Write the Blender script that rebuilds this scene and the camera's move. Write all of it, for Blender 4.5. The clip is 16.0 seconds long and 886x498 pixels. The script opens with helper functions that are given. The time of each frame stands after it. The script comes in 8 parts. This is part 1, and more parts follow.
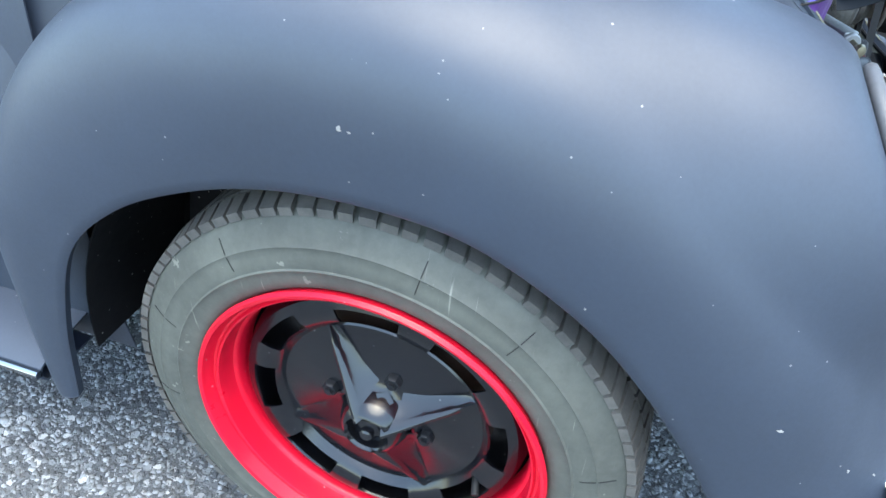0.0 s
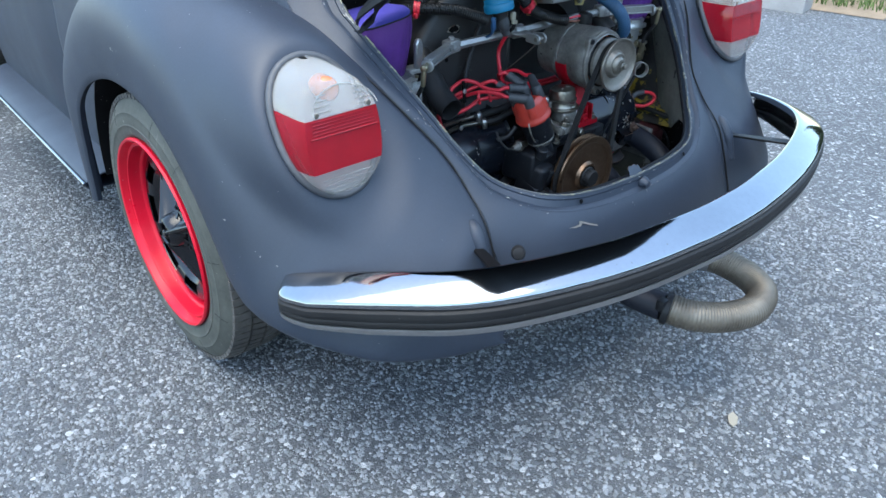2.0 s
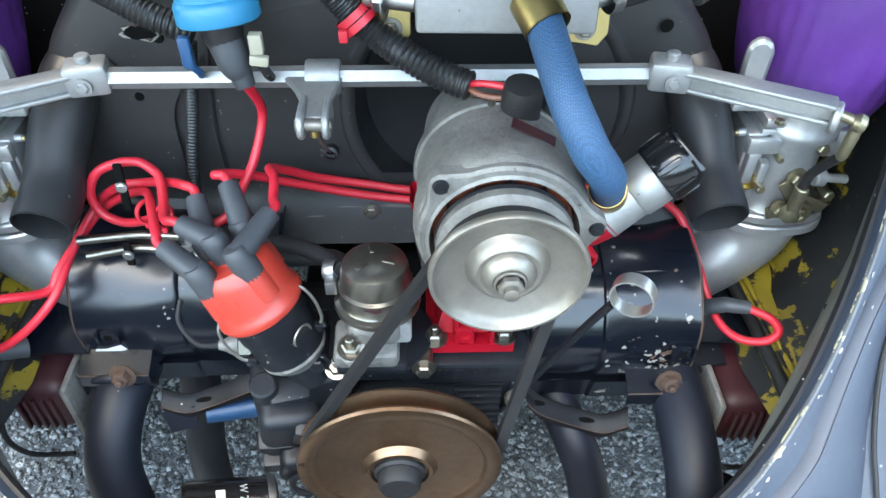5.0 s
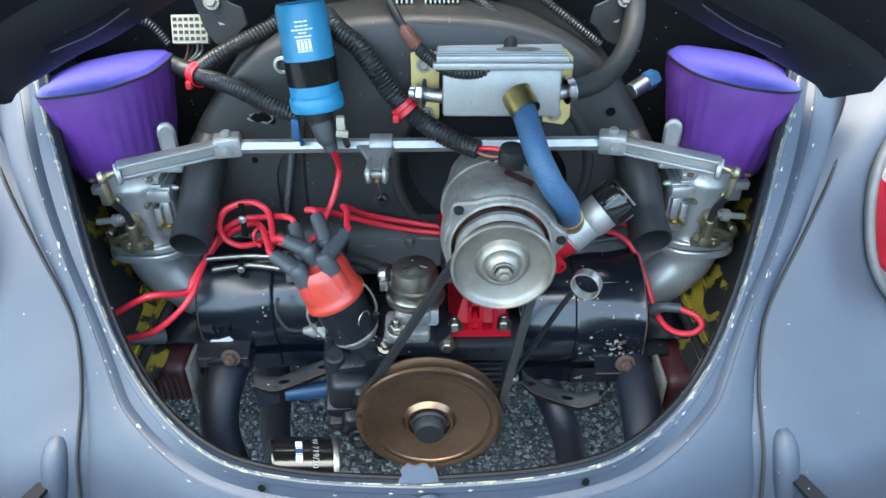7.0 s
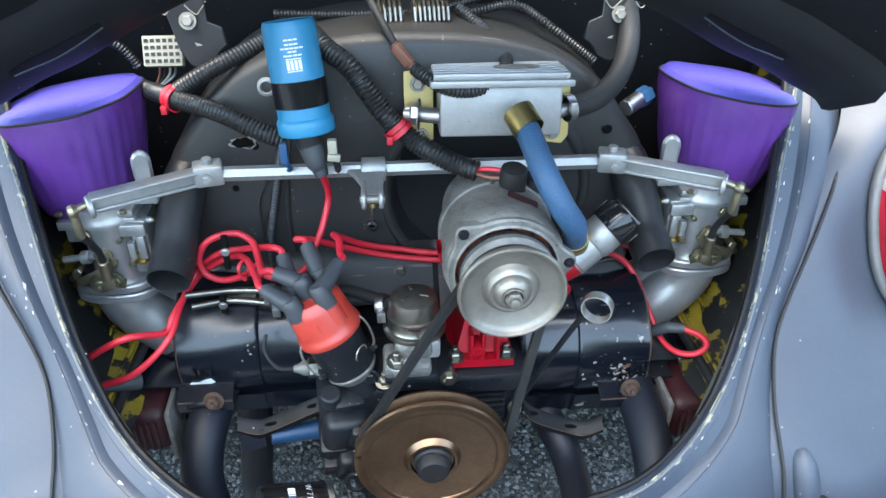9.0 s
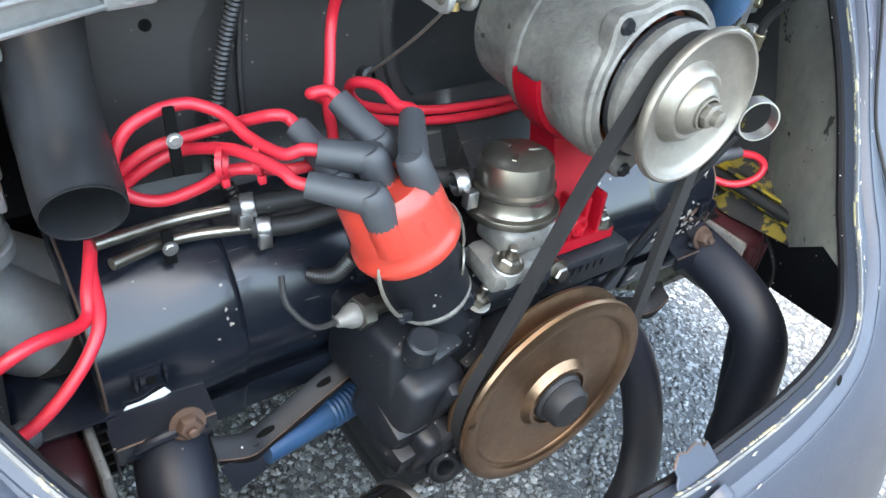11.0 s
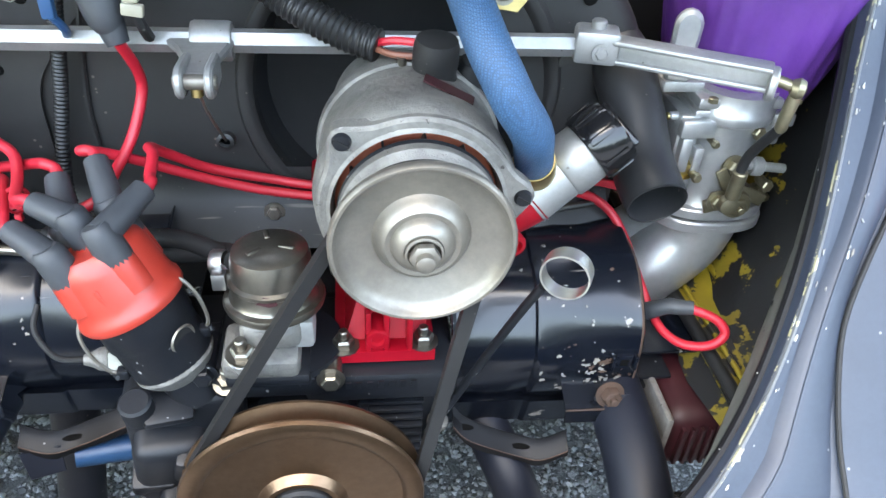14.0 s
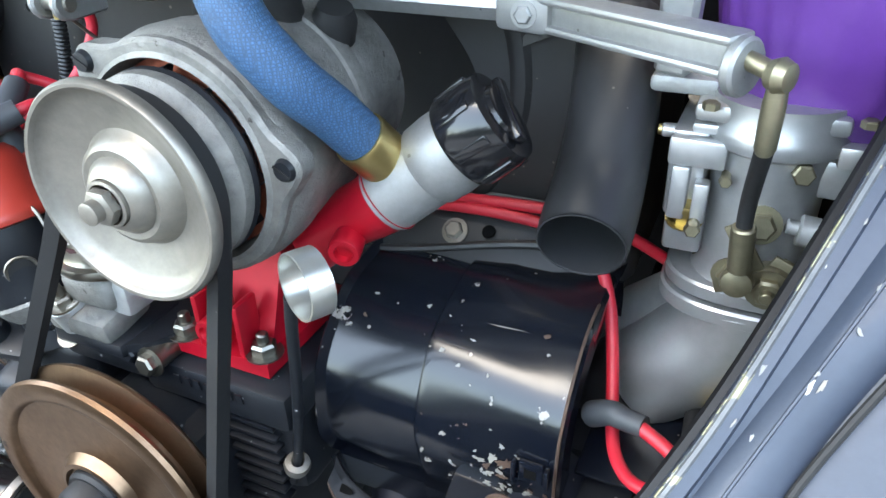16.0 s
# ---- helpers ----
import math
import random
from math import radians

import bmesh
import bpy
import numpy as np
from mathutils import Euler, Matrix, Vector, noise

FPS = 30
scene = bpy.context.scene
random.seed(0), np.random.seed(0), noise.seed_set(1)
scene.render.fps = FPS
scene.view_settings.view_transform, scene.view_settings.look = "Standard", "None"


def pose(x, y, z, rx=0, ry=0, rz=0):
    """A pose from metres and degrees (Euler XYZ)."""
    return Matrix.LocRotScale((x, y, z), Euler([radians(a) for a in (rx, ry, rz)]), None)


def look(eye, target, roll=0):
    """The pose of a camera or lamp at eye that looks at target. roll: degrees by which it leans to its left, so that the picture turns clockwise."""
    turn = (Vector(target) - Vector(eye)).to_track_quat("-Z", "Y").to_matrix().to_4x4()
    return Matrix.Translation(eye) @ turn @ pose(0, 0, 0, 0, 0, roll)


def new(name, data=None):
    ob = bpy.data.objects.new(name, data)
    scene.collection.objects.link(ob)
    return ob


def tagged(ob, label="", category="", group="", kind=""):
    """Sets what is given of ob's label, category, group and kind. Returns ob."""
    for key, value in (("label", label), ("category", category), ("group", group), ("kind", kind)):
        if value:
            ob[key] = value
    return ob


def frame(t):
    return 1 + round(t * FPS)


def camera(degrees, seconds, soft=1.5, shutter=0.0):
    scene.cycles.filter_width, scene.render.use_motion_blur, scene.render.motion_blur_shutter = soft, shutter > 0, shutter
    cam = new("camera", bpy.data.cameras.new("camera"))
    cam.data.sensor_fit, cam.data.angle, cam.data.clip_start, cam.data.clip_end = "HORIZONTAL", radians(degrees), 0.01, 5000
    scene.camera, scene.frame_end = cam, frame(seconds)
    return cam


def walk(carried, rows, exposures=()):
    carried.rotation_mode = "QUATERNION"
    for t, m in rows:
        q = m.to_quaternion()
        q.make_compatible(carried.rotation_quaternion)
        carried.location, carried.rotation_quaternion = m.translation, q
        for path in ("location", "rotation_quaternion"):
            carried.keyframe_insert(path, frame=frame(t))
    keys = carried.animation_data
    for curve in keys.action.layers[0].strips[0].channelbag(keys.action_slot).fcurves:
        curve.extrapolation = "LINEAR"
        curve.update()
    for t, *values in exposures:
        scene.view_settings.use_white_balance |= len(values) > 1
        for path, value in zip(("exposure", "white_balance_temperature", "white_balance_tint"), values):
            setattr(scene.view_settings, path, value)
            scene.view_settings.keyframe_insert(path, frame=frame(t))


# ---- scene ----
cam = camera(62.4, 16.0)
PATH = [
    (0, (-1.2619, 0.3220, 1.0148), (0.2531, 0.8048, -0.1983), 2.80),
    (0.5, (-1.4310, -0.0100, 1.0486), (0.0190, 0.6813, -0.1429), 0.76),
    (1, (-1.4183, -0.4040, 1.0722), (-0.0755, 0.5470, -0.0647), -1.01),
    (1.5, (-1.3608, -0.7180, 1.0906), (-0.1308, 0.4229, 0.0019), -0.98),
    (2, (-1.2125, -0.9060, 1.1335), (-0.0964, 0.3896, 0.0963), 0.50),
    (2.5, (-0.8906, -0.9640, 1.1245), (0.1262, 0.4277, 0.1100), 2.52),
    (3, (-0.6331, -0.8870, 1.1033), (0.2585, 0.5705, 0.0637), 3.92),
    (3.5, (-0.3462, -0.7180, 1.0973), (0.3466, 0.7782, -0.0346), 5.05),
    (4, (-0.0808, -0.6100, 1.0729), (0.3168, 0.9100, -0.1647), 4.44),
    (4.2, (-0.0416, -0.5380, 1.0788), (0.2787, 0.9602, -0.2068), 4.47),
    (4.5, (0.0231, -0.4370, 1.0300), (0.1595, 1.0978, -0.2451), 1.64),
    (5, (0.0289, -0.3330, 1.0228), (0.0918, 1.1290, -0.3405), 0.92),
    (5.2, (0.0381, -0.3380, 1.0306), (0.0529, 1.1210, -0.3374), -0.09),
    (7.3, (0.0203, -0.6200, 1.1451), (0.0324, 1.0207, 0.0015), -0.25),
    (7.5, (0.0202, -0.6150, 1.1431), (0.0455, 1.0308, 0.0071), 0.16),
    (8, (0.0121, -0.5970, 1.1393), (0.0486, 1.0531, 0.0098), 0.56),
    (8.5, (0.0009, -0.5890, 1.1316), (0.0654, 1.0614, 0.0038), 0.77),
    (9, (-0.0385, -0.5670, 1.1167), (0.1195, 1.0887, 0.0061), 0.69),
    (9.5, (-0.1125, -0.4050, 1.0128), (0.2522, 1.2285, -0.0822), 0.94),
    (10, (-0.2241, -0.2740, 0.9198), (0.4172, 1.2333, -0.2277), 2.82),
    (10.2, (-0.2668, -0.2400, 0.8940), (0.4790, 1.2033, -0.2725), 3.77),
    (12.3, (-0.3682, -0.2400, 0.8468), (0.7707, 0.9249, -0.3133), 10.11),
    (12.5, (-0.3723, -0.2380, 0.8439), (0.7466, 0.9458, -0.3166), 9.79),
    (12.8, (-0.3663, -0.2300, 0.8428), (0.7123, 0.9731, -0.3359), 9.65),
    (13, (-0.3391, -0.2450, 0.8480), (0.7004, 0.9998, -0.3223), 8.70),
    (13.5, (-0.1727, -0.3240, 0.8964), (0.5024, 1.1379, -0.2898), 4.21),
    (14, (0.0499, -0.3240, 0.9172), (0.2930, 1.2700, -0.2661), 4.04),
    (14.2, (0.1247, -0.2890, 0.9081), (0.1536, 1.3210, -0.2782), 3.81),
    (14.5, (0.2091, -0.2390, 0.8857), (-0.0424, 1.3698, -0.2755), 3.25),
    (15, (0.3263, -0.2190, 0.8554), (-0.3697, 1.2741, -0.2787), 0.83),
    (15.5, (0.3612, -0.2100, 0.8145), (-0.4664, 1.2282, -0.3020), -0.69),
    (16, (0.3671, -0.1860, 0.8113), (-0.3740, 1.3568, -0.2233), -1.80),
]
LIGHT = [(0.0, 3.02, 6900, 2), (0.8, 2.26, 6580, 2), (1.5, 2.13, 6580, 2), (2.0, 2.27, 6580, 2), (2.5, 2.01, 6640, 3), (3.2, 2.45, 6340, 13), (4.0, 3.65, 7880, 2), (5, 4.08, 8080, 3),
         (7.4, 3.64, 7270, -1), (9, 3.68, 7530, 3), (10.0, 4.16, 8420, 4), (12.5, 4.19, 8640, 10), (14, 4.17, 8540, 8), (16, 4.15, 8340, 6)]
walk(cam, [(t, look(eye, target, roll)) for t, eye, target, roll in PATH], LIGHT)

# ---- light ----
world = bpy.data.worlds.new("sky")
scene.world = world
world.use_nodes = True
wn = world.node_tree.nodes
sky = wn.new("ShaderNodeTexSky")
sky.sky_type, sky.sun_disc = "NISHITA", False
sky.sun_elevation, sky.sun_rotation = radians(77), radians(-122)
sky.air_density, sky.dust_density, sky.ozone_density = 1.2, 1.6, 2.0
wn["Background"].inputs["Strength"].default_value = 0.165
world.node_tree.links.new(sky.outputs["Color"], wn["Background"].inputs["Color"])
sun = new("sun", bpy.data.lights.new("sun", "SUN"))
sun.data.energy, sun.data.angle, sun.data.color = 0.6, radians(60), (1.0, 0.97, 0.92)
sun.matrix_world = look((-0.65, -0.40, 3.3), (0, 0, 0))


# ---- materials ----
def shade(name, base, second=None, rough=0.5, metal=0.0, grain=40.0, blotch=4.0, mix=0.5, bump=0.1, spread=0.12, spec=0.5, chip=None, chip_scale=25.0, chip_amount=0.64, coat=0.0, random_tint=0.0, island=0.0, specks=0.0, scratch=0.0):
    """A surface with colour variation at two scales, uneven gloss, fine relief, and chips or dirt of a third colour."""
    m = bpy.data.materials.new(name)
    m.use_nodes = True
    nt, n = m.node_tree, m.node_tree.nodes
    b = n["Principled BSDF"]
    b.inputs["Metallic"].default_value = metal
    b.inputs["Specular IOR Level"].default_value = spec
    b.inputs["Coat Weight"].default_value = coat
    b.inputs["Coat Roughness"].default_value = 0.15
    tc = n.new("ShaderNodeTexCoord")
    second = second or tuple(c * 0.7 for c in base)

    def noise_at(scale, detail=4.0, roughness=0.6):
        t = n.new("ShaderNodeTexNoise")
        t.inputs["Scale"].default_value, t.inputs["Detail"].default_value, t.inputs["Roughness"].default_value = scale, detail, roughness
        nt.links.new(tc.outputs["Object"], t.inputs["Vector"])
        return t

    def ramp(src, lo, hi):
        r = n.new("ShaderNodeMapRange")
        r.inputs["From Min"].default_value, r.inputs["From Max"].default_value = lo, hi
        nt.links.new(src, r.inputs["Value"])
        return r.outputs["Result"]

    def blend(fac, a, c):
        x = n.new("ShaderNodeMix")
        x.data_type = "RGBA"
        nt.links.new(fac, x.inputs["Factor"])
        for sock, val in ((x.inputs["A"], a), (x.inputs["B"], c)):
            if isinstance(val, tuple):
                sock.default_value = (*val, 1)
            else:
                nt.links.new(val, sock)
        return x.outputs["Result"]

    big, fine = noise_at(blotch), noise_at(grain, 6.0, 0.7)
    add = n.new("ShaderNodeMath")
    add.operation = "MULTIPLY_ADD"
    nt.links.new(fine.outputs["Fac"], add.inputs[0])
    add.inputs[1].default_value = mix
    nt.links.new(big.outputs["Fac"], add.inputs[2])
    col = blend(ramp(add.outputs[0], 0.35 + mix * 0.3, 0.65 + mix * 0.7), base, second)
    if chip:
        col = blend(ramp(noise_at(chip_scale, 5.0, 0.65).outputs["Fac"], chip_amount, chip_amount + 0.015), col, chip)
    if specks:
        dots = n.new("ShaderNodeTexVoronoi")
        dots.inputs["Scale"].default_value = 300.0
        nt.links.new(tc.outputs["Object"], dots.inputs["Vector"])
        pick = n.new("ShaderNodeSeparateColor")
        nt.links.new(dots.outputs["Color"], pick.inputs["Color"])
        size = ramp(pick.outputs["Red"], 1.0 - specks, 1.0)
        cut = n.new("ShaderNodeMath")
        cut.operation = "MULTIPLY_ADD"
        nt.links.new(size, cut.inputs[0])
        cut.inputs[1].default_value = 0.42
        neg = n.new("ShaderNodeMath")
        neg.operation = "MULTIPLY"
        neg.inputs[1].default_value = -1.0
        nt.links.new(dots.outputs["Distance"], neg.inputs[0])
        nt.links.new(neg.outputs[0], cut.inputs[2])
        col = blend(ramp(cut.outputs[0], 0.0, 0.06), col, chip or (0.3, 0.3, 0.29))
    if scratch:
        for turn, long in ((radians(28), (9.0, 210.0, 9.0)), (radians(-51), (7.0, 260.0, 12.0))):
            mp = n.new("ShaderNodeMapping")
            mp.inputs["Rotation"].default_value = (0.3, turn, turn)
            mp.inputs["Scale"].default_value = long
            nt.links.new(tc.outputs["Object"], mp.inputs["Vector"])
            t = n.new("ShaderNodeTexNoise")
            t.inputs["Scale"].default_value, t.inputs["Detail"].default_value = 1.0, 2.0
            nt.links.new(mp.outputs["Vector"], t.inputs["Vector"])
            col = blend(ramp(t.outputs["Fac"], 0.735 - 0.06 * scratch, 0.78 - 0.06 * scratch), col, chip or (0.3, 0.3, 0.29))
    if random_tint or island:
        inf = n.new("ShaderNodeNewGeometry") if island else n.new("ShaderNodeObjectInfo")
        hsv = n.new("ShaderNodeHueSaturation")
        amount = island or random_tint
        r = n.new("ShaderNodeMapRange")
        r.inputs["To Min"].default_value, r.inputs["To Max"].default_value = 1 - amount, 1 + amount
        nt.links.new(inf.outputs["Random Per Island" if island else "Random"], r.inputs["Value"])
        nt.links.new(r.outputs["Result"], hsv.inputs["Value"])
        nt.links.new(col, hsv.inputs["Color"])
        col = hsv.outputs["Color"]
    nt.links.new(col, b.inputs["Base Color"])
    rr = n.new("ShaderNodeMapRange")
    rr.inputs["To Min"].default_value, rr.inputs["To Max"].default_value = max(0.02, rough - spread), min(1.0, rough + spread)
    nt.links.new(add.outputs[0], rr.inputs["Value"])
    nt.links.new(rr.outputs["Result"], b.inputs["Roughness"])
    if bump:
        bp = n.new("ShaderNodeBump")
        bp.inputs["Strength"].default_value, bp.inputs["Distance"].default_value = bump, 0.002
        nt.links.new(fine.outputs["Fac"], bp.inputs["Height"])
        nt.links.new(bp.outputs["Normal"], b.inputs["Normal"])
    return m


PAINT = shade("satin_black_paint", (0.0245, 0.0330, 0.0500), (0.018, 0.0245, 0.0375), rough=0.44, grain=220, blotch=5, mix=0.6, bump=0.05, spread=0.09, spec=0.48, specks=0.004, chip=(0.17, 0.17, 0.17), chip_scale=60.0, chip_amount=0.80)
# Body paint darkened for the lid: the shade beneath it is in the colour.
LID_SHADED = shade("satin_paint_lid_shaded", (0.010, 0.0112, 0.014), (0.007, 0.008, 0.010), rough=0.45, grain=160, blotch=6, bump=0.06, spec=0.18, specks=0.004, chip=(0.14, 0.14, 0.14), chip_scale=60, chip_amount=0.8)
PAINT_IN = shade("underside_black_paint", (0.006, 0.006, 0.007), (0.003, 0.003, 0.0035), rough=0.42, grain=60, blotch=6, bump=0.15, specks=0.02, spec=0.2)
SHELL_DARK = shade("black_sprayed_yellow_panel", (0.20, 0.14, 0.014), (0.12, 0.085, 0.010), rough=0.45, grain=50, blotch=9, bump=0.15, chip=(0.007, 0.007, 0.0075), chip_scale=14.0, chip_amount=0.45)
SHELL_IN = shade("oversprayed_yellow_paint", (0.26, 0.185, 0.016), (0.17, 0.12, 0.010), rough=0.45, grain=50, blotch=9, bump=0.15, chip=(0.010, 0.010, 0.010), chip_scale=20.0, chip_amount=0.505)
TIN = shade("gloss_black_tin", (0.0034, 0.0050, 0.0090), (0.0060, 0.0076, 0.011), rough=0.21, grain=60, blotch=9, bump=0.012, spread=0.06, chip=(0.15, 0.13, 0.115), chip_scale=26.0, chip_amount=0.7, specks=0.008, scratch=0.1, spec=0.45)
TIN_WORN = shade("worn_black_tin", (0.0030, 0.0042, 0.0074), (0.006, 0.007, 0.0092), rough=0.17, grain=60, blotch=9, bump=0.015, spread=0.06, chip=(0.21, 0.185, 0.165), chip_scale=34.0, chip_amount=0.655, specks=0.012, scratch=0.15, spec=0.45)
SHROUD = shade("satin_grey_black_shroud", (0.0168, 0.0162, 0.0166), (0.0112, 0.0108, 0.0108), spec=0.5, rough=0.43, grain=55, blotch=5, bump=0.04, spread=0.14, chip=(0.12, 0.10, 0.085), chip_scale=44, chip_amount=0.74, specks=0.03, scratch=0.3)
CASE = shade("dull_black_engine_case", (0.0040, 0.0052, 0.0080), (0.0075, 0.0084, 0.0102), rough=0.4, grain=130, blotch=14, bump=0.14, spread=0.12, chip=(0.18, 0.18, 0.18), chip_scale=48, chip_amount=0.70, spec=0.32, specks=0.02)
EXHAUST = shade("matt_black_exhaust", (0.0055, 0.0075, 0.014), (0.010, 0.012, 0.018), rough=0.46, grain=170, blotch=9, bump=0.05, spread=0.12, spec=0.3, specks=0.012, chip=(0.09, 0.085, 0.085), chip_scale=50, chip_amount=0.77)
RUBBER = shade("black_rubber", (0.010, 0.010, 0.011), (0.017, 0.017, 0.017), rough=0.52, spec=0.25, grain=140, blotch=12, bump=0.12, specks=0.02, chip=(0.07, 0.07, 0.065), chip_scale=60, chip_amount=0.72)
BOOT = shade("grey_black_rubber_boot", (0.020, 0.023, 0.028), (0.036, 0.039, 0.043), rough=0.5, grain=90, blotch=28, bump=0.08, spread=0.15)
CONDUIT = shade("black_plastic_conduit", (0.014, 0.014, 0.015), (0.010, 0.010, 0.010), rough=0.32, grain=120, blotch=10, bump=0.03, spec=0.35)
TYRE = shade("dusty_tyre_rubber", (0.075, 0.078, 0.066), (0.040, 0.042, 0.036), rough=0.62, grain=90, blotch=9, bump=0.2, mix=0.5, chip=(0.14, 0.14, 0.12), chip_scale=30, chip_amount=0.66, scratch=0.2)
TREAD = shade("worn_tread_rubber", (0.085, 0.078, 0.070), (0.040, 0.038, 0.036), rough=0.85, grain=100, blotch=12, bump=0.3)
RED_RIM = shade("red_enamel", (0.60, 0.005, 0.026), (0.50, 0.004, 0.020), rough=0.26, grain=60, blotch=5, bump=0.02, coat=0.0, specks=0.006, spec=0.3)
RED_WIRE = shade("red_silicone_wire", (0.47, 0.012, 0.028), (0.38, 0.009, 0.020), rough=0.42, grain=90, blotch=14, bump=0.06)
RED_CAST = shade("red_anodised_stand", (0.42, 0.004, 0.016), (0.30, 0.003, 0.012), rough=0.33, grain=60, blotch=9, bump=0.06, metal=0.35)
RED_DARK = shade("dark_red_valve_cover", (0.034, 0.0026, 0.0055), (0.018, 0.0016, 0.003), rough=0.5, grain=60, blotch=12, bump=0.1)
WHEEL_BLACK = shade("satin_black_wheel_centre", (0.003, 0.0035, 0.0055), (0.005, 0.0055, 0.007), rough=0.15, grain=70, blotch=9, bump=0.012, spread=0.05, spec=0.5, specks=0.01, chip=(0.08, 0.08, 0.08), chip_scale=55, chip_amount=0.78)
GLOSS_BLACK = shade("gloss_black_wheel", (0.005, 0.005, 0.006), (0.008, 0.008, 0.009), rough=0.12, grain=60, blotch=8, bump=0.04, spread=0.05, spec=0.45, specks=0.006, chip=(0.10, 0.10, 0.10), chip_scale=60, chip_amount=0.79)
CHROME = shade("polished_chrome", (0.33, 0.34, 0.355), (0.27, 0.28, 0.295), rough=0.055, metal=1.0, grain=90, blotch=4, bump=0.008, spread=0.025, chip=(0.20, 0.17, 0.13), chip_scale=70, chip_amount=0.76, specks=0.006)
CHROME_DULL = shade("dull_chrome", (0.42, 0.42, 0.42), (0.30, 0.30, 0.30), rough=0.32, metal=1.0, grain=80, blotch=6, bump=0.05)
ALLOY = shade("cast_aluminium", (0.40, 0.40, 0.39), (0.23, 0.23, 0.222), rough=0.42, metal=0.55, grain=150, blotch=16, bump=0.3, spread=0.12, chip=(0.10, 0.085, 0.06), chip_scale=60, chip_amount=0.70)
ALLOY_DARK = shade("weathered_cast_aluminium", (0.22, 0.212, 0.195), (0.10, 0.096, 0.09), rough=0.5, metal=0.5, grain=140, blotch=30, bump=0.8, spread=0.15, chip=(0.05, 0.045, 0.04), chip_scale=50, chip_amount=0.66)
MILLED = shade("brushed_aluminium", (0.33, 0.33, 0.325), (0.23, 0.23, 0.225), rough=0.42, metal=0.7, grain=200, blotch=10, bump=0.10, chip=(0.16, 0.15, 0.14), chip_scale=80, chip_amount=0.74, specks=0.02)
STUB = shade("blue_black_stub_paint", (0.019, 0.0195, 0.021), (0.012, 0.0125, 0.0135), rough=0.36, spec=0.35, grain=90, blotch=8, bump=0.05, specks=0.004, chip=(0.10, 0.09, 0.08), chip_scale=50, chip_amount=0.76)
BOX_GREY = shade("dull_cast_box_alloy", (0.30, 0.30, 0.298), (0.22, 0.22, 0.218), rough=0.42, metal=0.6, grain=200, blotch=12, bump=0.12, chip=(0.12, 0.115, 0.11), chip_scale=70, chip_amount=0.73, specks=0.02)
SILVER = shade("satin_silver_casting", (0.46, 0.46, 0.455), (0.36, 0.36, 0.355), rough=0.33, metal=0.75, grain=160, blotch=10, bump=0.05, spread=0.08, chip=(0.16, 0.13, 0.09), chip_scale=50, chip_amount=0.735)
ZINC = shade("zinc_plated_steel", (0.25, 0.235, 0.205), (0.14, 0.13, 0.11), rough=0.26, metal=0.95, grain=120, blotch=18, bump=0.06, spread=0.12, chip=(0.08, 0.06, 0.04), chip_scale=60, chip_amount=0.71)
STEEL = shade("plain_steel", (0.245, 0.225, 0.195), (0.145, 0.132, 0.115), rough=0.40, metal=0.75, grain=150, blotch=14, bump=0.12, spread=0.12, chip=(0.12, 0.10, 0.08), chip_scale=60, chip_amount=0.72)
BRASS = shade("yellow_brass", (0.52, 0.41, 0.19), (0.38, 0.29, 0.12), rough=0.28, metal=1.0, grain=80, blotch=12, bump=0.05)
BRONZE = shade("rust_tinted_pulley_steel", (0.26, 0.165, 0.105), (0.15, 0.088, 0.054), rough=0.33, metal=1.0, grain=140, blotch=12, bump=0.10, spread=0.12, chip=(0.06, 0.035, 0.025), chip_scale=45, chip_amount=0.70)
RUSTY = shade("rusty_steel", (0.10, 0.058, 0.04), (0.06, 0.04, 0.034), rough=0.6, metal=0.5, grain=120, blotch=20, bump=0.3)
ORANGE = shade("orange_plastic", (0.36, 0.030, 0.019), (0.29, 0.024, 0.015), rough=0.33, grain=50, blotch=8, bump=0.03, coat=0.1, chip=(0.65, 0.50, 0.42), chip_scale=55, chip_amount=0.78)
BLUE = shade("blue_coil_enamel", (0.010, 0.185, 0.335), (0.008, 0.155, 0.29), rough=0.36, grain=60, blotch=6, bump=0.03)
BLUE_DARK = shade("blue_tube_enamel", (0.010, 0.058, 0.14), (0.008, 0.042, 0.105), rough=0.42, grain=60, blotch=10, bump=0.05)
BLUE_HOSE = shade("blue_braided_hose", (0.030, 0.105, 0.215), (0.020, 0.072, 0.155), rough=0.5, grain=200, blotch=16, bump=0.0, mix=0.6)


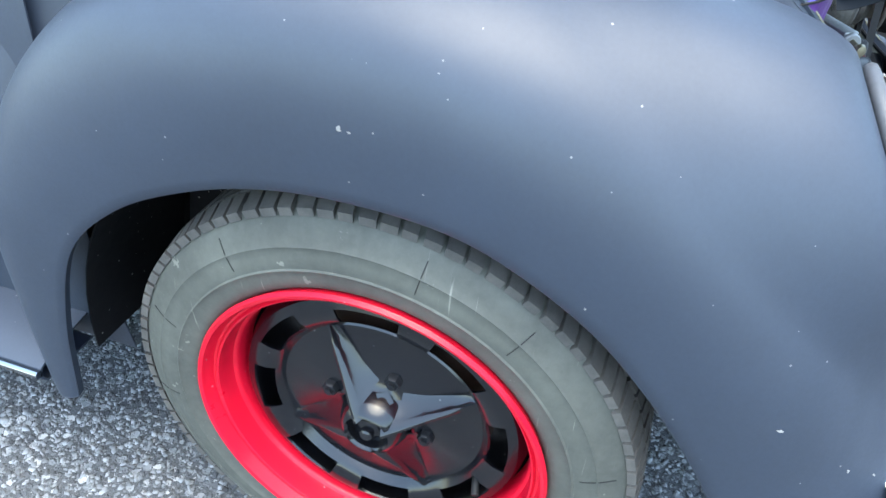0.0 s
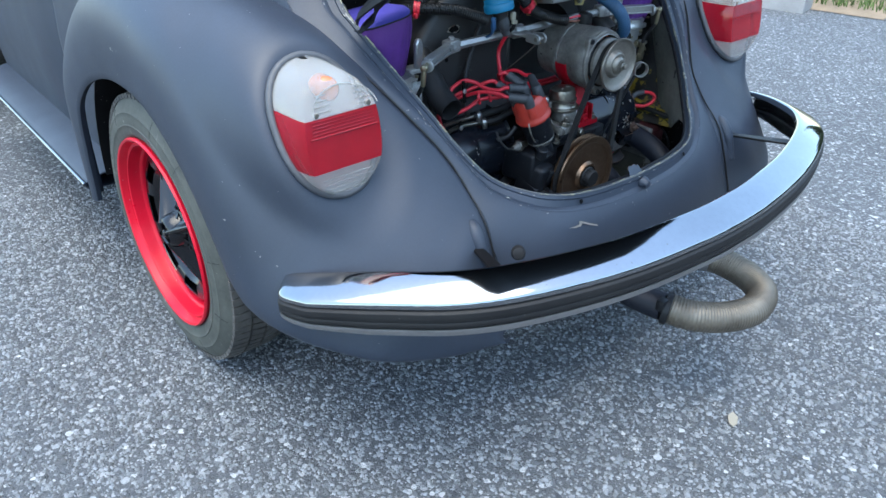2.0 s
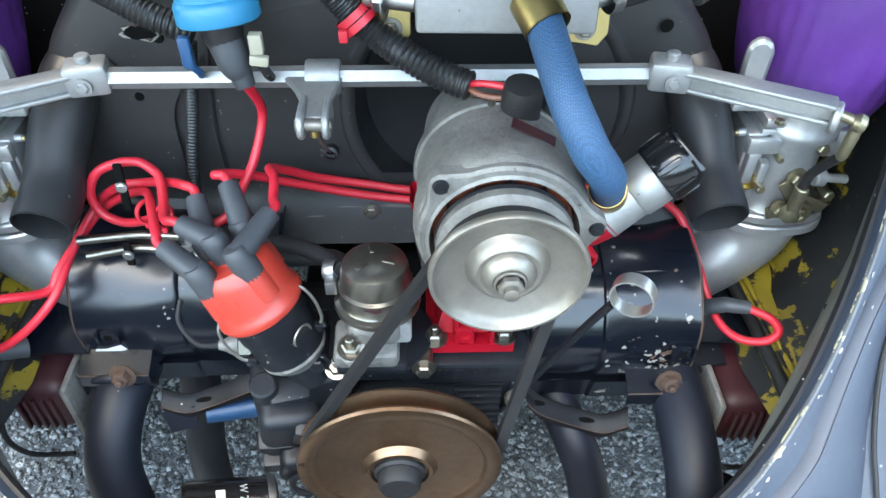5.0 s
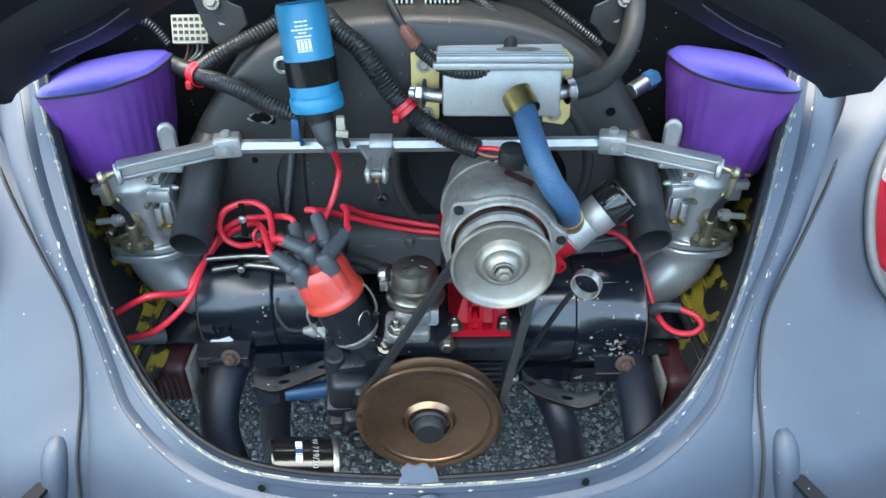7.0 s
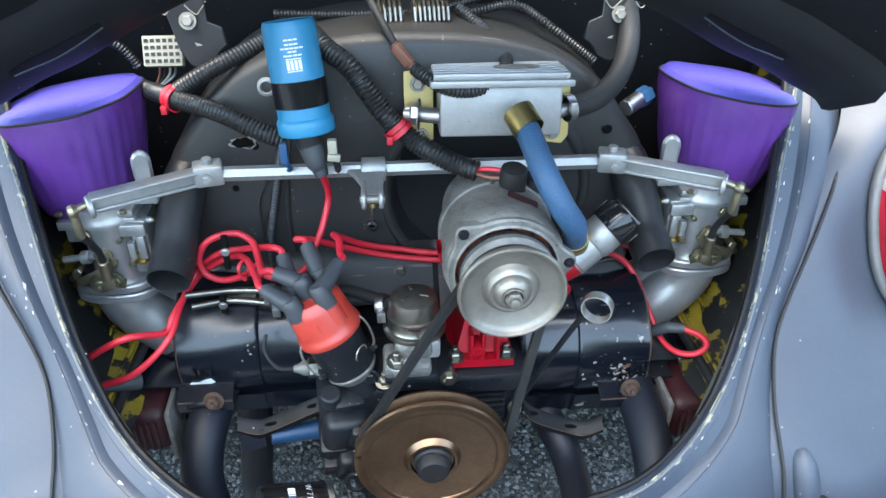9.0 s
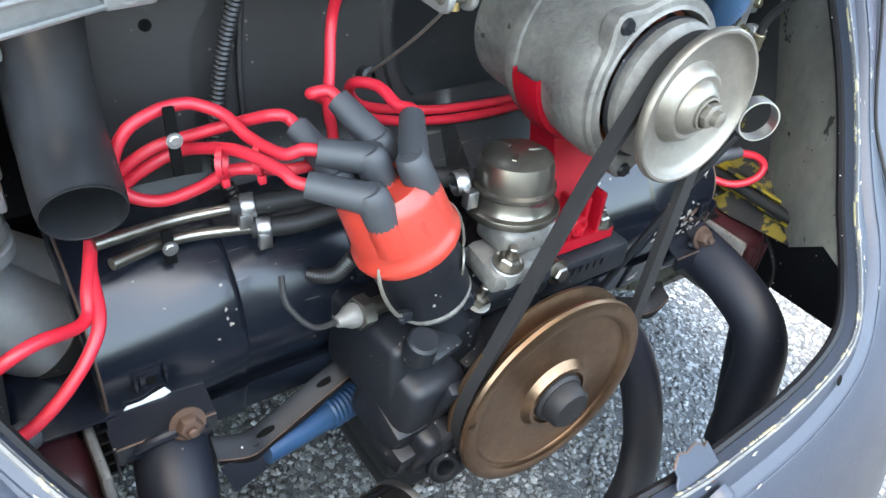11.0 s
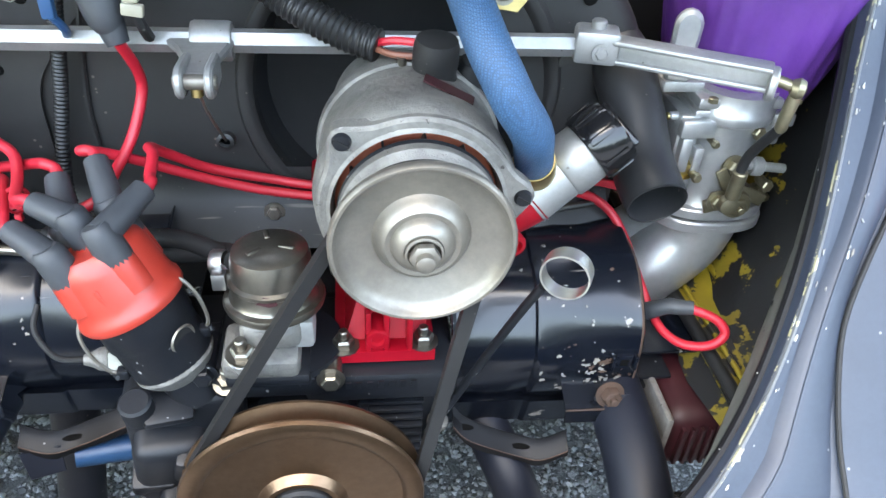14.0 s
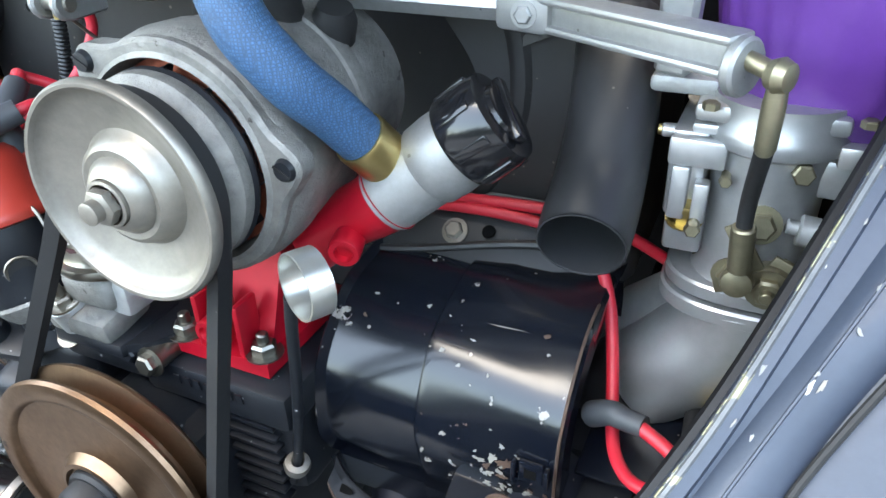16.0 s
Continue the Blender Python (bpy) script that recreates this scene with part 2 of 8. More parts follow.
def braid(m, scale):
    """A fine woven relief with dark gaps between the strands."""
    nt, n = m.node_tree, m.node_tree.nodes
    b = n["Principled BSDF"]
    vor = n.new("ShaderNodeTexVoronoi")
    vor.feature = "DISTANCE_TO_EDGE"
    vor.inputs["Scale"].default_value, vor.inputs["Randomness"].default_value = scale, 0.35
    nt.links.new(n["Texture Coordinate"].outputs["Object"], vor.inputs["Vector"])
    lift = n.new("ShaderNodeMapRange")
    lift.inputs["From Max"].default_value, lift.inputs["To Min"].default_value, lift.inputs["To Max"].default_value = 0.35, 0.50, 1.10
    nt.links.new(vor.outputs["Distance"], lift.inputs["Value"])
    tone = n.new("ShaderNodeHueSaturation")
    old = b.inputs["Base Color"].links[0].from_socket
    nt.links.new(old, tone.inputs["Color"])
    nt.links.new(lift.outputs["Result"], tone.inputs["Value"])
    nt.links.new(tone.outputs["Color"], b.inputs["Base Color"])
    bp = n.new("ShaderNodeBump")
    bp.inputs["Strength"].default_value, bp.inputs["Distance"].default_value = 0.6, 0.001
    nt.links.new(vor.outputs["Distance"], bp.inputs["Height"])
    nt.links.new(bp.outputs["Normal"], b.inputs["Normal"])


braid(BLUE_HOSE, 600.0)
PURPLE = shade("purple_foam", (0.105, 0.030, 0.20), (0.065, 0.016, 0.14), rough=0.36, grain=26, blotch=14, bump=0.7, spread=0.16)
VIOLET = shade("bright_violet_cloth", (0.050, 0.040, 0.27), (0.038, 0.030, 0.22), rough=0.6, grain=30, blotch=9, bump=0.5)
BUFF = shade("buff_plastic", (0.30, 0.275, 0.21), (0.22, 0.20, 0.15), rough=0.5, grain=70, blotch=10, bump=0.05)
WHITE_PRINT = shade("white_print", (0.72, 0.74, 0.76), (0.6, 0.62, 0.64), rough=0.5, bump=0.0)
EDGE_WORN = shade("worn_edge_paint", (0.10, 0.104, 0.105), (0.06, 0.064, 0.068), rough=0.5, grain=120, blotch=20, bump=0.2, chip=(0.25, 0.23, 0.15), chip_scale=38, chip_amount=0.57)
GOLD = shade("yellow_passivated_steel", (0.30, 0.265, 0.18), (0.17, 0.15, 0.10), rough=0.36, metal=0.85, grain=120, blotch=20, bump=0.12)
BARE = shade("bare_primer_chip", (0.25, 0.235, 0.21), (0.15, 0.135, 0.115), rough=0.6, grain=120, bump=0.1)
CHIP_GREY = shade("grey_paint_chip", (0.24, 0.235, 0.225), (0.15, 0.147, 0.14), rough=0.6, grain=150, bump=0.1)
CHIP_PALE = shade("pale_paint_chip", (0.42, 0.41, 0.37), (0.30, 0.29, 0.26), rough=0.6, grain=150, bump=0.1)
EDGE_YELLOW = shade("chipped_yellow_edge", (0.20, 0.18, 0.085), (0.25, 0.235, 0.17), rough=0.5, grain=150, blotch=30, bump=0.2, chip=(0.03, 0.035, 0.045), chip_scale=55, chip_amount=0.455)
VOID = shade("black_gap", (0.002, 0.002, 0.002), (0.003, 0.003, 0.003), rough=0.9, spec=0.1, bump=0.0)
RING_PLATE = shade("bright_plated_ring", (0.60, 0.595, 0.55), (0.48, 0.475, 0.43), rough=0.27, metal=0.9, grain=120, blotch=16, bump=0.05, spread=0.08)
COPPER = shade("copper_winding", (0.30, 0.09, 0.05), (0.2, 0.05, 0.03), rough=0.4, metal=0.8, grain=200, blotch=20, bump=0.3)
BROWN = shade("brown_terminal", (0.19, 0.07, 0.04), (0.12, 0.04, 0.025), rough=0.45, grain=60, blotch=10, bump=0.05)
PIPE_FLEX = shade("dusty_ribbed_steel_pipe", (0.20, 0.175, 0.14), (0.11, 0.095, 0.075), rough=0.45, metal=0.7, grain=60, blotch=14, bump=0.15)
CONCRETE = shade("pale_concrete", (0.31, 0.305, 0.295), (0.22, 0.215, 0.21), rough=0.85, grain=60, blotch=3, bump=0.4)
GRASS = shade("grass_blades", (0.075, 0.12, 0.025), (0.05, 0.08, 0.02), rough=0.7, grain=30, blotch=2, bump=0.2, island=0.4)
HEDGE = shade("dark_foliage", (0.030, 0.045, 0.018), (0.014, 0.022, 0.009), rough=0.9, grain=6, blotch=1.2, bump=0.6)
DUSTY = shade("dusty_grey_inner_panel", (0.17, 0.17, 0.15), (0.085, 0.085, 0.075), rough=0.6, grain=60, blotch=8, bump=0.2, chip=(0.010, 0.010, 0.010), chip_scale=13, chip_amount=0.6, specks=0.03)
SOIL = shade("dry_soil", (0.24, 0.18, 0.12), (0.15, 0.11, 0.07), rough=0.95, grain=50, blotch=4, bump=0.5)
CHIP = shade("stone_chips", (0.165, 0.177, 0.188), (0.115, 0.124, 0.133), rough=0.6, grain=200, blotch=40, bump=0.2, island=0.66)
LEAF = shade("pale_dry_leaf", (0.30, 0.27, 0.21), (0.23, 0.20, 0.15), rough=0.7, bump=0.1)


def glass(name, colour, rough=0.08, clear=0.35, ior=1.49):
    """Moulded lamp plastic: tinted, partly clear, with a hard gloss."""
    m = shade(name, colour, tuple(c * 0.82 for c in colour), rough=rough, grain=30, blotch=7, bump=0.02, spread=0.03, coat=0.5)
    b = m.node_tree.nodes["Principled BSDF"]
    b.inputs["Transmission Weight"].default_value = clear
    b.inputs["IOR"].default_value = ior
    return m


REFLECTOR = shade("pale_lamp_reflector", (0.30, 0.29, 0.27), (0.21, 0.20, 0.19), rough=0.3, metal=0.3, grain=40, blotch=12, bump=0.05)
GASKET = shade("weathered_grey_rubber", (0.075, 0.078, 0.085), (0.045, 0.047, 0.052), rough=0.45, grain=120, blotch=14, bump=0.08)
LENS_RED = glass("red_lamp_plastic", (0.46, 0.004, 0.018), 0.07, 0.5, 1.3)
LENS_CLEAR = glass("clear_lamp_plastic", (0.66, 0.645, 0.61), 0.12, 0.72, 1.15)
LENS_AMBER = glass("amber_bulb_glass", (0.80, 0.22, 0.08))


def asphalt():
    """Chip-sealed asphalt: rounded grey and white stones of two sizes in a dark binder."""
    m = shade("chip_seal_asphalt", (0.1, 0.1, 0.1), rough=0.75, bump=0)
    nt, n = m.node_tree, m.node_tree.nodes
    tc = n["Texture Coordinate"]
    jig = n.new("ShaderNodeTexNoise")
    jig.inputs["Scale"].default_value, jig.inputs["Detail"].default_value = 95.0, 3
    push = n.new("ShaderNodeVectorMath")
    push.operation = "MULTIPLY_ADD"
    push.inputs[1].default_value = (0.010, 0.010, 0.010)
    nt.links.new(tc.outputs["Object"], jig.inputs["Vector"])
    nt.links.new(jig.outputs["Color"], push.inputs[0])
    nt.links.new(tc.outputs["Object"], push.inputs[2])

    def mixed(fac, a, b):
        x = n.new("ShaderNodeMix")
        x.data_type = "RGBA"
        nt.links.new(fac, x.inputs["Factor"])
        nt.links.new(a, x.inputs["A"])
        nt.links.new(b, x.inputs["B"])
        return x.outputs["Result"]

    def stones_at(scale, small, large, tones):
        """A layer of stones: mask and colour."""
        vor = n.new("ShaderNodeTexVoronoi")
        vor.inputs["Scale"].default_value, vor.inputs["Randomness"].default_value = scale, 1.0
        nt.links.new(push.outputs["Vector"], vor.inputs["Vector"])
        sep = n.new("ShaderNodeSeparateColor")
        nt.links.new(vor.outputs["Color"], sep.inputs["Color"])
        size = n.new("ShaderNodeMapRange")
        size.inputs["To Min"].default_value, size.inputs["To Max"].default_value = small, large
        nt.links.new(sep.outputs["Green"], size.inputs["Value"])
        gap = n.new("ShaderNodeMath")
        gap.operation = "SUBTRACT"
        nt.links.new(size.outputs["Result"], gap.inputs[0])
        nt.links.new(vor.outputs["Distance"], gap.inputs[1])
        mask = n.new("ShaderNodeMapRange")
        mask.inputs["From Min"].default_value, mask.inputs["From Max"].default_value = 0.0, 0.10
        nt.links.new(gap.outputs[0], mask.inputs["Value"])
        cr = n.new("ShaderNodeValToRGB")
        e = cr.color_ramp.elements
        e[0].position, e[0].color = 0.0, (*tones[0], 1)
        e[1].position, e[1].color = 1.0, (*tones[-1], 1)
        for k, c in enumerate(tones[1:-1]):
            e.new((0.40, 0.68, 0.88)[k]).color = (*c, 1)
        nt.links.new(sep.outputs["Red"], cr.inputs["Fac"])
        return mask.outputs["Result"], cr.outputs["Color"]

    dust = n.new("ShaderNodeTexNoise")
    dust.inputs["Scale"].default_value, dust.inputs["Detail"].default_value = 420.0, 3
    nt.links.new(tc.outputs["Object"], dust.inputs["Vector"])
    binder = n.new("ShaderNodeValToRGB")
    binder.color_ramp.elements[0].position, binder.color_ramp.elements[0].color = 0.35, (0.038, 0.041, 0.045, 1)
    binder.color_ramp.elements[1].position, binder.color_ramp.elements[1].color = 0.75, (0.12, 0.128, 0.137, 1)
    nt.links.new(dust.outputs["Fac"], binder.inputs["Fac"])
    fine_mask, fine_col = stones_at(150.0, 0.25, 0.62, ((0.05, 0.054, 0.060), (0.11, 0.118, 0.127), (0.18, 0.192, 0.203), (0.25, 0.264, 0.275), (0.36, 0.372, 0.38)))
    big_mask, big_col = stones_at(66.0, 0.22, 0.66, ((0.05, 0.054, 0.062), (0.12, 0.129, 0.139), (0.20, 0.213, 0.225), (0.28, 0.295, 0.305), (0.44, 0.448, 0.45)))
    col = mixed(big_mask, mixed(fine_mask, binder.outputs["Color"], fine_col), big_col)
    wide = n.new("ShaderNodeTexNoise")
    wide.inputs["Scale"].default_value, wide.inputs["Detail"].default_value = 1.1, 5
    nt.links.new(tc.outputs["Object"], wide.inputs["Vector"])
    tint = n.new("ShaderNodeHueSaturation")
    vr = n.new("ShaderNodeMapRange")
    vr.inputs["To Min"].default_value, vr.inputs["To Max"].default_value = 0.70, 1.12
    nt.links.new(wide.outputs["Fac"], vr.inputs["Value"])
    nt.links.new(vr.outputs["Result"], tint.inputs["Value"])
    nt.links.new(col, tint.inputs["Color"])
    b = n["Principled BSDF"]
    nt.links.new(tint.outputs["Color"], b.inputs["Base Color"])
    top = n.new("ShaderNodeMath")
    top.operation = "MULTIPLY_ADD"
    nt.links.new(big_mask, top.inputs[0])
    top.inputs[1].default_value = 1.6
    nt.links.new(fine_mask, top.inputs[2])
    bp = n.new("ShaderNodeBump")
    bp.inputs["Strength"].default_value, bp.inputs["Distance"].default_value = 0.8, 0.004
    nt.links.new(top.outputs[0], bp.inputs["Height"])
    nt.links.new(bp.outputs["Normal"], b.inputs["Normal"])
    return m


ASPHALT = asphalt()


# ---- mesh tools ----
def part(name, bm, material, parent=None, label="", sharp=38):
    """Links a bmesh as one mesh object under a thing or a part."""
    me = bpy.data.meshes.new(name)
    bmesh.ops.recalc_face_normals(bm, faces=bm.faces)
    for f in bm.faces:
        f.smooth = True
    for e in bm.edges:
        if len(e.link_faces) == 2 and e.calc_face_angle(0.0) > radians(sharp):
            e.smooth = False
    bm.to_mesh(me)
    bm.free()
    me.materials.append(material)
    ob = new(name, me)
    ob.parent = parent
    if label:
        tagged(ob, label)
    return ob


def merge(*bms):
    out = bmesh.new()
    for b in bms:
        tmp = bpy.data.meshes.new("tmp")
        b.to_mesh(tmp)
        out.from_mesh(tmp)
        bpy.data.meshes.remove(tmp)
        b.free()
    return out


def aim(origin, direction, spin=0.0):
    """A pose at origin whose z axis points along direction."""
    q = Vector(direction).to_track_quat("Z", "Y").to_matrix().to_4x4()
    return Matrix.Translation(origin) @ q @ pose(0, 0, 0, 0, 0, spin)


def lathe(profile, origin=(0, 0, 0), direction=(0, 0, 1), seg=32, spin=0.0, closed=False):
    """A turned body: profile of (radius, height) along direction."""
    bm = bmesh.new()
    rings = []
    for r, h in profile:
        if r < 1e-6:
            rings.append([bm.verts.new((0, 0, h))])
        else:
            rings.append([bm.verts.new((r * math.cos(2 * math.pi * i / seg), r * math.sin(2 * math.pi * i / seg), h)) for i in range(seg)])
    pairs = list(zip(rings, rings[1:])) + ([(rings[-1], rings[0])] if closed else [])
    for a, b in pairs:
        for i in range(seg):
            j = (i + 1) % seg
            if len(a) == 1 and len(b) > 1:
                bm.faces.new((a[0], b[i], b[j]))
            elif len(b) == 1 and len(a) > 1:
                bm.faces.new((a[i], a[j], b[0]))
            elif len(a) > 1:
                bm.faces.new((a[i], a[j], b[j], b[i]))
    bm.transform(aim(origin, direction, spin))
    return bm


def spline(points, steps=8, closed=False):
    """A smooth curve through the points."""
    p = [Vector(q) for q in points]
    n, out = len(p), []
    for i in range(n if closed else n - 1):
        if closed:
            a, b, c, d = p[i - 1], p[i], p[(i + 1) % n], p[(i + 2) % n]
        else:
            a, b, c, d = p[max(i - 1, 0)], p[i], p[i + 1], p[min(i + 2, n - 1)]
        for k in range(steps):
            t = k / steps
            out.append(0.5 * (2 * b + (c - a) * t + (2 * a - 5 * b + 4 * c - d) * t * t + (3 * b - a - 3 * c + d) * t ** 3))
    if not closed:
        out.append(p[-1])
    return out


def along(points, count):
    """The smooth curve through the points, at count even steps of its length."""
    c = spline(points, 24)
    s = np.concatenate([[0], np.cumsum([(b - a).length for a, b in zip(c, c[1:])])])
    xs = np.linspace(0, s[-1], count)
    return [Vector([float(np.interp(x, s, [v[k] for v in c])) for k in range(3)]) for x in xs]


def tube(points, radius, seg=10, steps=6, caps=True, count=None, closed=False):
    """A round hose or rod along a smooth curve; radius may be a function of the way along it (0 to 1) and metres."""
    c = along(points, count) if count else spline(points, steps, closed)
    bm = bmesh.new()
    length = np.concatenate([[0], np.cumsum([(b - a).length for a, b in zip(c, c[1:])])])
    rings, ref, n = [], None, len(c)
    for i, p in enumerate(c):
        t = ((c[(i + 1) % n] - c[i - 1]) if closed else (c[min(i + 1, n - 1)] - c[max(i - 1, 0)])).normalized()
        if ref is None:
            ref = t.orthogonal().normalized()
        ref = (ref - t * ref.dot(t)).normalized()
        side = t.cross(ref)
        r = radius(i / (n - 1), length[i]) if callable(radius) else radius
        rings.append([bm.verts.new(p + r * (math.cos(2 * math.pi * k / seg) * ref + math.sin(2 * math.pi * k / seg) * side)) for k in range(seg)])
    for a, b in list(zip(rings, rings[1:])) + ([(rings[-1], rings[0])] if closed else []):
        for k in range(seg):
            j = (k + 1) % seg
            bm.faces.new((a[k], a[j], b[j], b[k]))
    if caps and not closed:
        bm.faces.new(rings[0])
        bm.faces.new(rings[-1])
    return bm


def ribbed(points, radius, pitch=0.004, depth=0.0012, seg=12):
    """A corrugated hose."""
    c = spline(points, 20)
    total = sum((b - a).length for a, b in zip(c, c[1:]))
    count = max(8, int(total / pitch) * 4)
    return tube(points, lambda u, s: radius - depth * (0.5 + 0.5 * math.cos(2 * math.pi * s / pitch)), seg, count=count)


def box(centre, size, bevel=0.002, turn=(0, 0, 0), segments=2):
    bm = bmesh.new()
    bmesh.ops.create_cube(bm, size=1)
    for v in bm.verts:
        v.co = Vector((v.co.x * size[0], v.co.y * size[1], v.co.z * size[2]))
    if bevel:
        bmesh.ops.bevel(bm, geom=bm.edges[:], offset=bevel, segments=segments, affect="EDGES", profile=0.5)
    bm.transform(pose(*centre, *turn))
    return bm


def plate(outline, thick, m, bevel=0.0):
    """A flat sheet of the given outline (x, y), thick along z, placed by m."""
    bm = bmesh.new()
    f = bm.faces.new([bm.verts.new((x, y, 0)) for x, y in outline])
    g = bmesh.ops.extrude_face_region(bm, geom=[f])
    bmesh.ops.translate(bm, verts=[v for v in g["geom"] if isinstance(v, bmesh.types.BMVert)], vec=(0, 0, thick))
    if bevel:
        bmesh.ops.bevel(bm, geom=[e for e in bm.edges if e.calc_face_angle(0) > 0.6], offset=bevel, segments=1, affect="EDGES")
    bm.transform(m)
    return bm


def grid(rows, thick=0.0, closed=False):
    """A sheet over rows of points, given thickness away from its normals."""
    bm = bmesh.new()
    vs = [[bm.verts.new(p) for p in row] for row in rows]
    for a, b in zip(vs, vs[1:]):
        n = len(a)
        for i in range(n if closed else n - 1):
            j = (i + 1) % n
            bm.faces.new((a[i], a[j], b[j], b[i]))
    if thick:
        bmesh.ops.recalc_face_normals(bm, faces=bm.faces)
        bmesh.ops.solidify(bm, geom=bm.faces[:], thickness=thick)
    return bm


def hex_bolt(origin, direction, r=0.006, h=0.005, washer=True):
    head = lathe([(0, h), (r * 0.8, h), (r, h * 0.8), (r, 0)], origin, direction, 6)
    if washer:
        head = merge(head, lathe([(r * 1.45, 0), (r * 1.45, 0.0012), (0, 0.0014)], origin, direction, 16))
    return head


def cyl(origin, end, r, seg=24, chamfer=0.0):
    o, e = Vector(origin), Vector(end)
    h, c = (e - o).length, chamfer
    return lathe([(0, 0), (r - c, 0), (r, c), (r, h - c), (r - c, h), (0, h)] if c else [(0, 0), (r, 0), (r, h), (0, h)], o, e - o, seg)


def thing(name, label, category, at=(0, 0, 0), group="", kind=""):
    ob = new(name)
    ob.location = at
    return tagged(ob, label, category, group, kind)


# ---- ground ----
FALL = math.tan(radians(1.6))


def ground_z(x, y=0.0):
    return -(x + 0.78) * FALL


def build_ground():
    bm = bmesh.new()
    xs, ys = [-150, -20, -4, 4, 20, 150], [-150, -20, -4, 4, 20, 150]
    vs = [[bm.verts.new((x, y, ground_z(x))) for x in xs] for y in ys]
    for a, b in zip(vs, vs[1:]):
        for i in range(len(xs) - 1):
            bm.faces.new((a[i], a[i + 1], b[i + 1], b[i]))
    tagged(part("ground", bm, ASPHALT), "grey chip-sealed asphalt of a car park", "ground", kind="structure")


build_ground()

# ---- car: shell ----
car = thing("car", "old rounded car in satin dark grey paint, engine lid raised", "car")

LIP = [(-0.790, 0.985, 0.235), (-0.792, 0.957, 0.380), (-0.796, 0.905, 0.510), (-0.792, 0.830, 0.584), (-0.788, 0.740, 0.628), (-0.787, 0.650, 0.653),
       (-0.787, 0.560, 0.660), (-0.787, 0.470, 0.652), (-0.787, 0.400, 0.625), (-0.787, 0.330, 0.580), (-0.787, 0.270, 0.520), (-0.787, 0.220, 0.455),
       (-0.785, 0.175, 0.388), (-0.777, 0.120, 0.352), (-0.748, 0.045, 0.332), (-0.700, -0.030, 0.318), (-0.640, -0.085, 0.300), (-0.530, -0.130, 0.280), (-0.400, -0.158, 0.268)]
SEAM = [(-0.768, 1.020, 0.240), (-0.766, 1.024, 0.420), (-0.752, 1.020, 0.530), (-0.722, 1.000, 0.615), (-0.690, 0.960, 0.690), (-0.660, 0.890, 0.758),
        (-0.632, 0.790, 0.812), (-0.608, 0.670, 0.842), (-0.590, 0.555, 0.852), (-0.575, 0.450, 0.845), (-0.560, 0.356, 0.821), (-0.539, 0.276, 0.795),
        (-0.512, 0.200, 0.752), (-0.478, 0.136, 0.705), (-0.436, 0.084, 0.642), (-0.396, 0.034, 0.576), (-0.384, -0.024, 0.514), (-0.385, -0.078, 0.452), (-0.388, -0.140, 0.280)]
BULGE = [0.030, 0.050, 0.080, 0.110, 0.135, 0.150, 0.155, 0.160, 0.165, 0.175, 0.180, 0.185, 0.180, 0.150, 0.110, 0.080, 0.060, 0.040, 0.020]
SHOULDER = [0.010, 0.020, 0.040, 0.060, 0.085, 0.110, 0.130, 0.140, 0.145, 0.150, 0.150, 0.150, 0.150, 0.150, 0.145, 0.135, 0.115, 0.085, 0.040]
HUB = Vector((-0.70, 0.565, 0.315))


LAMP_X, LAMP_Z = -0.611, 0.672


def lamp_seat(z):
    """How far back the flat seat of the rear lamp lies at a height."""
    return 0.040 + (z - 0.569) * 0.62


def boss(p):
    """Presses the fender out to the flat seat of the rear lamp."""
    far = math.hypot((p.x - LAMP_X) / 0.088, (p.z - LAMP_Z) / 0.106)
    if far > 1.8 or p.y > 0.45:
        return p
    w = min(1.0, max(0.0, (1.8 - far) / 0.72))
    w = w * w * (3 - 2 * w)
    return Vector((p.x, p.y + (lamp_seat(p.z) + 0.005 - p.y) * w, p.z))


def fender(side, turned=False):
    """One fender, or its mirror image at the other axle."""
    lip, seam = spline(LIP, 6), spline(SEAM, 6)
    n = len(lip)
    rows = []
    for i in range(n):
        u = i / (n - 1) * (len(LIP) - 1)
        k, f = min(int(u), len(LIP) - 2), u - min(int(u), len(LIP) - 2)
        bulge = BULGE[k] * (1 - f) + BULGE[k + 1] * f
        shoulder = SHOULDER[k] * (1 - f) + SHOULDER[k + 1] * f
        a, d = lip[i], seam[i]
        radial = Vector((0, a.y - HUB.y, a.z - HUB.z)).normalized()
        b = a + radial * bulge + Vector((-0.012, 0, 0))
        c = d + Vector((-shoulder, 0, 0)) + radial * shoulder * 0.25
        row = [a + Vector((0.016, 0, 0)) - radial * 0.002, a + Vector((0.004, 0, 0)) - radial * 0.005]
        for v in range(41):
            t = v / 40
            row.append((1 - t) ** 3 * a + 3 * t * (1 - t) ** 2 * b + 3 * t * t * (1 - t) * c + t ** 3 * d)
        row.append(d + Vector((0.012, 0.006, 0.0)))
        row = [p if turned else boss(p) for p in row]
        rows.append([(side * -p.x, AXLES - p.y if turned else p.y, p.z) for p in row])
    part("front_fender" if turned else "rear_fender", grid(rows, 0.002), PAINT, car, "satin dark grey fender" if turned else "satin dark grey fender with small paint chips", sharp=50)
    if turned:
        return
    bead = [(side * -(p.x - 0.003), p.y - 0.003, p.z + 0.002) for p in seam]
    part("fender_bead", tube(bead[::3], 0.0019, 8, 3), RUBBER, car, "black welting strip")


AXLES = 0.565 + 2.965
fender(-1)
fender(1)
fender(-1, True)
fender(1, True)

